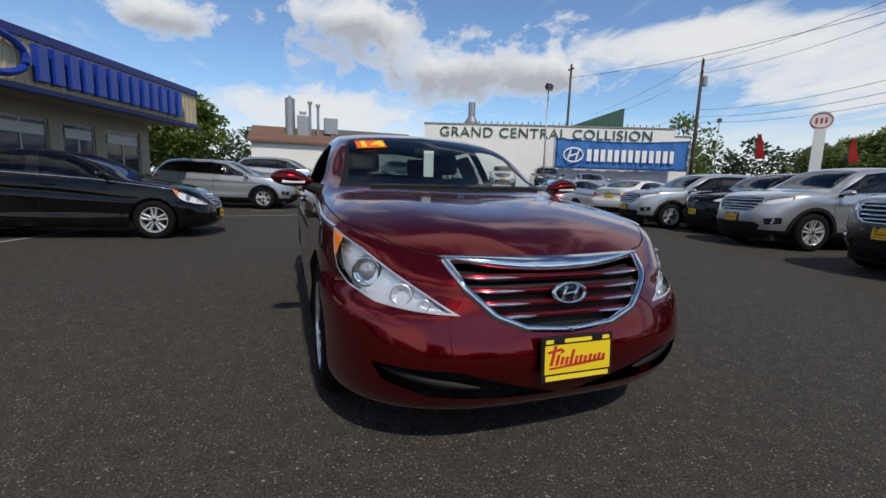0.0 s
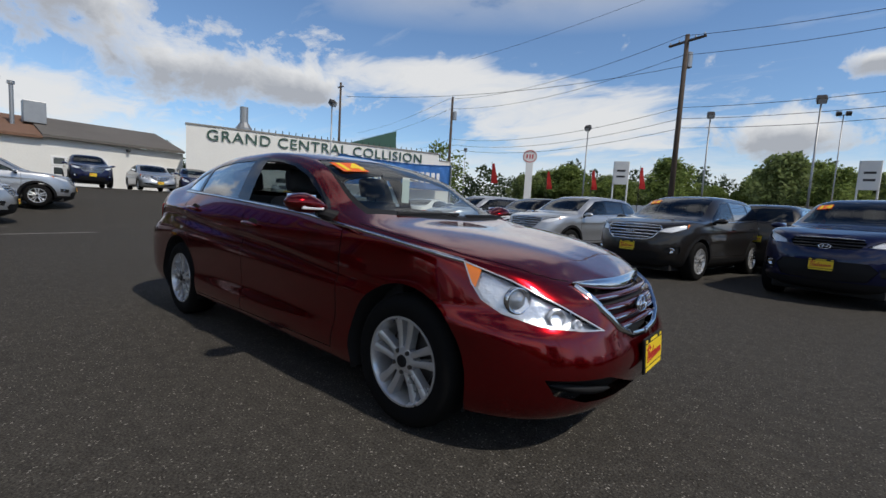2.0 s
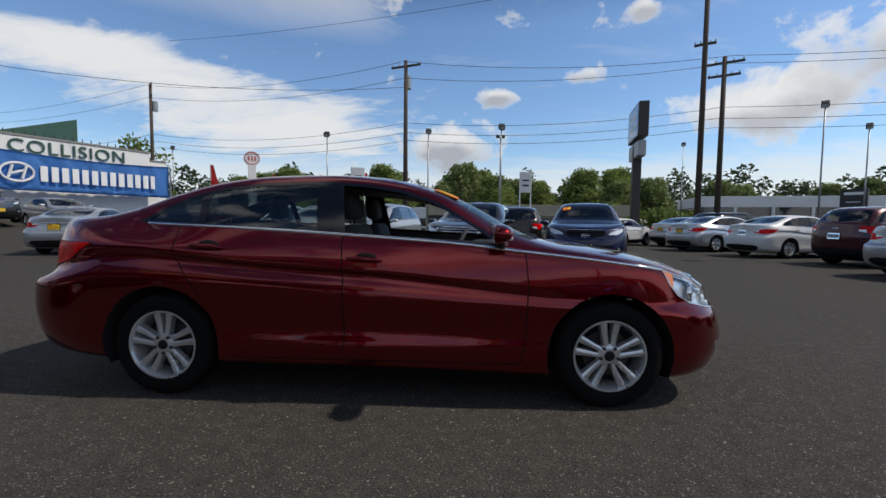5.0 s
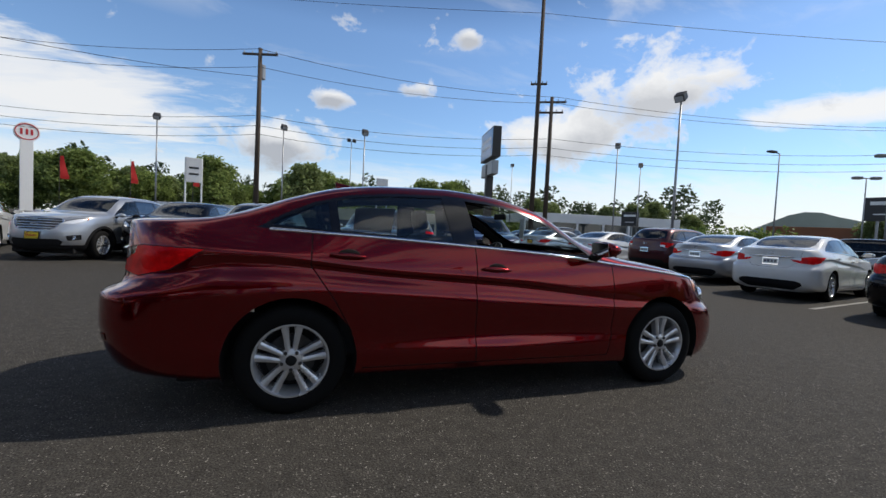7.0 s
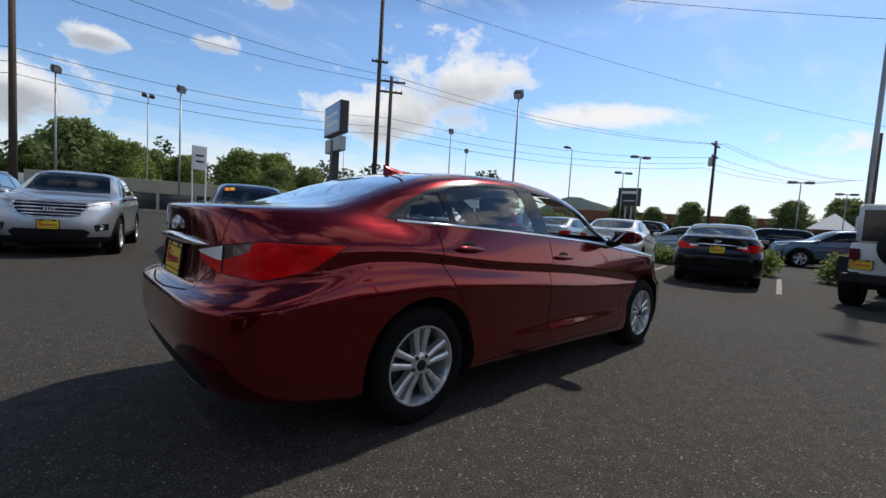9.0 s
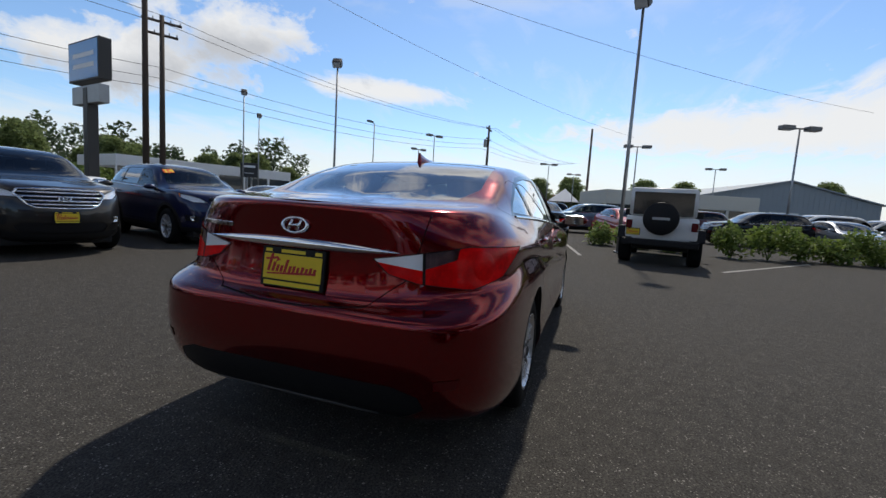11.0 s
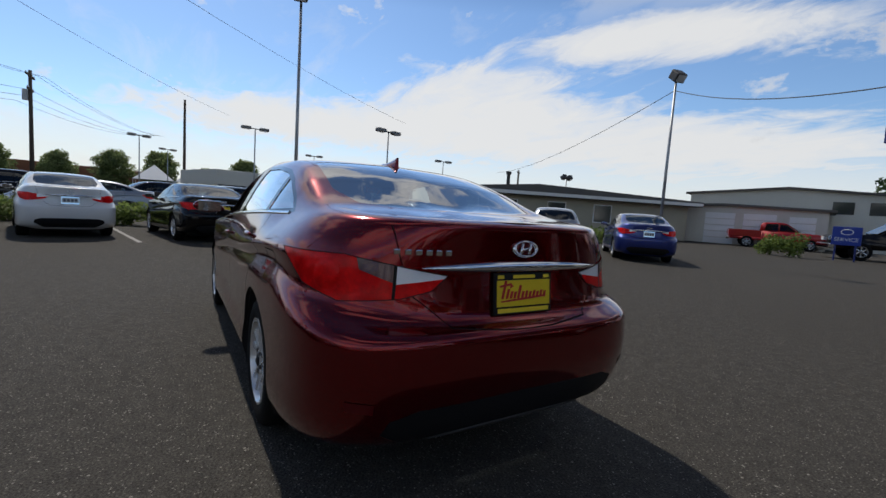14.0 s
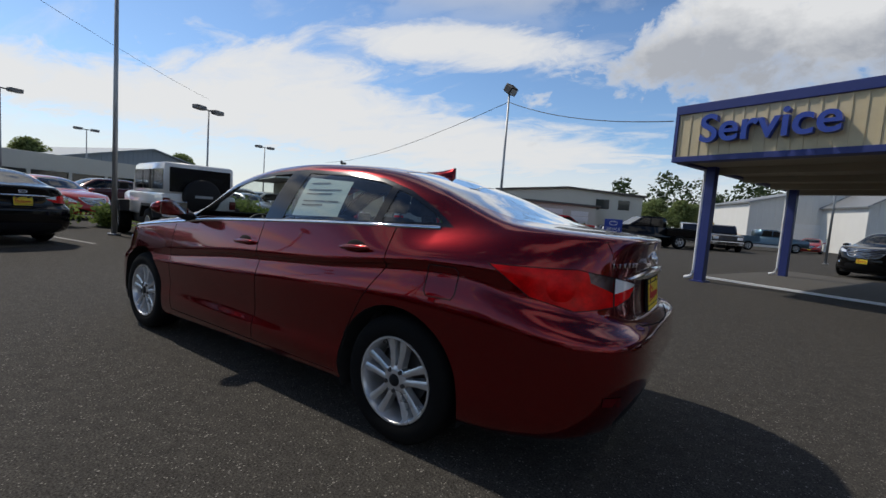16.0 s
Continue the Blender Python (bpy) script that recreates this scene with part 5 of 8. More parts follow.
def patch(name, faces, material, parent, side, push=0.0, label=""):
    """Skin faces as one mesh with the skin's own normals. side: +1 or -1, the mirrored half; both: (1, -1)."""
    verts, norms, polys, seen = [], [], [], {}
    for s in side if isinstance(side, tuple) else (side,):
        for f in faces:
            idx = []
            for v in f:
                p = (v[0] + v[3] * push, (v[1] + v[4] * push) * s, v[2] + v[5] * push)
                key = (round(p[0], 5), round(p[1], 5), round(p[2], 5))
                if key not in seen:
                    seen[key] = len(verts)
                    verts.append(p)
                    norms.append((v[3], v[4] * s, v[5]))
                i = seen[key]
                if not idx or idx[-1] != i:
                    idx.append(i)
            if idx and idx[0] == idx[-1]:
                idx.pop()
            if len(set(idx)) > 2 and len(set(idx)) == len(idx):
                polys.append(idx if s > 0 else idx[::-1])
    me = bpy.data.meshes.new(name)
    me.from_pydata(verts, [], polys)
    me.materials.append(material)
    me.update()
    me.shade_smooth()
    me.normals_split_custom_set_from_vertices([Vector(n).normalized() for n in norms])
    ob = new(name, me)
    ob.parent = parent
    if label:
        ob["label"] = label
    return ob


def strip_poly(a, b, w):
    ex, ey = b[0] - a[0], b[1] - a[1]
    ln = math.hypot(ex, ey)
    nx, ny, tx, ty = -ey / ln * w / 2, ex / ln * w / 2, ex / ln * w / 2, ey / ln * w / 2
    return [(a[0] - tx + nx, a[1] - ty + ny), (a[0] - tx - nx, a[1] - ty - ny), (b[0] + tx - nx, b[1] + ty - ny), (b[0] + tx + nx, b[1] + ty + ny)]


def ribbon(name, pts, norms, width, thick, material, parent, label="", taper=False):
    """A moulding along a line on the skin: width across, thick off the surface."""
    bm = bmesh.new()
    prev = None
    n = len(pts)
    for i, (p, nn) in enumerate(zip(pts, norms)):
        t = (pts[min(i + 1, n - 1)] - pts[max(i - 1, 0)]).normalized()
        s = nn.cross(t).normalized()
        w = width * (1.0 - 0.96 * abs(2 * i / (n - 1) - 1) ** 2.6 if taper else 1.0) / 2
        cur = [bm.verts.new(p + s * w - nn * 0.004), bm.verts.new(p + s * w * 0.8 + nn * thick), bm.verts.new(p - s * w * 0.8 + nn * thick), bm.verts.new(p - s * w - nn * 0.004)]
        if prev:
            for k in range(3):
                bm.faces.new((prev[k], prev[k + 1], cur[k + 1], cur[k]))
        prev = cur
    bmesh.ops.recalc_face_normals(bm, faces=bm.faces)
    return part(name, bm, material, parent, label, True)


def lathe(bm, prof, seg=32, m=None):
    """A profile of (radius, y) turned about the y axis."""
    rings = []
    for r, y in prof:
        rings.append([bm.verts.new((m or Matrix()) @ Vector((r * math.cos(a * 2 * math.pi / seg), y, r * math.sin(a * 2 * math.pi / seg)))) for a in range(seg)])
    for p, q in zip(rings, rings[1:]):
        for i in range(seg):
            j = (i + 1) % seg
            bm.faces.new((p[i], p[j], q[j], q[i]))
    return rings


WHEELS = {}


def wheel_meshes(key, R, r, width, spokes, twin, detail):
    """Meshes of one wheel, its outer face at y = 0 looking to +y."""
    if key in WHEELS:
        return WHEELS[key]
    seg = 56 if detail else 28
    bm = bmesh.new()
    w = width
    lathe(bm, [(r - 0.005, -0.012), (r + 0.006, 0.006), (r + 0.03, 0.014), (R - 0.055, 0.016), (R - 0.022, 0.006), (R - 0.006, -0.014), (R, -0.045), (R, -w + 0.045), (R - 0.02, -w - 0.004), (r + 0.02, -w - 0.006), (r - 0.01, -w)], seg)
    bmesh.ops.recalc_face_normals(bm, faces=bm.faces)
    tyre = link_mesh("tyre", bm, M_RUBBER, True)
    bm = bmesh.new()
    lathe(bm, [(r + 0.008, 0.004), (r + 0.006, 0.010), (r - 0.004, 0.010), (r - 0.012, -0.004), (r - 0.018, -0.03), (r - 0.03, -0.10), (r - 0.02, -w)], seg)
    # spokes
    hub = 0.055
    for i in range(spokes):
        for t in ((-0.115, 0.115) if twin else (0.0,)):
            a = math.pi / 2 + i * 2 * math.pi / spokes
            spread = 0.045 if twin else 0.05
            inner = a + (math.copysign(0.33, t) if twin else 0)
            p0 = Vector((hub * math.cos(inner), -0.008, hub * math.sin(inner)))
            p1 = Vector(((r - 0.008) * math.cos(a + t * 1.75), -0.006, (r - 0.008) * math.sin(a + t * 1.75)))
            d = (p1 - p0).normalized()
            s = Vector((-d.z, 0, d.x))
            wa, wb = 0.018 if twin else 0.026, 0.027 if twin else 0.034
            ring = []
            for p, ww, dep in ((p0, wa, 0.0), (p0.lerp(p1, 0.5), (wa + wb) / 2 * 0.9, -0.006), (p1, wb, 0.0)):
                ring.append([bm.verts.new(p + s * ww + Vector((0, -0.045, 0))), bm.verts.new(p + s * ww * 0.8 + Vector((0, dep, 0))), bm.verts.new(p + s * ww * 0.25 + Vector((0, dep + 0.006, 0))), bm.verts.new(p - s * ww * 0.25 + Vector((0, dep + 0.006, 0))), bm.verts.new(p - s * ww * 0.8 + Vector((0, dep, 0))), bm.verts.new(p - s * ww + Vector((0, -0.045, 0)))])
            for q0, q1 in zip(ring, ring[1:]):
                for k in range(5):
                    bm.faces.new((q0[k], q0[k + 1], q1[k + 1], q1[k]))
    lathe(bm, [(hub + 0.018, -0.05), (hub + 0.016, -0.008), (hub, 0.0), (0.032, 0.001), (0.031, -0.004)], 20)
    bmesh.ops.recalc_face_normals(bm, faces=bm.faces)
    rim = link_mesh("rim", bm, M_ALLOY)
    rim.set_sharp_from_angle(angle=radians(32))
    bm = bmesh.new()
    lathe(bm, [(0.031, -0.004), (0.030, 0.005), (0.024, 0.008), (0.0005, 0.009)], 18)
    cap = link_mesh("hub_cap", bm, M_TRIM, True)
    bm = bmesh.new()
    for i in range(5):
        a = math.pi / 2 + (i + 0.5) * 2 * math.pi / 5
        x, z = 0.055 * math.cos(a), 0.055 * math.sin(a)
        rod(bm, (x, -0.006, z), (x, 0.0055, z), 0.0135, 0.0110, 6)
    nuts = link_mesh("wheel_nut", bm, M_DARKMETAL)
    bm = bmesh.new()
    lathe(bm, [(0.0005, -0.075), (0.145, -0.075), (0.145, -0.095), (0.0005, -0.095)], 28)
    bmesh.ops.recalc_face_normals(bm, faces=bm.faces)
    disc = link_mesh("brake_disc", bm, M_DARKMETAL, False)
    bm = bmesh.new()
    lathe(bm, [(0.0005, -0.12), (r, -0.12), (r, -0.13), (0.0005, -0.13)], 24)
    back = link_mesh("wheel_well_back", bm, M_UNDER, False)
    WHEELS[key] = (tyre, rim, cap, nuts, disc, back)
    return WHEELS[key]


def put_wheel(car, key, x, y, z, args):
    me = wheel_meshes(key, *args)
    w = new("wheel")
    w.parent = car
    w.matrix_basis = pose(x, y, z, 0, 0, 0 if y > 0 else 180)
    names = ("tyre", "rim", "hub_cap", "wheel_nut", "brake_disc", "inner_rim")
    tags = ("black rubber tyre", "silver alloy rim", "", "", "", "")
    for n, m, t in zip(names, me, tags):
        o = new(n, m)
        o.parent = w
        if t:
            o["label"] = t
    return w


def seat(parent, x, y, w, material, bench=False, z=0.0):
    bm = bmesh.new()
    box(bm, (x - 0.25, y - w / 2, 0.38 + z), (x + 0.27, y + w / 2, 0.56 + z), 0.05)
    box(bm, (-0.08, -w / 2, 0.0), (0.08, w / 2, 0.62), 0.05, Matrix.Translation((x - 0.27, y, 0.50 + z)) @ Matrix.Rotation(radians(-14), 4, "Y"))
    s = part("seat", bm, material, parent, "", True)
    for k in ((-0.38, 0.38) if bench else (0.0,)):
        bm = bmesh.new()
        box(bm, (-0.05, -0.13, 0.66), (0.05, 0.13, 0.84), 0.04, Matrix.Translation((x - 0.27, y + k, 0.50 + z)) @ Matrix.Rotation(radians(-12), 4, "Y"))
        for q in (-0.05, 0.05):
            rod(bm, (x - 0.42, y + k + q, 1.08 + z), (x - 0.44, y + k + q, 1.20 + z), 0.006, seg=6)
        part("headrest", bm, material, s, "", True)


def emblem(parent, m, w, h, name="emblem"):
    """An oval chrome ring with two slanted bars and a link between them."""
    bm = bmesh.new()
    k = 30
    ring = []
    for i in range(k):
        a = i * 2 * math.pi / k
        c, s = math.cos(a), math.sin(a)
        ring.append([bm.verts.new((0.0, c * w, s * h)), bm.verts.new((0.009, c * w * 0.96, s * h * 0.95)), bm.verts.new((0.009, c * w * 0.83, s * h * 0.80)), bm.verts.new((0.0, c * w * 0.79, s * h * 0.75))])
    for i in range(k):
        p, q = ring[i], ring[(i + 1) % k]
        for j in range(3):
            bm.faces.new((p[j], p[j + 1], q[j + 1], q[j]))
    for y in (-0.33, 0.33):
        rod(bm, (0.004, (y - 0.12) * w, -0.62 * h), (0.004, (y + 0.12) * w, 0.62 * h), 0.10 * w, seg=6)
    rod(bm, (0.004, -0.3 * w, -0.1 * h), (0.004, 0.3 * w, 0.1 * h), 0.07 * w, seg=6)
    bmesh.ops.recalc_face_normals(bm, faces=bm.faces)
    o = part(name, bm, M_CHROME, parent, "chrome oval emblem", True)
    o.matrix_basis = m
    return o


def dealer_plate(parent, m, white=False):
    """A dealer's card in a dark frame; the writing is left as bars."""
    bm = bmesh.new()
    box(bm, (-0.008, -0.158, -0.085), (0.004, 0.158, 0.085), 0.003)
    p = part("number_plate", bm, M_TRIM if not white else M_CHROME, parent, "yellow dealer card in a dark frame" if not white else "white plate in a bright frame")
    p.matrix_basis = m
    bm = bmesh.new()
    box(bm, (0.004, -0.145, -0.052), (0.007, 0.145, 0.055))
    part("card", bm, M_PAPER if white else M_YELLOW, p)
    bm = bmesh.new()
    if white:
        for y in (-0.10, -0.035, 0.035, 0.10):
            box(bm, (0.007, y - 0.022, -0.03), (0.0085, y + 0.022, 0.03))
        part("bars", bm, M_INK, p)
    else:
        for y, h in ((-0.112, 0.074), (-0.092, 0.040), (-0.072, 0.030), (-0.052, 0.028), (-0.030, 0.054), (-0.010, 0.028), (0.010, 0.030), (0.030, 0.026), (0.052, 0.030), (0.072, 0.026), (0.092, 0.030), (0.112, 0.026)):
            prism(bm, [(y - 0.0062 - h * 0.10, -0.020), (y + 0.0062 - h * 0.10, -0.020), (y + 0.0062 + h * 0.16, -0.020 + h), (y - 0.0062 + h * 0.16, -0.020 + h)], 0, 0.007, 0.009)
        prism(bm, [(-0.125, -0.034), (0.0, -0.027), (0.120, -0.018), (0.120, -0.010), (0.0, -0.018), (-0.125, -0.028)], 0, 0.007, 0.009)
        prism(bm, [(-0.135, 0.034), (-0.075, 0.044), (-0.060, 0.030), (-0.080, 0.022), (-0.075, 0.034), (-0.130, 0.026)], 0, 0.007, 0.0092)
        part("script_writing", bm, M_REDINK, p, "slanted red bars")
        bm = bmesh.new()
        box(bm, (0.004, -0.14, -0.078), (0.006, 0.14, -0.060))
        box(bm, (0.004, -0.06, 0.062), (0.006, 0.06, 0.076))
        for y in (-0.125, 0.125):
            box(bm, (0.004, y - 0.016, 0.062), (0.006, y + 0.016, 0.076))
        part("frame_writing", bm, M_STICKER_Y, p)
    return p


def build_car(name, sp, body, m, label, detail=False, plate_rear="yellow", plate_front="yellow", sticker=False, open_front=False, glass_rear=None, group=""):
    car = thing(name, m, label, "car", group)
    sh = Shell(sp["lines"], sp["xa"], sp["xb"], sp["pf"], sp["pr"], *sp["res"])
    hub, R, rim = sp["hub"], sp["R"], sp["rim"]
    arch, hz = sp["arch"], sp["R"]
    dlo = sp["dlo"]
    glass_rear = glass_rear or M_GLASS_MID
    upper = sp["belt_min"]

    def greenhouse(v):
        return v[2] > upper - 0.12 and abs(v[4]) > 0.25 and v[1] > 0.3

    def on_side(v):
        return v[1] > 0.45

    def on_front(v):
        return v[0] > 1.2

    def on_rear(v):
        return v[0] < -1.2

    for side in (1, -1):
        rest = sh.faces
        for hx in hub:
            ring = [(hx + arch * math.cos(a * math.pi / 18), hz + arch * 1.0 * math.sin(a * math.pi / 18)) for a in range(36)]
            _, rest = cut(rest, side_view, ring, lambda v: v[1] > 0.5 and v[2] < 1.0)
        flares = []
        if sp.get("cladding"):
            for hx in hub:
                ring = [(hx + (arch + 0.07) * math.cos(a * math.pi / 18), hz + (arch + 0.06) * math.sin(a * math.pi / 18)) for a in range(36)]
                fl, rest = cut(rest, side_view, ring, lambda v: v[1] > 0.5 and v[2] < 1.0)
                flares += fl
        # glass
        frame, rest = cut(rest, side_view, dlo, greenhouse)
        for key, lines, mt in sp["windows"]:
            pane, frame = cut(frame, side_view, within(shrunk(dlo, 0.022), *lines), lambda v: True)
            if key == "front_window" and open_front:
                continue
            if key == "rear_window_side" and detail and side > 0:
                paper, _ = cut(pane, side_view, [(-0.47, 1.10), (-0.86, 1.115), (-0.86, 1.325), (-0.47, 1.345)], lambda v: True)
                sheet = patch("window_sheet", paper, M_PAPER, car, side, -0.010, "pale printed price sheet inside the window")
                for x0, x1, z0 in ((-0.52, -0.68, 1.30), (-0.52, -0.80, 1.26), (-0.52, -0.74, 1.235), (-0.52, -0.82, 1.19), (-0.52, -0.7, 1.165)):
                    ink, _ = cut(paper, side_view, [(x0, z0), (x1, z0 + 0.006), (x1, z0 + 0.014), (x0, z0 + 0.008)], lambda v: True)
                    patch("print_bar", ink, M_INK, sheet, side, -0.007)
            patch(key, pane, glass_rear if mt else (M_GLASS_SIDE if detail else M_GLASS_LOT), car, side, -0.004)
        patch("window_trim", frame, M_GLOSSBLACK, car, side)
        if detail:
            ws, rest = cut(rest, top_view, [(1.125, 0), (1.085, 0.38), (0.93, 0.725), (0.20, 0.576), (0.22, 0.0)], lambda v: v[2] > upper - 0.1 and v[0] > -0.2)
            ws, cowl = cut(ws, top_view, sp["windshield"], lambda v: True)
            patch("cowl", cowl, M_TRIM, car, side, -0.002, "black cowl and windscreen edge")
        else:
            ws, rest = cut(rest, top_view, sp["windshield"], lambda v: v[2] > upper - 0.1 and v[0] > -0.2)
        bg, rest = cut(rest, top_view if sp["rear_top"] else front_view, sp["rear_glass"], lambda v: v[2] > upper - 0.1 and v[0] < -0.5 and (sp["rear_top"] or v[3] < -0.2))
        if side > 0:
            screens = (ws, bg)
        # lamps
        hl, rest = cut(rest, front_corner, sp["headlight"], on_front)
        amber, clear = cut(hl, front_corner, sp["amber"], lambda v: True)
        h = patch("headlight", clear, M_LENS, car, side, 0.002, "clear headlight lens")
        patch("reflector", hl if detail else clear, M_REFLECTOR if detail else M_LENS_CLEAR, h, side, -0.030 if detail else -0.02, "bright facetted lamp reflector")
        patch("indicator", amber, M_LENS_AMBER, h, side, 0.002, "amber corner lens")
        if detail:
            _, rim_faces = cut(hl, front_corner, shrunk(sp["headlight"], 0.006), lambda v: True)
            patch("lens_edge", rim_faces, M_LENS_EDGE, h, side, 0.0045, "pale lens edge")
        if sp.get("projector"):
            a, b = sp["projector"]
            p, nn = sh.spot(front_corner, a, b, (0.7, 0.7, 0))
            nn = Vector((0.86, 0.5, 0.05)).normalized()
            c = p - nn * 0.014
            q = nn.to_track_quat("Y", "Z").to_matrix().to_4x4()
            mm = Matrix.Diagonal((1, side, 1, 1)) @ Matrix.Translation(c) @ q
            bm = bmesh.new()
            lathe(bm, [(0.062, -0.02), (0.060, 0.002), (0.050, 0.005), (0.047, -0.012), (0.040, -0.014)], 28, mm)
            part("projector_ring", bm, M_CHROME, h, "", True)
            bm = bmesh.new()
            lathe(bm, [(0.041, -0.014), (0.032, -0.002), (0.018, 0.006), (0.0005, 0.009)], 24, mm)
            part("projector_lens", bm, M_PROJECTOR, h, "", True)
            for qa, qb, rr in ((-1.03, 0.640, 0.040), (-1.125, 0.612, 0.022)):
                p, _ = sh.spot(front_corner, qa, qb, (0.7, 0.7, 0))
                mm = Matrix.Diagonal((1, side, 1, 1)) @ Matrix.Translation(p - nn * 0.012) @ q
                bm = bmesh.new()
                lathe(bm, [(rr * 1.15, -0.016), (rr, 0.0), (rr * 0.86, -0.004), (rr * 0.62, -0.02), (rr * 0.3, -0.026), (0.0005, -0.026)], 24, mm)
                part("lamp_bowl", bm, M_REFLECTOR, h, "small bright lamp bowl", True)
        tl, rest = cut(rest, rear_corner, sp["taillight"], on_rear)
        clr, red = cut(tl, rear_corner, sp["reverse"], lambda v: True)
        if detail:
            smoke, red = cut(red, rear_corner, sp["tail_smoke"], lambda v: True)
        t = patch("taillight", red, M_LENS_RED, car, side, 0.004, "glossy red tail lamp")
        patch("reversing_lens", clr, M_LENS_CLEAR, t, side, 0.004, "clear reversing lens")
        if detail:
            patch("smoked_lens", smoke, M_LENS_SMOKE, t, side, 0.004, "smoky clear lens")
            patch("reflector", tl, M_REFLECTOR, t, side, -0.022, "facetted silver lamp backing")
            p, nn = sh.spot(rear_corner, *sp["tail_lamp"], (-0.7, 0.7, 0))
            mm = Matrix.Diagonal((1, side, 1, 1)) @ Matrix.Translation(p - nn * 0.012) @ nn.to_track_quat("Y", "Z").to_matrix().to_4x4()
            bm = bmesh.new()
            lathe(bm, [(0.060, 0.0155), (0.052, 0.0182), (0.030, 0.0195), (0.0005, 0.0200)], 26, mm)
            part("lamp_bowl", bm, M_LENS_RED, t, "round bulge in the red lens", True)
            _, rim_faces = cut(tl, rear_corner, shrunk(sp["taillight"], 0.0035), lambda v: True)
            seam, _ = cut(tl, rear_corner, [(1.243, 0.76), (1.254, 0.76), (1.254, 1.06), (1.243, 1.06)], lambda v: True)
            patch("lens_seal", rim_faces + seam, M_GAP, t, side, 0.0052, "dark lens seal")
        # openings of the front
        g, rest = cut(rest, front_view, sp["grille"], on_front)
        patch("grille_backing", g, M_TRIM, car, side, -0.045, "black grille backing")
        if sp.get("intake"):
            g2, rest = cut(rest, front_view, sp["intake"], on_front)
            patch("lower_intake", g2, M_TRIM, car, side, -0.05 if detail else -0.012, "black lower intake")
            if detail:
                pts, ns = [], []
                for k in range(15):
                    p, nn = sh.spot(front_view, 0.36 + 0.36 * k / 14, 0.312 + 0.066 * (k / 14) ** 1.6, (1, 0, 0))
                    pts.append(Vector((p.x - 0.035 * nn.x, (p.y - 0.035 * nn.y) * side, p.z))), ns.append(Vector((nn.x, nn.y * side, nn.z)))
                ribbon("intake_ridge", pts, ns, 0.034, 0.014, M_TRIM, car, "black rounded ridge inside the intake", True)
        if sp.get("fog"):
            g4, rest = cut(rest, front_view, sp["fog"], on_front)
            patch("fog_recess", g4, M_TRIM, car, side, -0.02, "black fog-lamp recess")
            p, nn = sh.spot(front_view, sum(q[0] for q in sp["fog"]) / 4, sum(q[1] for q in sp["fog"]) / 4, (1, 0, 0))
            bm = bmesh.new()
            lathe(bm, [(0.052, -0.02), (0.050, 0.0), (0.042, 0.004), (0.03, -0.008), (0.0005, -0.010)], 16, Matrix.Diagonal((1, side, 1, 1)) @ Matrix.Translation(p - nn * 0.01) @ Vector((1, 0.25, 0)).to_track_quat("Y", "Z").to_matrix().to_4x4())
            part("fog_lamp", bm, M_CHROME, car, "round fog lamp", True)
        if sp.get("valance"):
            g3, rest = cut(rest, front_view, sp["valance"], lambda v: v[0] < -1.6)
            patch("rear_valance", g3, M_TRIM, car, side, -0.002, "black lower rear bumper insert")
        if sp.get("cladding"):
            cl, rest = cut(rest, side_view, sp["cladding"], lambda v: v[2] < 0.75)
            patch("cladding", cl + flares, M_TRIM, car, side, 0.002, "dark plastic lower cladding")
        # panel gaps
        for view, test, w, line in sp["gaps"]:
            gaps = []
            for a, b in zip(line, line[1:]):
                s, rest = cut(rest, view, strip_poly(a, b, w), {"side": on_side, "rear": on_rear, "front": on_front, "top": lambda v: v[2] > 0.6}[test])
                gaps += s
            patch("panel_gap", gaps, M_GAP, car, side, -0.003, "dark panel gap")
        inner = []
        doors = []
        for key, poly in sp["doors"]:
            d, rest = cut(rest, side_view, poly, lambda v: on_side(v) and v[2] < 1.2)
            doors.append((key, patch(key, d, body, car, side)))
            inner += d
        hood, rest = cut(rest, top_view, sp["hood"], lambda v: v[2] > 0.62 and v[5] > 0.35)
        deck, rest = cut(rest, top_view, sp["deck"], lambda v: v[2] > 0.9 and v[5] > 0.35) if sp.get("deck") else ([], rest)
        if side > 0:
            tops = (hood, deck)
            shell_left = rest
        patch("body", rest, body, car, side)
        if detail:
            inner += [f for f in rest if f[0][2] > 0.4 and -1.7 < f[0][0] < 1.0 and f[0][2] < 1.43]
            patch("inner_lining", inner, M_DASH, car, side, -0.020, "dark inner lining of doors and pillars")
        # wheels and their wells
        for hx in hub:
            put_wheel(car, name + str(rim), hx, side * sp["face"], R, (R, rim, sp["tyre_w"], sp["spokes"], sp["twin"], detail))
            bm = bmesh.new()
            prev = None
            for a in range(25):
                an = -0.35 + a * (math.pi + 0.7) / 24
                x, z = hx + (arch + 0.004) * math.cos(an), hz + (arch + 0.004) * math.sin(an)
                try_z = max(0.24, min(z, 0.9))
                p, _ = sh.spot(side_view, x, try_z, (0, 1, 0))
                cur = [bm.verts.new((x, side * (p.y - 0.002), z)), bm.verts.new((x, side * 0.50, z))]
                if prev:
                    bm.faces.new((prev[0], cur[0], cur[1], prev[1]))
                prev = cur
            part("wheel_arch_liner", bm, M_UNDER, car)
        # mirror
        mx, my, mz = sp["mirror"]
        bm = bmesh.new()
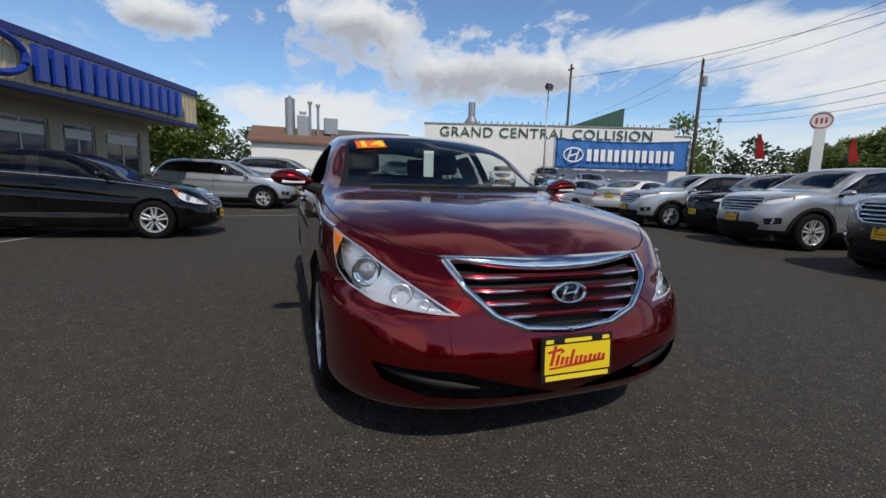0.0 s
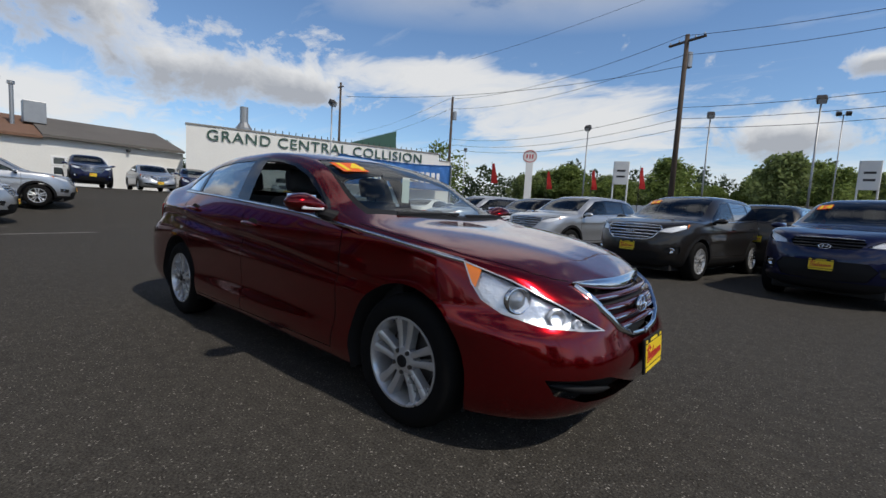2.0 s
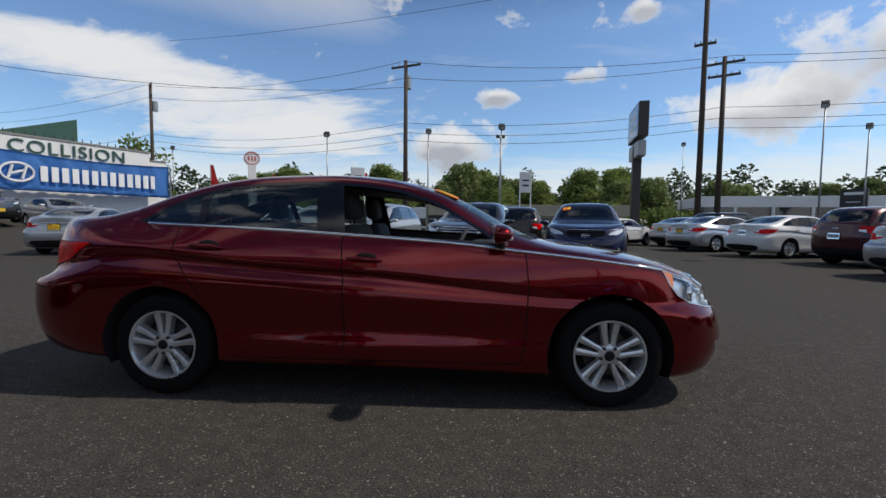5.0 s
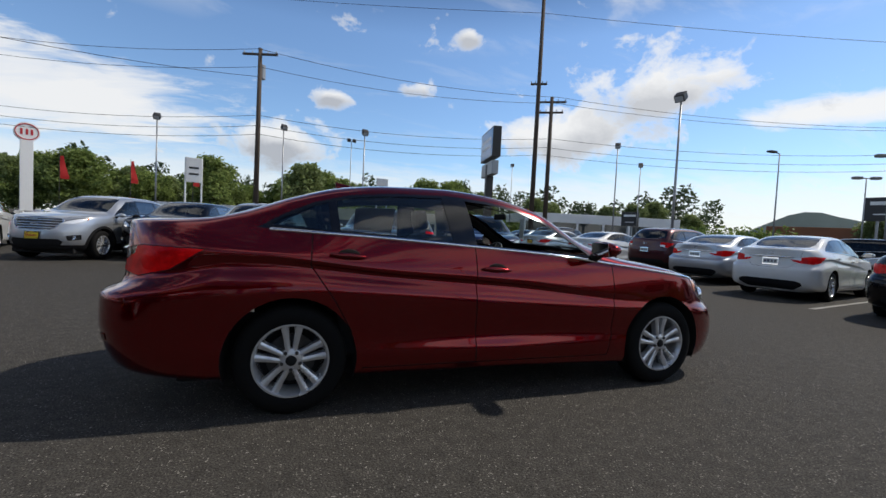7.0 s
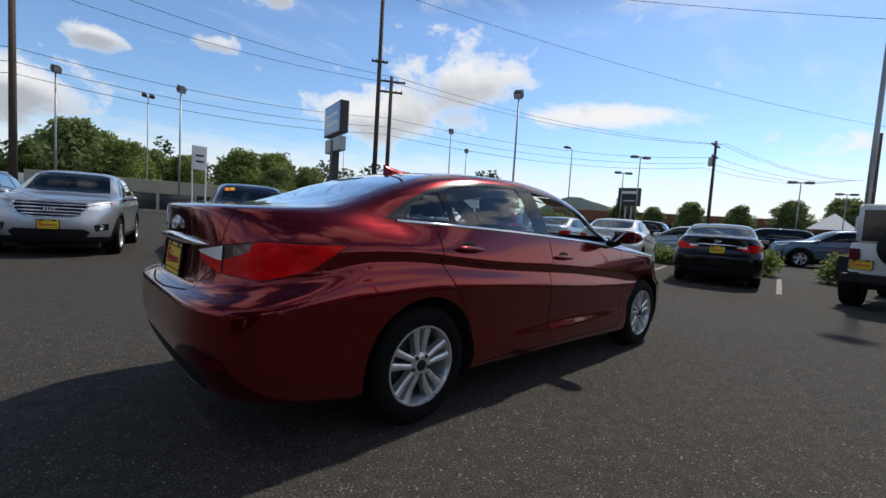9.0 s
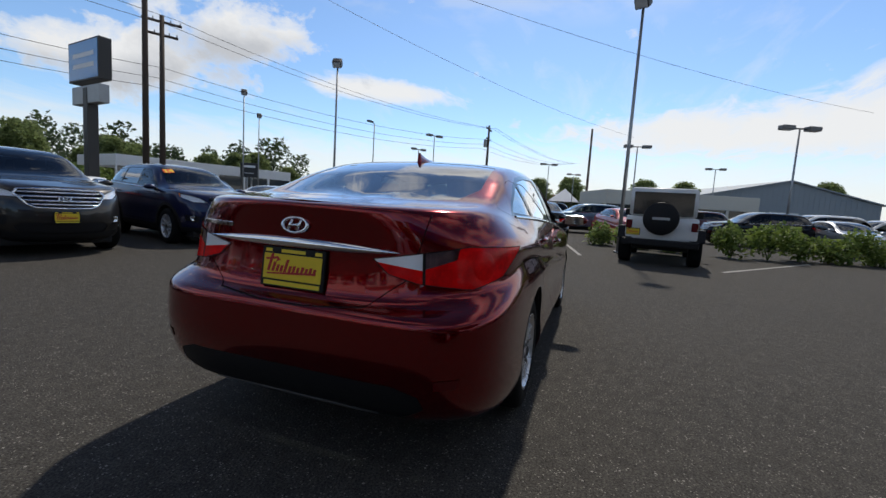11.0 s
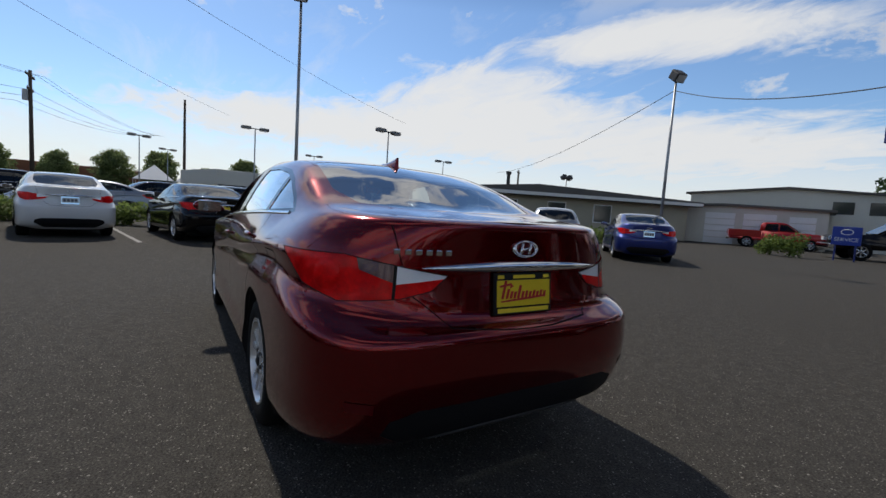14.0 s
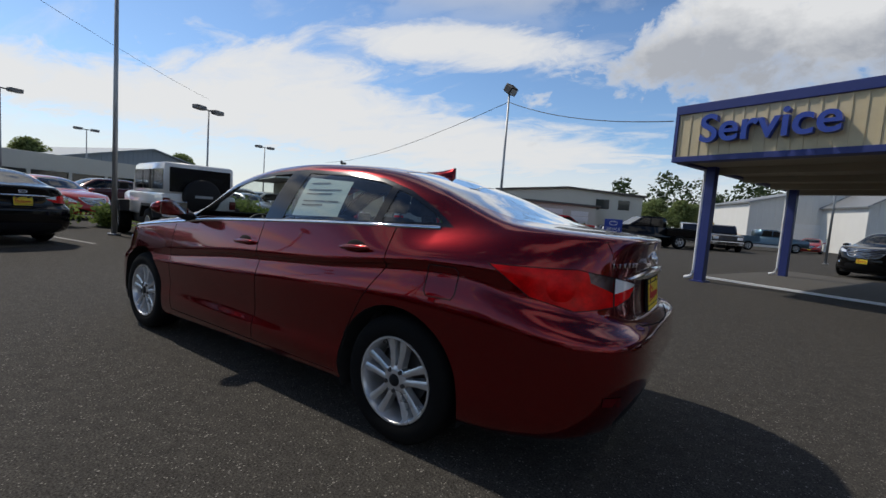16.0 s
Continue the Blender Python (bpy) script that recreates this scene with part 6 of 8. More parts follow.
        bmesh.ops.create_uvsphere(bm, u_segments=20, v_segments=12, radius=1, matrix=Matrix.Translation((mx, side * my, mz)) @ Matrix.Rotation(radians(-14 * side), 4, "Z") @ Matrix.Diagonal((0.088, 0.130, 0.056, 1)))
        for v in bm.verts:
            lx = mx - 0.025
            inward = max(0.0, (my - abs(v.co.y)) / 0.122)
            v.co.z = mz + (v.co.z - mz) * (1 - 0.34 * inward) - 0.022 * inward
            v.co.x += 0.030 * inward
            if v.co.x < lx:
                v.co.x = lx
        mir = part("door_mirror", bm, body, car, "body-coloured door mirror", True)
        bm = bmesh.new()
        box(bm, (-0.004, -0.095, -0.045), (0.004, 0.085, 0.048), 0.003, Matrix.Translation((mx - 0.031, side * my, mz)) @ Matrix.Rotation(radians(-9), 4, "Y") @ Matrix.Diagonal((1, side, 1, 1)))
        part("mirror_glass", bm, M_CHROME, mir, "silvered mirror glass")
        bm = bmesh.new()
        rod(bm, (mx + 0.02, side * (my - 0.07), mz - 0.045), (mx + 0.05, side * (my - 0.21), mz - 0.085), 0.028, 0.045, 10)
        part("mirror_foot", bm, M_TRIM, mir)
        if detail:
            bm = bmesh.new()
            box(bm, (mx + 0.045, side * my - 0.062, mz - 0.036), (mx + 0.083, side * my + 0.072, mz - 0.016), 0.008)
            part("indicator_strip", bm, M_LENS_CLEAR, mir)
        # door handles
        for (hx_, hz_), (key, d) in zip(sp["handles"], doors):
            p, nn = sh.spot(side_view, hx_, hz_, (0, 1, 0))
            p.y *= side
            bm = bmesh.new()
            bmesh.ops.create_uvsphere(bm, u_segments=20, v_segments=10, radius=1, matrix=Matrix.Translation((p.x, p.y + side * 0.020, p.z)) @ Matrix.Rotation(radians(3), 4, "Y") @ Matrix.Diagonal((0.112, 0.017, 0.017, 1)))
            hd = part("handle", bm, body, d, "", True)
            if detail:
                # near-black ellipsoid stands in for shade in the pocket behind the handle
                bm = bmesh.new()
                bmesh.ops.create_uvsphere(bm, u_segments=14, v_segments=8, radius=1, matrix=Matrix.Translation((p.x + 0.01, p.y - side * 0.006, p.z + 0.004)) @ Matrix.Diagonal((0.070, 0.009, 0.036, 1)))
                part("handle_cup", bm, M_GAP, hd)
        # bright moulding along the belt
        if sp.get("chrome"):
            x0, x1, w = sp["chrome"]
            line = sh.keys[sp["belt_line"]]
            pts, ns = [], []
            for k in range(len(line)):
                if x1 <= line[k][0] <= x0:
                    p = Vector((line[k][0], line[k][1] * side, line[k][2]))
                    pts.append(p), ns.append(Vector((0, side * 0.9, 0.42)).normalized())
            if len(pts) > 3:
                ribbon("belt_moulding", pts, ns, w, 0.006, M_CHROME, car, "thin chrome belt moulding")
    patch("windscreen", screens[0], M_GLASS if detail else M_GLASS_LOT, car, (1, -1), -0.002, "clear windscreen")
    patch("rear_window", screens[1], M_GLASS_BACK if detail else glass_rear, car, (1, -1), -0.002, "rear window")
    patch("bonnet", tops[0], body, car, (1, -1), 0.0)
    if tops[1]:
        patch("boot_lid", tops[1], body, car, (1, -1), 0.0)
    # floor pan
    bm = bmesh.new()
    x0, x1 = sp["pan"]
    box(bm, (x0, -0.68, 0.17), (x1, 0.68, 0.30), 0.03)
    box(bm, (hub[1] - 0.5, -0.5, 0.3), (hub[0] + 0.5, 0.5, 0.36))
    part("floor_pan", bm, M_UNDER, car)
    # inside
    zi = sp.get("seat_z", 0.0)
    cloth = sp.get("cloth", M_SEATGREY)
    for y in (-0.37, 0.37):
        seat(car, sp["seat_x"], y, 0.50, cloth, False, zi)
    seat(car, sp["seat_x"] - 0.88, 0, 1.25, cloth, True, zi)
    bm = bmesh.new()
    dx, dz = sp["dash"]
    box(bm, (dx - 0.28, -0.68, dz - 0.30), (dx + 0.24, 0.68, dz - 0.02), 0.06)
    part("dashboard", bm, M_DASH, car, "", True)
    bm = bmesh.new()
    for i in range(24):
        a, b = i * math.pi / 12, (i + 1) * math.pi / 12
        mm = Matrix.Translation((dx - 0.42, 0.37, dz - 0.10)) @ Matrix.Rotation(radians(-62), 4, "Y")
        rod(bm, mm @ Vector((0.18 * math.cos(a), 0.18 * math.sin(a), 0)), mm @ Vector((0.18 * math.cos(b), 0.18 * math.sin(b), 0)), 0.014, seg=6, caps=False)
    rod(bm, mm @ Vector((0, 0, 0.03)), mm @ Vector((0, 0, -0.2)), 0.05, 0.03, 8)
    rod(bm, mm @ Vector((-0.17, 0, 0)), mm @ Vector((0.17, 0, 0)), 0.018, seg=6)
    part("steering_wheel", bm, M_DASH, car, "", True)
    for side in (1, -1):
        bm = bmesh.new()
        for x, z0, z1 in ((sp["seat_x"] - 1.25, 0.3, upper - 0.06), (sp["seat_x"] - 0.02, 0.3, upper - 0.08)):
            box(bm, (x, side * 0.70 - 0.03, z0), (x + 1.15, side * 0.70 + 0.03, z1), 0.02)
        part("door_card", bm, sp.get("cloth", M_SEATGREY), car)
    # plates and emblems
    for key, px, pz, tilt, ex, ez in (("front", *sp["front_marks"]), ("rear", *sp["rear_marks"])):
        turn = 0 if key == "front" else 180
        out = 1 if key == "front" else -1
        ex = sh.spot(front_view, 0.03, ez, (out, 0, 0))[0].x + out * (0.006 if not detail or key == "rear" else 0.010)
        want = plate_front if key == "front" else plate_rear
        if want:
            dealer_plate(car, pose(px, 0, pz, 0, tilt, turn), want == "white")
        emblem(car, pose(ex, 0, ez, 0, tilt * 2.0 if key == "front" else -sp.get("emblem_tilt", 12), turn), 0.068 if key == "rear" else 0.078, 0.036 if key == "rear" else 0.042)
    if sp.get("slats"):
        for z in sp["slats"]:
            w = sp["slat_w"](z)
            bm = bmesh.new()
            prev = None
            for k in range(25):
                y = -w + 2 * w * k / 24
                p, nn = sh.spot(front_view, abs(y), z, (1, 0, 0))
                dd = 0.012 * min(1, (w - abs(y)) / 0.08 + 0.3)
                cur = [bm.verts.new((p.x - 0.045, y, z + 0.004)), bm.verts.new((p.x - 0.010, y, z + dd)), bm.verts.new((p.x - 0.004, y, z - dd * 0.2)), bm.verts.new((p.x - 0.012, y, z - dd * 1.3)), bm.verts.new((p.x - 0.045, y, z - 0.012))]
                if prev:
                    for q in range(4):
                        bm.faces.new((prev[q], prev[q + 1], cur[q + 1], cur[q]))
                prev = cur
            bmesh.ops.recalc_face_normals(bm, faces=bm.faces)
            part("grille_slat", bm, sp.get("slat_mat", M_CHROME), car, "", True)
            if detail:
                for s in (-1, 1):
                    pts, ns = [], []
                    for k in range(9):
                        y = w * (0.45 + 0.52 * k / 8)
                        p, nn = sh.spot(front_view, y, z, (1, 0, 0))
                        pts.append(Vector((p.x - 0.006, y * s, z - 0.003))), ns.append(Vector((0.93, 0, 0.37)))
                    ribbon("slat_tip", pts, ns, 0.013, 0.004, M_CHROME, car, "bright slat tip", True)
    if detail:
        bm = bmesh.new()
        ez = sp["front_marks"][4]
        ex = sh.spot(front_view, 0.03, ez, (1, 0, 0))[0].x + 0.008
        bmesh.ops.create_uvsphere(bm, u_segments=24, v_segments=10, radius=1, matrix=Matrix.Translation((ex - 0.012, 0, ez)) @ Matrix.Diagonal((0.014, 0.070, 0.037, 1)))
        part("emblem_disc", bm, M_GLOSSBLACK, car, "dark disc behind the emblem", True)
    # bright surround and bar of the grille
    if sp.get("surround"):
        pts, ns = [], []
        edge = sp["surround"]
        f = [(-a, b) for a, b in edge] + [(a, b) for a, b in edge[::-1]]
        fine = []
        for (a, b), (c, d) in zip(f, f[1:]):
            fine += [(a + (c - a) * k / 6, b + (d - b) * k / 6) for k in range(6)]
        for a, b in fine + [f[-1]]:
            p, nn = sh.spot(front_view, abs(a), b, (1, 0, 0))
            pts.append(Vector((p.x, math.copysign(p.y, a), p.z))), ns.append(Vector((nn.x, math.copysign(nn.y, a), nn.z)))
        ribbon("grille_surround", pts, ns, 0.027, 0.011, M_CHROME, car, "chrome grille surround")
    for key, near, z0, half, lift, w in sp.get("bars", ()):
        pts, ns = [], []
        for k in range(33):
            a = -half + 2 * half * k / 32
            p, nn = sh.spot(front_view, abs(a), z0 + lift * (a / half) ** 2, (near, 0, 0))
            pts.append(Vector((p.x + near * 0.010, math.copysign(p.y, a), p.z))), ns.append((Vector((nn.x, math.copysign(nn.y, a), nn.z)) + Vector((near * 0.7, 0, 0.1))).normalized())
        ribbon(key, pts, ns, w, 0.013, M_CHROME, car, "broad chrome bar with pointed ends", True)
    if sticker:
        p, nn = sh.spot(top_view, sp["sticker"][0], sp["sticker"][1], (0, 0, 1))
        px, pn = sh.spot(top_view, sp["sticker"][0] + 0.06, sp["sticker"][1], (0, 0, 1))
        up = (p - px).normalized()
        up.y = 0
        c = Vector((p.x, -p.y, p.z))
        nn = Vector((nn.x, -nn.y, nn.z))
        right = up.cross(nn).normalized()
        mm = Matrix.Translation(c - nn * 0.0) @ Matrix((right, nn.cross(right) * 1.0, nn)).transposed().to_4x4()
        bm = bmesh.new()
        box(bm, (-0.105, -0.085, 0.003), (0.105, 0.085, 0.006))
        st = part("year_sticker", bm, M_STICKER, car, "orange windscreen year sticker")
        st.matrix_basis = mm
        lettering("year_number", "14", 0.19, 0.001, M_STICKER_Y, st, pose(0, -0.066, 0.008), 1.1, "yellow digits", "CENTER", 0.008)
    return car, sh


def recolour(car, old, fresh):
    for o in (car, *car.children_recursive):
        if o.type == "MESH":
            for s in o.material_slots:
                if s.material == old:
                    s.link = "OBJECT"
                    s.material = fresh
    return car


# long lines of the body: front end, rear end, half widths by x, heights by x
def sedan_spec(res):
    under = (2.05, -2.25, [(2.2, 0.66), (0, 0.72), (-2.3, 0.66)], [(2, 0.165), (-2.2, 0.20)])
    lines = [
        under,
        (2.20, -2.41, [(2.2, 0.84), (1.2, 0.872), (-1.4, 0.875), (-2.4, 0.852)], [(2.2, 0.20), (1.7, 0.195), (0, 0.225), (-1.7, 0.24), (-2.4, 0.315)]),
        (2.270, -2.465, [(2.2, 0.88), (1.2, 0.906), (0, 0.906), (-1.4, 0.906), (-2.4, 0.885)], [(2.2, 0.30), (1.2, 0.34), (-1.4, 0.355), (-2.4, 0.44)]),
        (2.297, -2.488, [(2.2, 0.89), (1.2, 0.896), (0, 0.883), (-1.4, 0.901), (-2.4, 0.888)], [(2.2, 0.42), (1.2, 0.46), (-1.4, 0.475), (-2.4, 0.565)]),
        (2.258, -2.482, [(2.2, 0.89), (1.2, 0.907), (0, 0.900), (-1.4, 0.912), (-2.4, 0.880)], [(2.2, 0.55), (1.2, 0.60), (0, 0.66), (-1.4, 0.74), (-2.4, 0.695)]),
        (2.236, -2.405, [(2.2, 0.885), (1.2, 0.893), (0, 0.870), (-1.2, 0.872), (-1.9, 0.860), (-2.4, 0.838)], [(2.2, 0.645), (1.2, 0.675), (0, 0.785), (-0.8, 0.835), (-1.7, 0.905), (-2.05, 0.835), (-2.4, 0.755)], 2.6, 3.8),
        (2.21, -2.385, [(2.2, 0.885), (1.2, 0.890), (0, 0.901), (-1.2, 0.899), (-1.9, 0.866), (-2.4, 0.822)], [(2.2, 0.70), (1.2, 0.72), (0, 0.825), (-0.8, 0.875), (-1.7, 0.96), (-2.4, 0.95)], 2.55, 3.6),
        (2.155, -2.400, [(2.2, 0.890), (1.25, 0.862), (0.7, 0.850), (-0.3, 0.845), (-1.2, 0.815), (-1.63, 0.765), (-2.4, 0.745)],
         [(2.13, 0.742), (1.9, 0.815), (1.64, 0.868), (1.26, 0.918), (0.83, 0.963), (0.49, 1.0), (-0.26, 1.048), (-0.96, 1.084), (-1.63, 1.108), (-2.0, 1.122), (-2.4, 1.112)], 2.25, 3.2),
        (2.125, -2.36, [(2.1, 0.56), (1.7, 0.66), (1.15, 0.73), (0.9, 0.725), (0.74, 0.70), (0.32, 0.645), (-0.06, 0.61), (-0.8, 0.60), (-1.13, 0.605), (-1.5, 0.65), (-1.9, 0.66), (-2.4, 0.64)],
         [(2.125, 0.757), (1.9, 0.862), (1.7, 0.905), (1.35, 0.955), (1.1, 0.985), (0.9, 1.03), (0.74, 1.085), (0.32, 1.315), (-0.06, 1.405), (-0.4, 1.43), (-0.8, 1.42), (-1.13, 1.382), (-1.44, 1.292), (-1.7, 1.20), (-1.92, 1.152), (-2.4, 1.128)], 2.0, 3.0),
        (2.125, -2.365, [(2.1, 0.30), (1.1, 0.38), (0.5, 0.36), (-0.4, 0.33), (-1.5, 0.35), (-2.4, 0.34)],
         [(2.125, 0.764), (1.9, 0.874), (1.7, 0.924), (1.4, 0.972), (1.15, 1.0), (0.95, 1.055), (0.44, 1.31), (0.14, 1.408), (-0.1, 1.447), (-0.4, 1.462), (-0.8, 1.450), (-1.1, 1.418), (-1.4, 1.338), (-1.7, 1.225), (-1.93, 1.156), (-2.4, 1.13)], 2.0, 3.0),
        (2.125, -2.365, [(2.1, 0.0001), (-2.4, 0.0001)],
         [(2.125, 0.766), (1.9, 0.872), (1.7, 0.92), (1.4, 0.966), (1.15, 0.998), (0.97, 1.062), (0.456, 1.325), (0.16, 1.42), (-0.1, 1.458), (-0.4, 1.472), (-0.8, 1.460), (-1.1, 1.428), (-1.4, 1.348), (-1.7, 1.232), (-1.94, 1.157), (-2.15, 1.146), (-2.4, 1.132)]),
    ]
    return dict(
        lines=lines, xa=1.42, xb=-1.55, pf=3.15, pr=4.8, res=res, hub=(1.405, -1.405), R=0.329, rim=0.214, arch=0.383, face=0.872, tyre_w=0.205, spokes=5, twin=True, belt_min=0.98, belt_line=7,
        dlo=[(0.76, 0.985), (0.64, 1.085), (0.34, 1.262), (0.12, 1.335), (-0.1, 1.372), (-0.4, 1.392), (-0.8, 1.380), (-1.08, 1.348), (-1.3, 1.285), (-1.48, 1.200), (-1.62, 1.112)],
        windows=(("front_window", [(-1.0, -0.16, 0.06)], 0), ("rear_window_side", [(1.0, 0.16, -0.235), (-1.0, -0.1, 1.03)], 0), ("quarter_window", [(1.0, 0.1, -1.085)], 1)),
        windshield=[(1.05, 0), (1.0, 0.35), (0.86, 0.66), (0.20, 0.575), (0.22, 0.0)], rear_top=True,
        rear_glass=[(-1.10, 0), (-1.12, 0.54), (-1.62, 0.585), (-1.83, 0.52), (-1.90, 0.3), (-1.93, 0)],
        headlight=[(-0.622, 0.858), (-0.655, 0.765), (-0.70, 0.70), (-0.78, 0.652), (-0.94, 0.612), (-1.135, 0.592), (-1.257, 0.584), (-1.05, 0.69), (-0.82, 0.792)],
        amber=[(-0.60, 0.87), (-0.60, 0.70), (-0.672, 0.745), (-0.715, 0.87)], projector=(-0.86, 0.706),
        taillight=[(0.714, 0.978), (1.06, 0.985), (1.25, 0.955), (1.425, 0.920), (1.372, 0.86), (1.27, 0.830), (1.05, 0.810), (0.87, 0.855)],
        reverse=[(1.254, 0.884), (1.43, 0.910), (1.45, 0.97), (1.254, 0.97)], tail_smoke=[(1.12, 0.932), (1.243, 0.890), (1.243, 0.99), (1.10, 1.0)], tail_lamp=(0.99, 0.905),
        grille=[(0, 0.752), (0.445, 0.756), (0.41, 0.675), (0.31, 0.58), (0.19, 0.533), (0, 0.518)],
        slats=(0.712, 0.667, 0.622, 0.577), slat_w=smooth_curve([(0.55, 0.27), (0.64, 0.375), (0.72, 0.42)]),
        intake=[(0, 0.372), (0.45, 0.392), (0.64, 0.452), (0.725, 0.462), (0.745, 0.41), (0.70, 0.335), (0.55, 0.285), (0.3, 0.264), (0, 0.258)],
        valance=[(0, 0.45), (0.50, 0.445), (0.60, 0.41), (0.62, 0.35), (0.45, 0.24), (0, 0.24)],
        gaps=((side_view, "side", 0.007, [(0.885, 0.965), (0.905, 0.75), (0.89, 0.42), (0.86, 0.27), (-0.985, 0.27)]),
              (side_view, "side", 0.007, [(-0.245, 1.045), (-0.23, 0.57), (-0.22, 0.27)]),
              (side_view, "side", 0.007, [(-1.305, 1.09), (-1.312, 0.90), (-1.17, 0.70), (-1.06, 0.50)]),
              (front_view, "rear", 0.0045, [(0.565, 1.10), (0.545, 0.99), (0.505, 0.845), (0.43, 0.79), (0.36, 0.73), (0.12, 0.712), (0.0, 0.710)]),
              (top_view, "top", 0.006, [(2.04, 0.475), (2.005, 0.55), (1.948, 0.622), (1.859, 0.692), (1.77, 0.750), (1.685, 0.797), (1.5, 0.826), (1.30, 0.834), (1.0, 0.826)])),
        doors=(("front_door", [(0.88, 0.272), (0.90, 0.955), (-0.242, 1.04), (-0.222, 0.272)]), ("rear_door", [(-0.225, 0.272), (-0.25, 1.045), (-1.30, 1.085), (-1.308, 0.90), (-1.06, 0.50), (-0.985, 0.272)])),
        handles=((-0.10, 0.90), (-1.10, 0.965)),
        hood=[(2.2, 0), (2.06, 0.45), (2.002, 0.55), (1.945, 0.619), (1.855, 0.690), (1.683, 0.794), (1.5, 0.823), (1.30, 0.831), (0.98, 0.823), (1.05, 0.0)], deck=[(-1.935, 0), (-1.90, 0.40), (-1.86, 0.58), (-2.42, 0.55), (-2.42, 0)],
        pan=(-2.05, 1.95), seat_x=0.12, dash=(0.86, 0.99), mirror=(0.705, 0.985, 1.068), chrome=(1.735, -1.62, 0.020), front_marks=(2.318, 0.425, -4, 2.256, 0.655), rear_marks=(-2.405, 0.843, -6, -2.388, 1.026),
        surround=[(0.455, 0.765), (0.41, 0.675), (0.31, 0.58), (0.19, 0.533), (0, 0.518)], bars=(("grille_bar", 1, 0.754, 0.48, 0.022, 0.066), ("boot_bar", -1, 0.952, 0.475, -0.004, 0.044)),
        sticker=(0.385, 0.44), slat_mat=M_RED, cloth=M_SEAT)


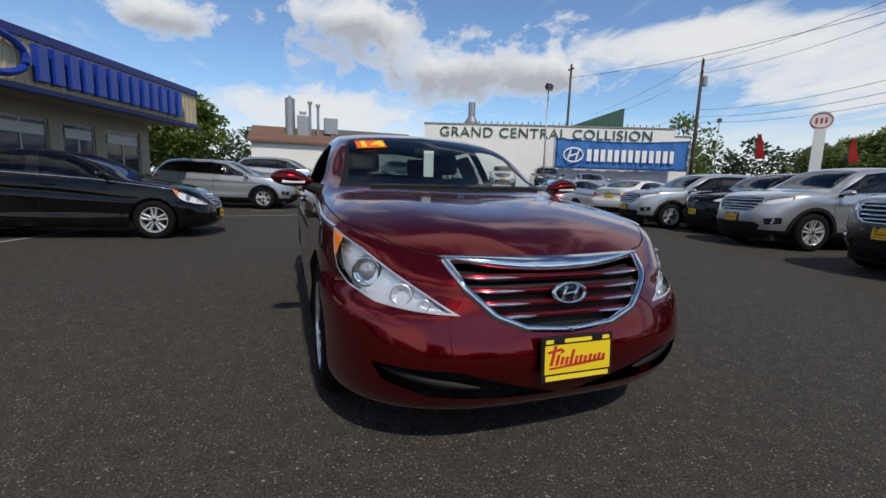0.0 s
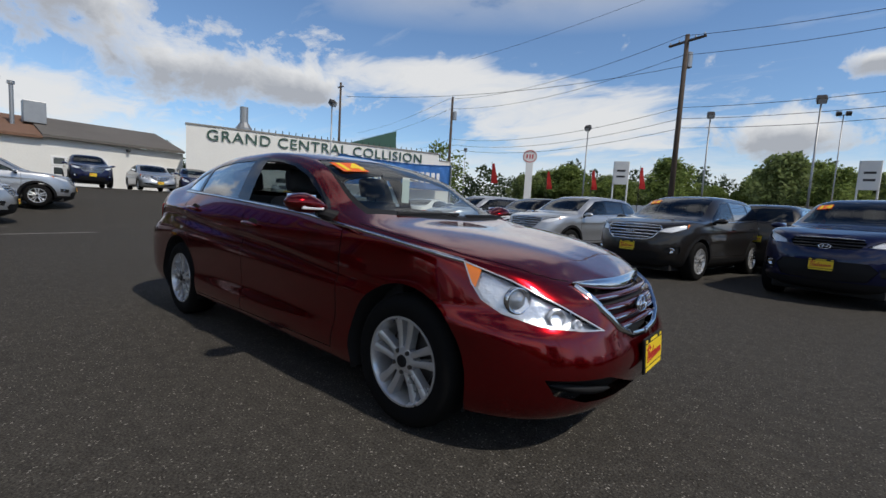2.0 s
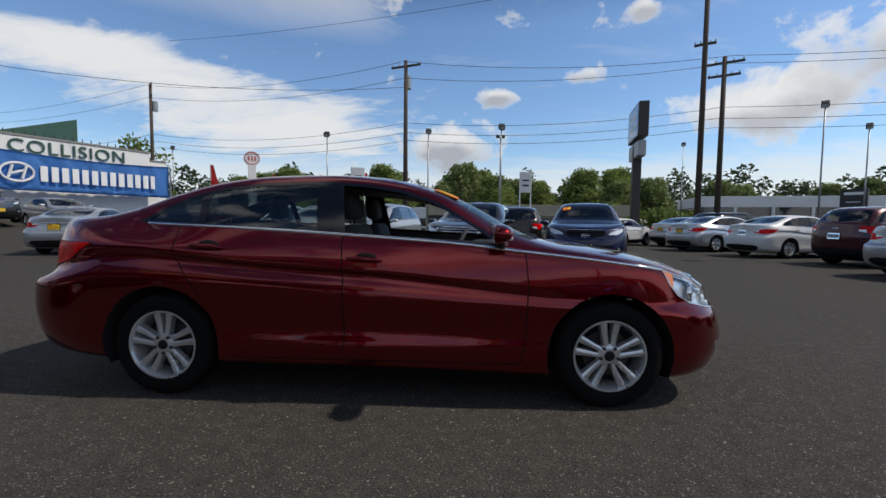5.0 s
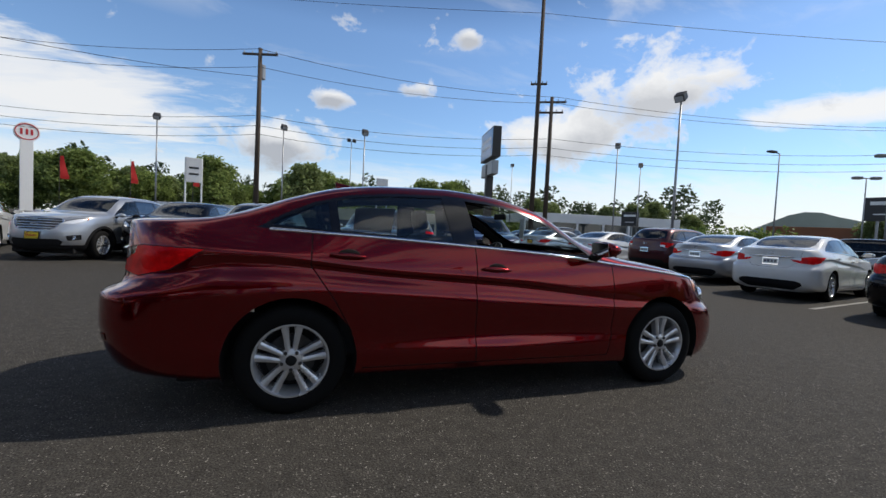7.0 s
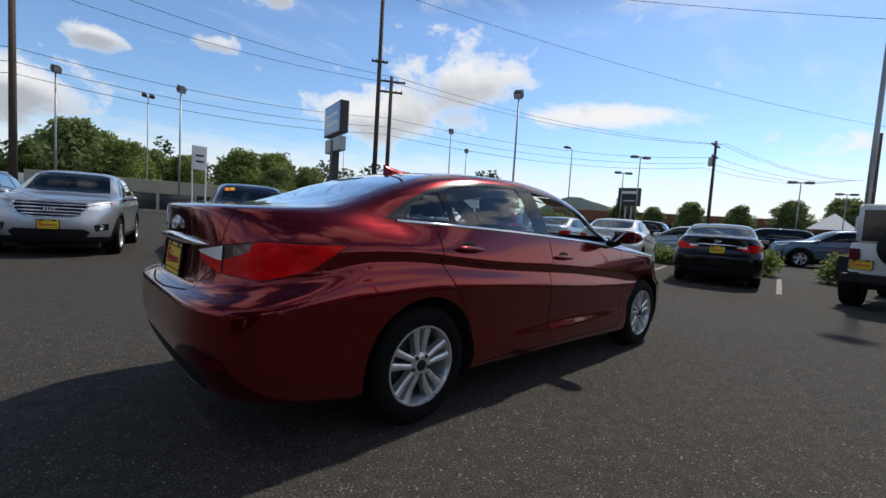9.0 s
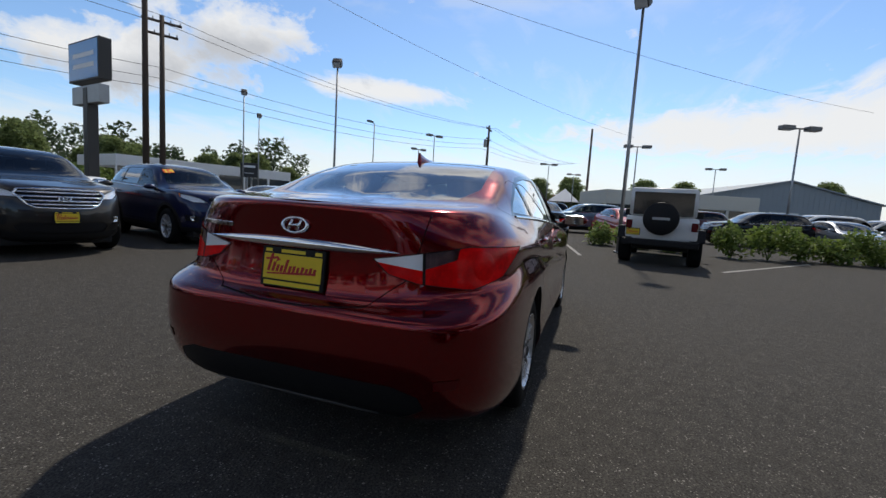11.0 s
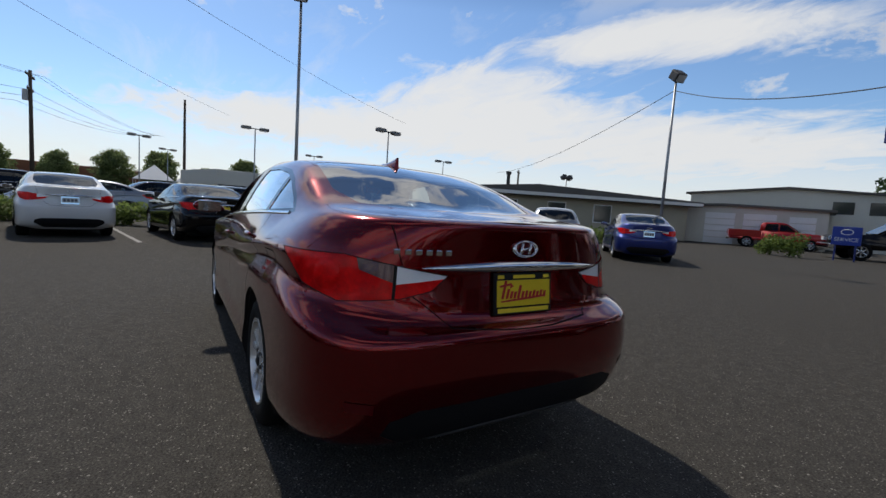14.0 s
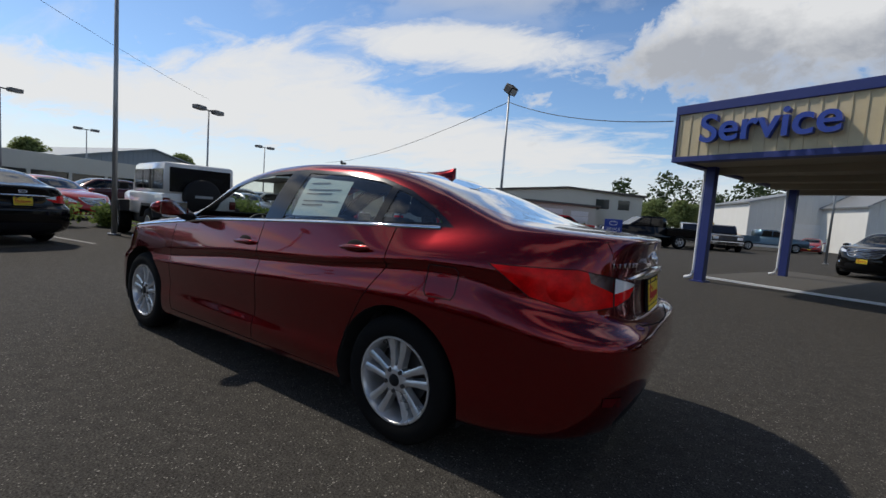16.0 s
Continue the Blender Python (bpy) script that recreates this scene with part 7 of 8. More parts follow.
def suv_spec(res):
    lines = [
        (2.05, -2.1, [(2, 0.70), (-2, 0.70)], [(2, 0.22), (-2, 0.24)]),
        (2.20, -2.25, [(2, 0.86), (0, 0.89), (-2, 0.86)], [(2.2, 0.27), (-2.2, 0.31)]),
        (2.27, -2.31, [(2, 0.92), (0, 0.935), (-2, 0.92)], [(2.2, 0.41), (-2.2, 0.46)]),
        (2.295, -2.335, [(2, 0.935), (0, 0.925), (-2, 0.935)], [(2.2, 0.55), (-2.2, 0.60)]),
        (2.285, -2.335, [(2, 0.935), (0, 0.935), (-2, 0.93)], [(2.2, 0.70), (-2.2, 0.80)]),
        (2.25, -2.315, [(2, 0.935), (0, 0.925), (-2, 0.92)], [(2.2, 0.83), (0, 0.90), (-2.2, 0.95)]),
        (2.23, -2.305, [(2, 0.93), (0, 0.937), (-2, 0.925)], [(2.2, 0.88), (0, 0.945), (-2.2, 1.0)]),
        (2.14, -2.27, [(2, 0.91), (1, 0.89), (0, 0.875), (-1.6, 0.85), (-2.2, 0.83)], [(2.1, 1.0), (1.6, 1.062), (0.9, 1.10), (-1, 1.165), (-2.2, 1.225)]),
        (2.10, -2.14, [(2, 0.64), (1.2, 0.75), (0.9, 0.75), (0.2, 0.64), (-0.5, 0.625), (-1.6, 0.62), (-2.1, 0.66)], [(2.1, 1.03), (1.6, 1.112), (1.1, 1.145), (0.85, 1.20), (0.2, 1.545), (-0.3, 1.615), (-1.2, 1.615), (-1.7, 1.57), (-1.95, 1.44), (-2.14, 1.25)]),
        (2.10, -2.22, [(2, 0.34), (0.9, 0.40), (-2.1, 0.38)], [(2.1, 1.04), (1.6, 1.125), (1.15, 1.165), (0.95, 1.22), (0.3, 1.56), (0, 1.64), (-0.6, 1.67), (-1.4, 1.66), (-1.85, 1.60), (-2.0, 1.50), (-2.2, 1.20)]),
        (2.10, -2.24, [(2, 0.0001), (-2, 0.0001)], [(2.1, 1.045), (1.6, 1.13), (1.2, 1.17), (1.0, 1.215), (0.33, 1.57), (0, 1.65), (-0.6, 1.685), (-1.4, 1.67), (-1.88, 1.61), (-2.02, 1.50), (-2.24, 1.18)]),
    ]
    return dict(
        lines=lines, xa=1.3, xb=-1.65, pf=2.5, pr=3.0, res=res, hub=(1.35, -1.35), R=0.365, rim=0.235, arch=0.425, face=0.915, tyre_w=0.22, spokes=5, twin=True, belt_min=1.1, belt_line=7,
        dlo=[(0.88, 1.115), (0.12, 1.51), (-0.35, 1.57), (-1.25, 1.57), (-1.68, 1.515), (-1.98, 1.33), (-1.98, 1.235)],
        windows=(("front_window", [(-1.0, -0.1, 0.08)], 0), ("rear_window_side", [(1.0, 0.1, -0.16), (-1.0, 0.0, 1.15)], 1), ("quarter_window", [(1.0, 0.0, -1.22)], 1)),
        windshield=[(1.06, 0), (1.02, 0.4), (0.88, 0.68), (0.20, 0.58), (0.24, 0.0)], rear_top=False,
        rear_glass=[(0, 1.235), (0.66, 1.265), (0.56, 1.54), (0, 1.575)],
        headlight=[(-1.22, 0.885), (-1.05, 0.965), (-0.85, 1.015), (-0.62, 1.045), (-0.66, 0.975), (-0.95, 0.885)], amber=[(-0.60, 1.05), (-0.60, 0.94), (-0.675, 0.94), (-0.655, 1.05)], projector=None,
        taillight=[(0.74, 1.10), (1.18, 1.13), (1.20, 0.99), (0.98, 0.93)], reverse=[(1.06, 0.92), (1.25, 0.94), (1.25, 1.03), (1.06, 1.03)],
        grille=[(0, 1.01), (0.49, 0.99), (0.53, 0.93), (0.42, 0.78), (0.33, 0.735), (0, 0.725)], slats=(0.955, 0.895, 0.835, 0.78), slat_w=smooth_curve([(0.74, 0.33), (0.80, 0.43), (0.93, 0.51), (1.0, 0.48)]), surround=[(0.49, 0.99), (0.53, 0.93), (0.42, 0.78), (0.33, 0.735), (0, 0.725)], bars=(("grille_bar", 1, 1.008, 0.52, -0.016, 0.036),), fog=[(0.60, 0.60), (0.80, 0.63), (0.80, 0.51), (0.63, 0.48)],
        intake=[(0, 0.52), (0.48, 0.52), (0.56, 0.46), (0.5, 0.37), (0, 0.35)], valance=[(0, 0.52), (0.62, 0.50), (0.72, 0.40), (0.6, 0.28), (0, 0.28)],
        cladding=[(-2.5, 0.15), (2.5, 0.15), (2.5, 0.375), (-2.5, 0.41)],
        gaps=((side_view, "side", 0.009, [(0.97, 1.06), (0.98, 0.8), (0.92, 0.45), (-0.92, 0.45)]), (side_view, "side", 0.009, [(-0.24, 1.12), (-0.22, 0.45)]),
              (side_view, "side", 0.009, [(-1.26, 1.16), (-1.30, 0.95), (-1.05, 0.66), (-0.95, 0.45)]), (front_view, "rear", 0.009, [(0.70, 1.2), (0.66, 0.72), (0.0, 0.70)]),
              (top_view, "top", 0.009, [(2.0, 0.56), (1.7, 0.76), (1.1, 0.82)])),
        doors=(("front_door", [(0.95, 0.45), (0.97, 1.06), (-0.245, 1.12), (-0.225, 0.45)]), ("rear_door", [(-0.23, 0.45), (-0.25, 1.12), (-1.255, 1.155), (-1.295, 0.95), (-1.05, 0.66), (-0.95, 0.45)])),
        handles=((-0.08, 0.985), (-1.08, 1.02)),
        hood=[(2.2, 0), (2.08, 0.48), (1.7, 0.745), (1.1, 0.805), (1.08, 0.0)], deck=None,
        pan=(-2.0, 2.0), seat_x=0.1, dash=(0.86, 1.10), seat_z=0.16, mirror=(0.82, 1.01, 1.14), chrome=(0.85, -1.95, 0.018), front_marks=(2.315, 0.60, -4, 2.275, 0.865), rear_marks=(-2.345, 0.84, -6, -2.335, 1.06), emblem_tilt=10,
        sticker=(0.42, 0.48), slat_mat=M_CHROME, cloth=M_SEATGREY)


# ---- the red saloon ----
def red_saloon():
    sp = sedan_spec((26, 84, 24, 5))
    car, sh = build_car("saloon_car", sp, M_RED, Matrix(), "glossy ruby-red four-door saloon parked on open asphalt", True, "yellow", "yellow", True, True)
    # roof fin
    bm = bmesh.new()
    prev = None
    for k in range(13):
        f = k / 12
        x = -0.88 - 0.235 * f
        low = 1.449 - 0.11 * (-0.88 - x) - 0.20 * (x + 0.88) ** 2 - 0.010
        w, top = 0.036 * math.sin(math.pi * (0.12 + 0.76 * f)) + 0.004, 0.010 + 0.064 * f ** 1.7
        cur = [bm.verts.new((x, -w, low)), bm.verts.new((x, -w * 0.45, low + 0.02 + top * 0.25)), bm.verts.new((x, -0.006, low + 0.012 + top)), bm.verts.new((x, 0.006, low + 0.012 + top)), bm.verts.new((x, w * 0.45, low + 0.02 + top * 0.25)), bm.verts.new((x, w, low))]
        for q in range(5) if prev else ():
            bm.faces.new((prev[q], prev[q + 1], cur[q + 1], cur[q]))
        prev = cur
    bm.faces.new(prev)
    bmesh.ops.recalc_face_normals(bm, faces=bm.faces)
    part("roof_fin", bm, M_RED, car, "red shark-fin aerial", True)
    # wipers on the windscreen
    for y0, y1 in ((0.05, 0.62), (-0.55, 0.0)):
        pts, ns = [], []
        for k in range(9):
            y = y0 + (y1 - y0) * k / 8
            p, nn = sh.spot(top_view, 1.045 - 0.02 * k / 8 - 0.16 * abs(y) ** 2, abs(y), (0, 0, 1))
            pts.append(Vector((p.x, y, p.z + 0.006))), ns.append(Vector((nn.x, math.copysign(nn.y, y), nn.z)))
        ribbon("wiper", pts, ns, 0.014, 0.009, M_TRIM, car, "black wiper blade")
    # model name on the boot, as six bright bars
    for i in range(6):
        y = 0.555 - i * 0.038
        p, nn = sh.spot(front_view, y, 1.005, (-1, 0, 0))
        bm = bmesh.new()
        box(bm, (p.x - 0.005, y - 0.013, 0.995), (p.x + 0.002, y + 0.013, 1.015), 0.002)
        part("badge_bar", bm, M_CHROME, car, "small chrome badge bar")
    # rear reflectors, flush in the bumper's corners
    spots, _ = cut(sh.faces, front_view, [(0.66, 0.445), (0.745, 0.455), (0.750, 0.492), (0.66, 0.485)], lambda v: v[0] < -1.9)
    for s in (1, -1):
        patch("rear_reflector", spots, M_LENS_DARKRED, car, s, 0.003, "small red bumper reflector")
    # fuel flap in the left rear wing
    flap = [(-1.645 + 0.085 * c, 0.865 + 0.075 * s) for c, s in ((1, -0.7), (1, 0.7), (0.8, 1), (-0.8, 1), (-1, 0.7), (-1, -0.7), (-0.8, -1), (0.8, -1))]
    wide, _ = cut(sh.faces, side_view, flap, lambda v: v[1] > 0.6)
    _, edge = cut(wide, side_view, shrunk(flap, 0.005), lambda v: True)
    patch("fuel_flap", edge, M_GAP, car, 1, 0.0015, "closed fuel flap outline")
    # silver lip under the rear bumper
    pts, ns = [], []
    for k in range(25):
        a = -0.42 + 0.84 * k / 24
        p, nn = sh.spot(front_view, abs(a), 0.292, (-1, 0, 0))
        pts.append(Vector((p.x - 0.004, a, 0.292))), ns.append(Vector((-1, 0, -0.2)).normalized())
    ribbon("bumper_lip", pts, ns, 0.014, 0.004, M_DARKMETAL, car, "thin grey lower bumper lip", True)
    # inside mirror and price tag
    bm = bmesh.new()
    box(bm, (0.33, -0.10, 1.27), (0.36, 0.10, 1.32), 0.012)
    part("inside_mirror", bm, M_TRIM, car)
    bm = bmesh.new()
    box(bm, (0.548, -0.082, 1.105), (0.552, -0.008, 1.29), 0.001)
    part("hang_tag", bm, M_PAPER, car, "white paper tag behind the windscreen")
    bm = bmesh.new()
    box(bm, (-1.92, -0.62, 1.06), (-1.42, 0.62, 1.09), 0.01)
    part("parcel_shelf", bm, M_DASH, car)
    bm = bmesh.new()
    g = [[bm.verts.new((0.15 - 1.25 * i / 12, -0.54 + 1.08 * j / 8, 1.36 + 0.062 * math.sin(math.pi * i / 12) - 0.06 * (abs(j - 4) / 4) ** 2)) for j in range(9)] for i in range(13)]
    for i in range(12):
        for j in range(8):
            bm.faces.new((g[i][j], g[i + 1][j], g[i + 1][j + 1], g[i][j + 1]))
    part("headliner", bm, M_LINING, car, "pale roof lining", True)
    return car, sh


HERO, HERO_SHELL = red_saloon()
CARS = {}


def lot_car(kind, name, x, y, turn, body, label, rear="yellow", front="yellow", sticker=False, scale=(1, 1, 1), group="cars on the lot"):
    key = (kind, rear, front, sticker)
    if key not in CARS:
        sp = sedan_spec((12, 34, 10, 3)) if kind == "sedan" else suv_spec((12, 32, 10, 3))
        if kind == "compact":
            sp["slat_mat"], sp["surround"], sp["slats"] = M_GLOSSBLACK, None, (0.945, 0.90, 0.855)
            sp["grille"] = [(0, 0.985), (0.40, 0.975), (0.44, 0.93), (0.38, 0.85), (0, 0.83)]
            sp["bars"] = (("grille_bar", 1, 0.992, 0.42, -0.012, 0.018),)
            sp["intake"] = [(0, 0.66), (0.50, 0.66), (0.60, 0.56), (0.5, 0.40), (0, 0.37)]
        if kind == "sedan":
            sp["slat_mat"], sp["cloth"] = M_CHROME, M_SEATGREY
        c, _ = build_car(name, sp, body, pose(x, y, ground_z(x), 0, 0, turn), label, False, rear, front, sticker, False, M_GLASS_LOT if kind == "sedan" else M_GLASS_DARK, group)
        CARS[key] = (c, body)
    else:
        src, old = CARS[key]
        keep = tuple(src.scale)
        src.scale = (1, 1, 1)
        c = copy_thing(src, pose(x, y, ground_z(x), 0, 0, turn))
        src.scale = keep
        c.name = name
        recolour(c, old, body)
        c["label"], c["group"] = label, group
    c.scale = scale
    return c


# row facing the red car
lot_car("suv", "suv", 0.83, 8.45, -103, M_GREY, "dark graphite SUV with chrome grille and yellow dealer card", sticker=True)
lot_car("suv", "suv", -2.32, 9.9, -103, M_SILVER, "silver SUV with dark lower cladding and dealer card")
lot_car("compact", "suv", -4.4, 11.1, -103, M_BLACK, "black SUV parked between two silver ones", scale=(0.95, 0.97, 0.97))
lot_car("suv", "suv", -6.45, 10.85, -103, M_SILVER, "silver SUV at the end of the row", scale=(1.0, 0.97, 0.98))
lot_car("compact", "suv", 3.65, 7.95, -105, M_BLUE, "navy blue compact SUV with orange year sticker", sticker=True, scale=(0.94, 0.96, 0.99))
lot_car("suv", "suv", 2.4, 11.9, 80, M_GREY, "dark SUV parked behind the front row", scale=(0.95, 0.96, 0.97))
lot_car("sedan", "saloon_car", -10.2, 12.4, 108, M_WHITE, "white saloon showing its tail and yellow card")
lot_car("sedan", "saloon_car", -12.0, 15.3, 108, M_WHITE, "white saloon parked before the sign wall", scale=(0.97, 0.98, 0.98))
lot_car("sedan", "saloon_car", -12.2, 10.8, 108, M_SILVER, "silver saloon parked before the sign wall")
# along the dealership
lot_car("sedan", "saloon_car", -5.75, -4.4, 86, M_BLACK, "black compact saloon nosing out from the showroom", scale=(0.945, 0.97, 0.975))
lot_car("suv", "suv", -14.1, -3.0, 77, M_SILVER, "silver long SUV beside the showroom", scale=(1.04, 1.0, 1.0))
lot_car("suv", "suv", -18.0, -1.0, 77, M_SILVER, "silver SUV further along the showroom")
# before the workshop and sign wall
lot_car("suv", "suv", -26.5, 3.3, -5, M_BLUE, "dark blue SUV before the workshop doors", scale=(0.95, 0.95, 1))
lot_car("sedan", "saloon_car", -26.5, 6.2, -5, M_SILVER, "silver saloon before the workshop doors")
lot_car("suv", "hatchback_car", -23.6, 13.0, -27, M_WHITE, "white hatchback facing out from the sign wall", scale=(0.90, 0.94, 0.88))
lot_car("sedan", "saloon_car", -25.3, 10.9, -20, M_SILVER, "silver saloon facing out from the sign wall")
lot_car("sedan", "saloon_car", -26.0, 8.3, -12, M_BLUE, "dark blue saloon facing out from the sign wall")
lot_car("suv", "suv", -21.6, 15.2, -24, M_GREY, "dark SUV below the blue banner", scale=(0.95, 0.95, 0.95))
lot_car("sedan", "saloon_car", -19.9, 17.4, -24, M_SILVER, "silver saloon below the blue banner")
# row ahead, tails to the camera
lot_car("sedan", "saloon_car", 10.9, 3.75, 14, M_WHITE, "white saloon with red tail lamps and pale plate", "white", scale=(0.94, 0.97, 1.0))
lot_car("sedan", "saloon_car", 12.0, 6.55, 14, M_SILVER, "silver saloon parked tail-out by the hedge", "white")
lot_car("suv", "minivan", 13.1, 9.5, 12, M_MAROON, "dark maroon minivan with black rear glass", "white", scale=(1.04, 1.0, 1.0))
lot_car("sedan", "saloon_car", 10.2, 0.75, 13, M_BLACK, "black compact saloon with yellow dealer card", scale=(0.945, 0.97, 0.975))
lot_car("sedan", "saloon_car", 12.4, 12.6, 16, M_WHITE, "white older saloon parked tail-out", "white")
lot_car("sedan", "saloon_car", 11.6, 15.6, 20, M_SILVER, "silver saloon parked tail-out", "yellow")
lot_car("suv", "suv", 13.3, 17.6, 20, M_BLACK, "black SUV in the far row", "white")
lot_car("sedan", "saloon_car", 12.3, 19.3, 25, M_SILVER, "silver saloon in the far row", "yellow")
lot_car("suv", "hatchback_car", 8.7, 19.3, 35, M_WHITE, "small round white hatchback", "yellow", scale=(0.70, 0.82, 0.82))
# by the office
lot_car("suv", "estate_car", 7.5, -10.3, -42, M_TWOTONE, "older white and grey estate car", "white", scale=(0.98, 0.90, 0.885))
lot_car("sedan", "saloon_car", 5.4, -12.2, -46, M_BLUE2, "bright blue compact saloon near the drive", "white", scale=(0.94, 0.96, 0.99))
# far rows behind the hedge
for kind, x, y, turn, body, sc in [("suv", 20.6, -8.4, 100, M_BLACK, 1.0), ("suv", 22.5, -11.3, 100, M_WHITE, 1.05), ("suv", 23.0, -14.2, 100, M_WHITE, 1.0), ("sedan", 20.0, -11.6, 190, M_TWOTONE, 1.0), ("suv", 24.0, -17.6, 95, M_SILVER, 1.05),
                                   ("sedan", 18.2, -2.6, 200, M_SCARLET, 1.0), ("suv", 22.0, -0.5, 110, M_TEAL, 1.0), ("suv", 24.5, 2.6, 110, M_BLACK, 1.0), ("sedan", 18.4, 4.4, 100, M_TWOTONE, 1.0), ("suv", 20.5, 8.0, 100, M_BLACK, 1.0),
                                   ("suv", 26.5, -6.5, 95, M_MAROON, 1.0), ("suv", 28.0, -10.4, 95, M_WHITE, 1.1), ("sedan", 30.0, 6.0, 100, M_SILVER, 1.0), ("sedan", 26.0, 11.0, 100, M_BLUE, 1.0)]:
    lot_car(kind, "suv" if kind == "suv" else "saloon_car", x, y, turn, body, "parked car in the far rows behind the hedge", "white", scale=(sc, sc, sc), group="far rows of cars")
lot_car("sedan", "saloon_car", -8.9, -50.5, 80, M_SCARLET, "small red car by the white barn", "white", scale=(0.9, 0.95, 0.95))


def off_roader(x, y, turn):
    """A tall white boxy off-roader with a hard top and a spare wheel on its tail."""
    t = thing("off_road_car", pose(x, y, 0, 0, 0, turn), "tall white boxy off-roader with covered spare wheel", "car", "cars on the lot")
    bm = bmesh.new()
    box(bm, (-2.0, -0.78, 0.60), (0.75, 0.78, 1.16), 0.05)
    part("body", bm, M_WHITE, t, "white slab-sided tub", True)
    bm = bmesh.new()
    prism(bm, [(0.75, 0.72), (2.0, 0.72), (2.02, 1.08), (1.9, 1.14), (0.75, 1.20)], 1, -0.62, 0.62)
    bmesh.ops.bevel(bm, geom=bm.edges[:], offset=0.04, segments=2, affect="EDGES")
    part("bonnet", bm, M_WHITE, t, "", True)
    bm = bmesh.new()
    prism(bm, [(-2.0, 1.16), (0.72, 1.16), (0.42, 1.80), (0.30, 1.85), (-1.90, 1.85), (-1.97, 1.80)], 1, -0.72, 0.72)
    bmesh.ops.bevel(bm, geom=bm.edges[:], offset=0.035, segments=2, affect="EDGES")
    top = part("hard_top", bm, M_WHITE, t, "white hard top", True)
    for s in (1, -1):
        for a, b in ((-1.85, -1.05), (-0.98, -0.32), (-0.25, 0.42)):
            bm = bmesh.new()
            box(bm, (a, s * 0.722 - 0.006, 1.24), (b, s * 0.722 + 0.006, 1.70), 0.004)
            part("side_window", bm, M_GLOSSBLACK, top)
        for hx in (1.45, -1.45):
            put_wheel(t, "offroad", hx, s * 0.90, 0.40, (0.40, 0.225, 0.26, 5, False, False))
            bm = bmesh.new()
            prism(bm, [(hx - 0.56, 0.62), (hx - 0.40, 0.90), (hx + 0.40, 0.90), (hx + 0.58, 0.60), (hx + 0.52, 0.58), (hx + 0.36, 0.84), (hx - 0.36, 0.84), (hx - 0.50, 0.60)], 1, s * 0.62, s * 0.94)
            part("wheel_flare", bm, M_TRIM, t, "black wheel flare")
        bm = bmesh.new()
        box(bm, (-2.05, s * 0.70 - 0.07, 0.86), (-1.99, s * 0.70 + 0.07, 1.06), 0.015)
        part("taillight", bm, M_LENS_DARKRED, t)
        bm = bmesh.new()
        rod(bm, (2.0, s * 0.44, 0.95), (2.05, s * 0.44, 0.95), 0.10, 0.10, 16)
        part("headlight", bm, M_LENS_CLEAR, t)
        bm = bmesh.new()
        box(bm, (0.60, s * 0.92 - 0.10, 1.18), (0.72, s * 0.92 + 0.10, 1.36), 0.03)
        part("door_mirror", bm, M_TRIM, t)
    bm = bmesh.new()
    box(bm, (-2.004, -0.64, 1.20), (-1.975, 0.64, 1.74), 0.004)
    part("rear_window", bm, M_GLOSSBLACK, top)
    bm = bmesh.new()
    lathe(bm, [(0.0005, -0.14), (0.36, -0.14), (0.385, -0.11), (0.39, 0.0), (0.385, 0.06)], 32, Matrix.Translation((-2.10, 0.02, 1.12)) @ Matrix.Rotation(radians(-90), 4, "Z"))
    bmesh.ops.recalc_face_normals(bm, faces=bm.faces)
    sp = part("spare_wheel", bm, M_TRIM, t, "black covered spare wheel", True)
    bm = bmesh.new()
    box(bm, (-2.255, -0.17, 1.09), (-2.245, 0.20, 1.15))
    part("bars", bm, M_METAL, sp)
    bm = bmesh.new()
    box(bm, (-2.18, -0.82, 0.46), (-1.98, 0.82, 0.62), 0.03)
    part("rear_bumper", bm, M_TRIM, t)
    bm = bmesh.new()
    box(bm, (-1.9, -0.6, 0.36), (2.0, 0.6, 0.62))
    box(bm, (1.98, -0.8, 0.46), (2.15, 0.8, 0.62), 0.03)
    part("chassis", bm, M_UNDER, t)
    dealer_plate(t, pose(-2.02, 0.60, 0.78, 0, 0, 180))
    return t


off_roader(9.5, -2.95, -8)


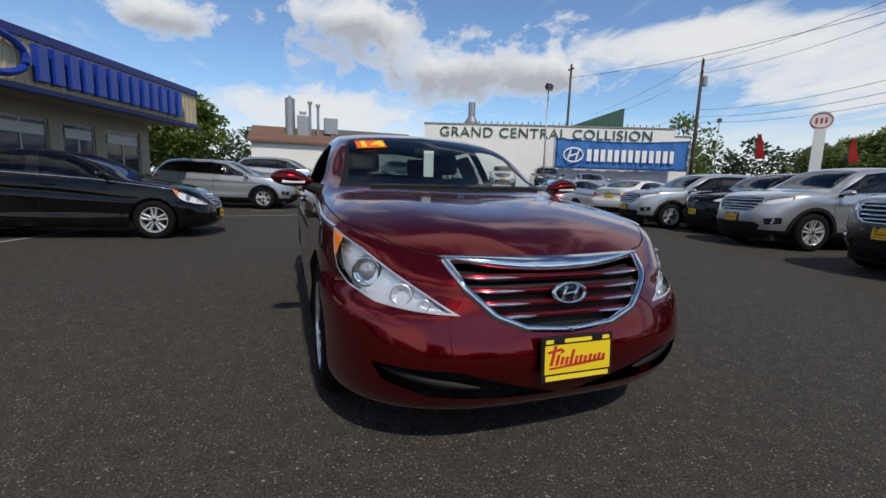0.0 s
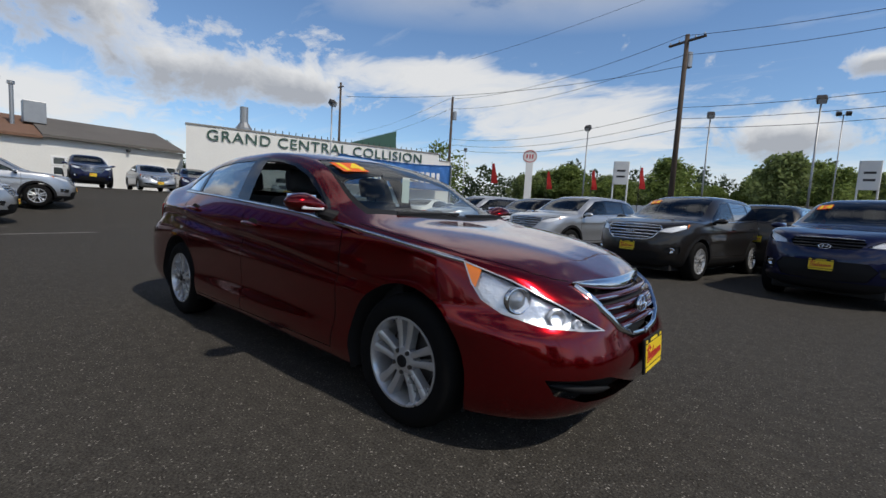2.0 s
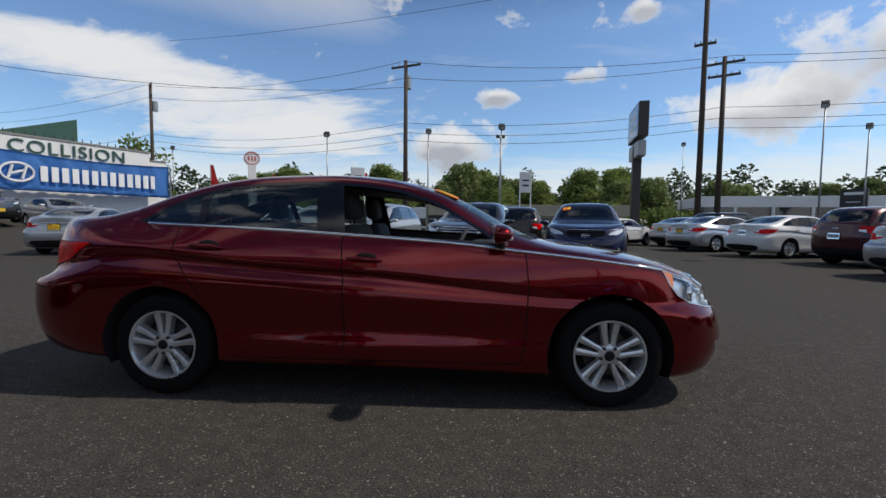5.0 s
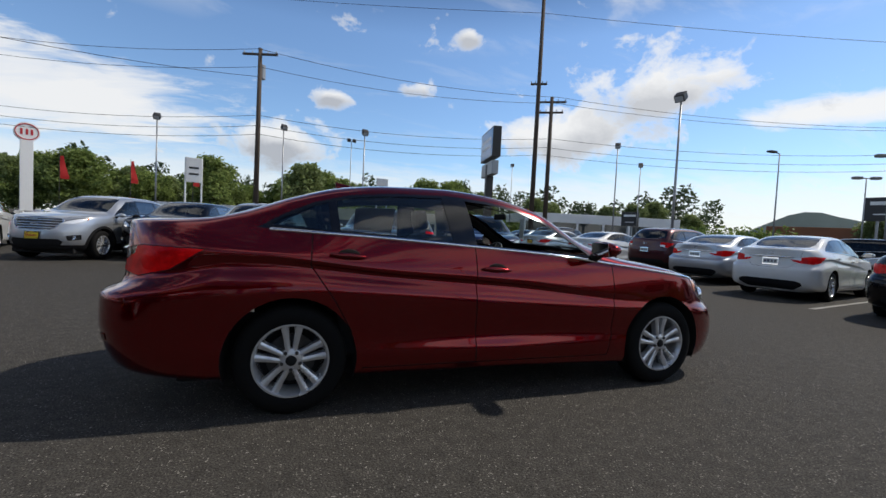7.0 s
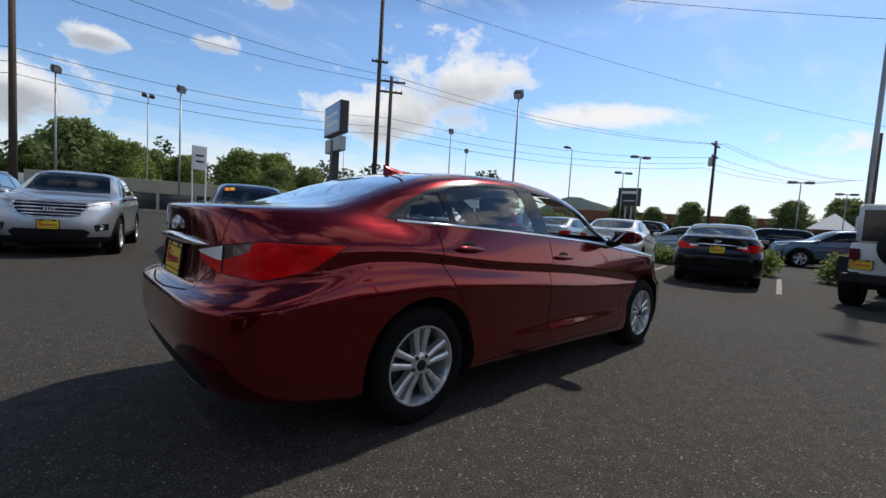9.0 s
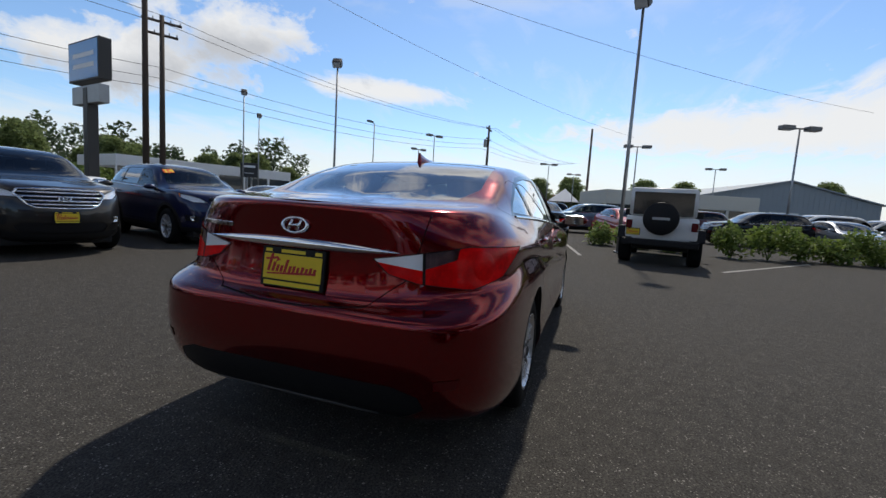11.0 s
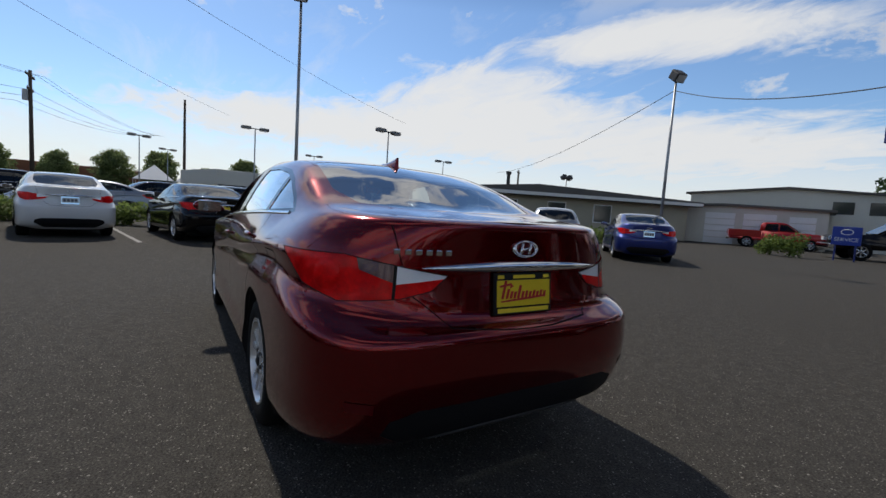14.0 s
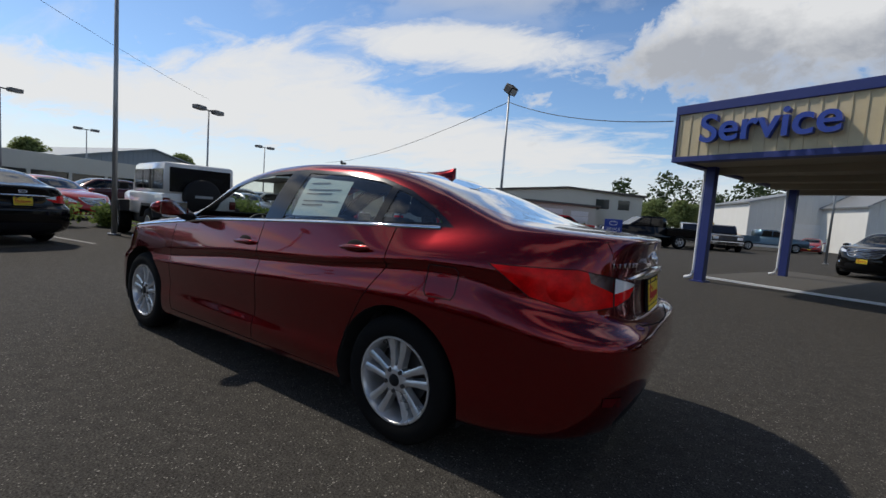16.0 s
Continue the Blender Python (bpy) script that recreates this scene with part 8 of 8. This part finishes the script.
def pickup(x, y, turn, body, label, h=1.0):
    t = thing("pickup_truck", pose(x, y, 0, 0, 0, turn), label, "pickup truck", "trucks in the yard")
    bm = bmesh.new()
    prism(bm, [(-2.8, 0.55), (2.65, 0.5), (2.75, 0.7), (2.7, 1.02), (2.5, 1.12), (1.25, 1.2), (-0.9, 1.2), (-0.9, 0.75), (-2.75, 0.75)], 1, -0.92, 0.92)
    bmesh.ops.bevel(bm, geom=bm.edges[:], offset=0.04, segments=2, affect="EDGES")
    part("body", bm, body, t, "", True)
    bm = bmesh.new()
    prism(bm, [(1.2, 1.19), (0.45, 1.76), (0.3, 1.82), (-0.75, 1.82), (-0.9, 1.76), (-0.98, 1.19)], 1, -0.80, 0.80)
    bmesh.ops.bevel(bm, geom=bm.edges[:], offset=0.05, segments=2, affect="EDGES")
    cab = part("cab", bm, body, t, "", True)
    for s in (1, -1):
        for pts in ([(0.95, 1.26), (0.42, 1.70), (0.05, 1.72), (0.05, 1.26)], [(-0.03, 1.26), (-0.03, 1.72), (-0.7, 1.72), (-0.78, 1.26)]):
            bm = bmesh.new()
            prism(bm, pts, 1, s * 0.795, s * 0.812)
            part("side_window", bm, M_GLOSSBLACK, cab)
        bm = bmesh.new()
        box(bm, (-2.8, s * 0.88 - 0.05, 0.75), (-0.95, s * 0.88 + 0.05, 1.22), 0.02)
        part("bed_side", bm, body, t)
        for hx in (1.75, -1.75):
            put_wheel(t, "truck", hx, s * 0.94, 0.40, (0.40, 0.24, 0.26, 6, False, False))
        bm = bmesh.new()
        box(bm, (2.66, s * 0.70 - 0.16, 0.82), (2.74, s * 0.70 + 0.16, 1.0), 0.02)
        part("headlight", bm, M_LENS_CLEAR, t)
        bm = bmesh.new()
        box(bm, (-2.86, s * 0.84 - 0.06, 0.85), (-2.80, s * 0.84 + 0.06, 1.10), 0.01)
        part("taillight", bm, M_LENS_RED, t)
    bm = bmesh.new()
    prism(bm, [(1.20, 1.25), (1.22, 1.25), (0.50, 1.745), (0.48, 1.745)], 1, -0.7, 0.7)
    part("windscreen", bm, M_GLOSSBLACK, cab)
    bm = bmesh.new()
    box(bm, (-2.85, -0.9, 0.7), (-2.77, 0.9, 1.2), 0.02)
    part("tailgate", bm, body, t)
    bm = bmesh.new()
    box(bm, (-3.0, -0.9, 0.5), (-2.8, 0.9, 0.66), 0.03)
    box(bm, (2.7, -0.92, 0.45), (2.9, 0.92, 0.7), 0.04)
    part("bumper", bm, M_CHROME, t)
    t.scale = (h, h, h)
    return t


pickup(9.1, -33.0, -152, M_SCARLET, "red pickup truck parked in the yard", 0.95)
pickup(2.2, -28.8, 32, M_BLACK, "black crew-cab pickup truck in the yard", 1.08)
pickup(-2.0, -35.0, 100, M_GREY, "dark pickup truck behind the canopy", 1.0)
pickup(-0.2, -34.0, 100, M_SILVER, "grey pickup truck behind the canopy", 1.0)
pickup(-5.2, -44.0, -160, M_TEAL, "blue-grey pickup truck by the white barn", 1.0)
lot_car("suv", "suv", -7.6, -19.6, 60, M_BLACK, "black SUV beyond the canopy", "yellow")


def digger():
    t = thing("excavator", pose(-2.2, -41.5, 0, 0, 0, 30) @ Matrix.Scale(0.62, 4), "yellow excavator with folded boom in the yard", "excavator")
    bm = bmesh.new()
    box(bm, (-1.4, -1.1, 0.9), (1.2, 1.1, 2.0), 0.1)
    part("body", bm, M_DIGGER, t)
    bm = bmesh.new()
    box(bm, (0.1, -1.05, 2.0), (1.2, -0.1, 3.0), 0.08)
    part("cab", bm, M_GLOSSBLACK, t)
    for a, b in (((1.0, 0.3, 1.6), (2.6, 0.3, 4.0)), ((2.6, 0.3, 4.0), (4.4, 0.3, 2.6)), ((4.4, 0.3, 2.6), (4.2, 0.3, 1.0))):
        bm = bmesh.new()
        rod(bm, a, b, 0.24, 0.17, 4)
        part("boom", bm, M_DIGGER, t)
    for s in (-0.9, 0.9):
        bm = bmesh.new()
        box(bm, (-1.8, s - 0.3, 0), (1.7, s + 0.3, 0.85), 0.2)
        part("track", bm, M_RUBBER, t)


digger()
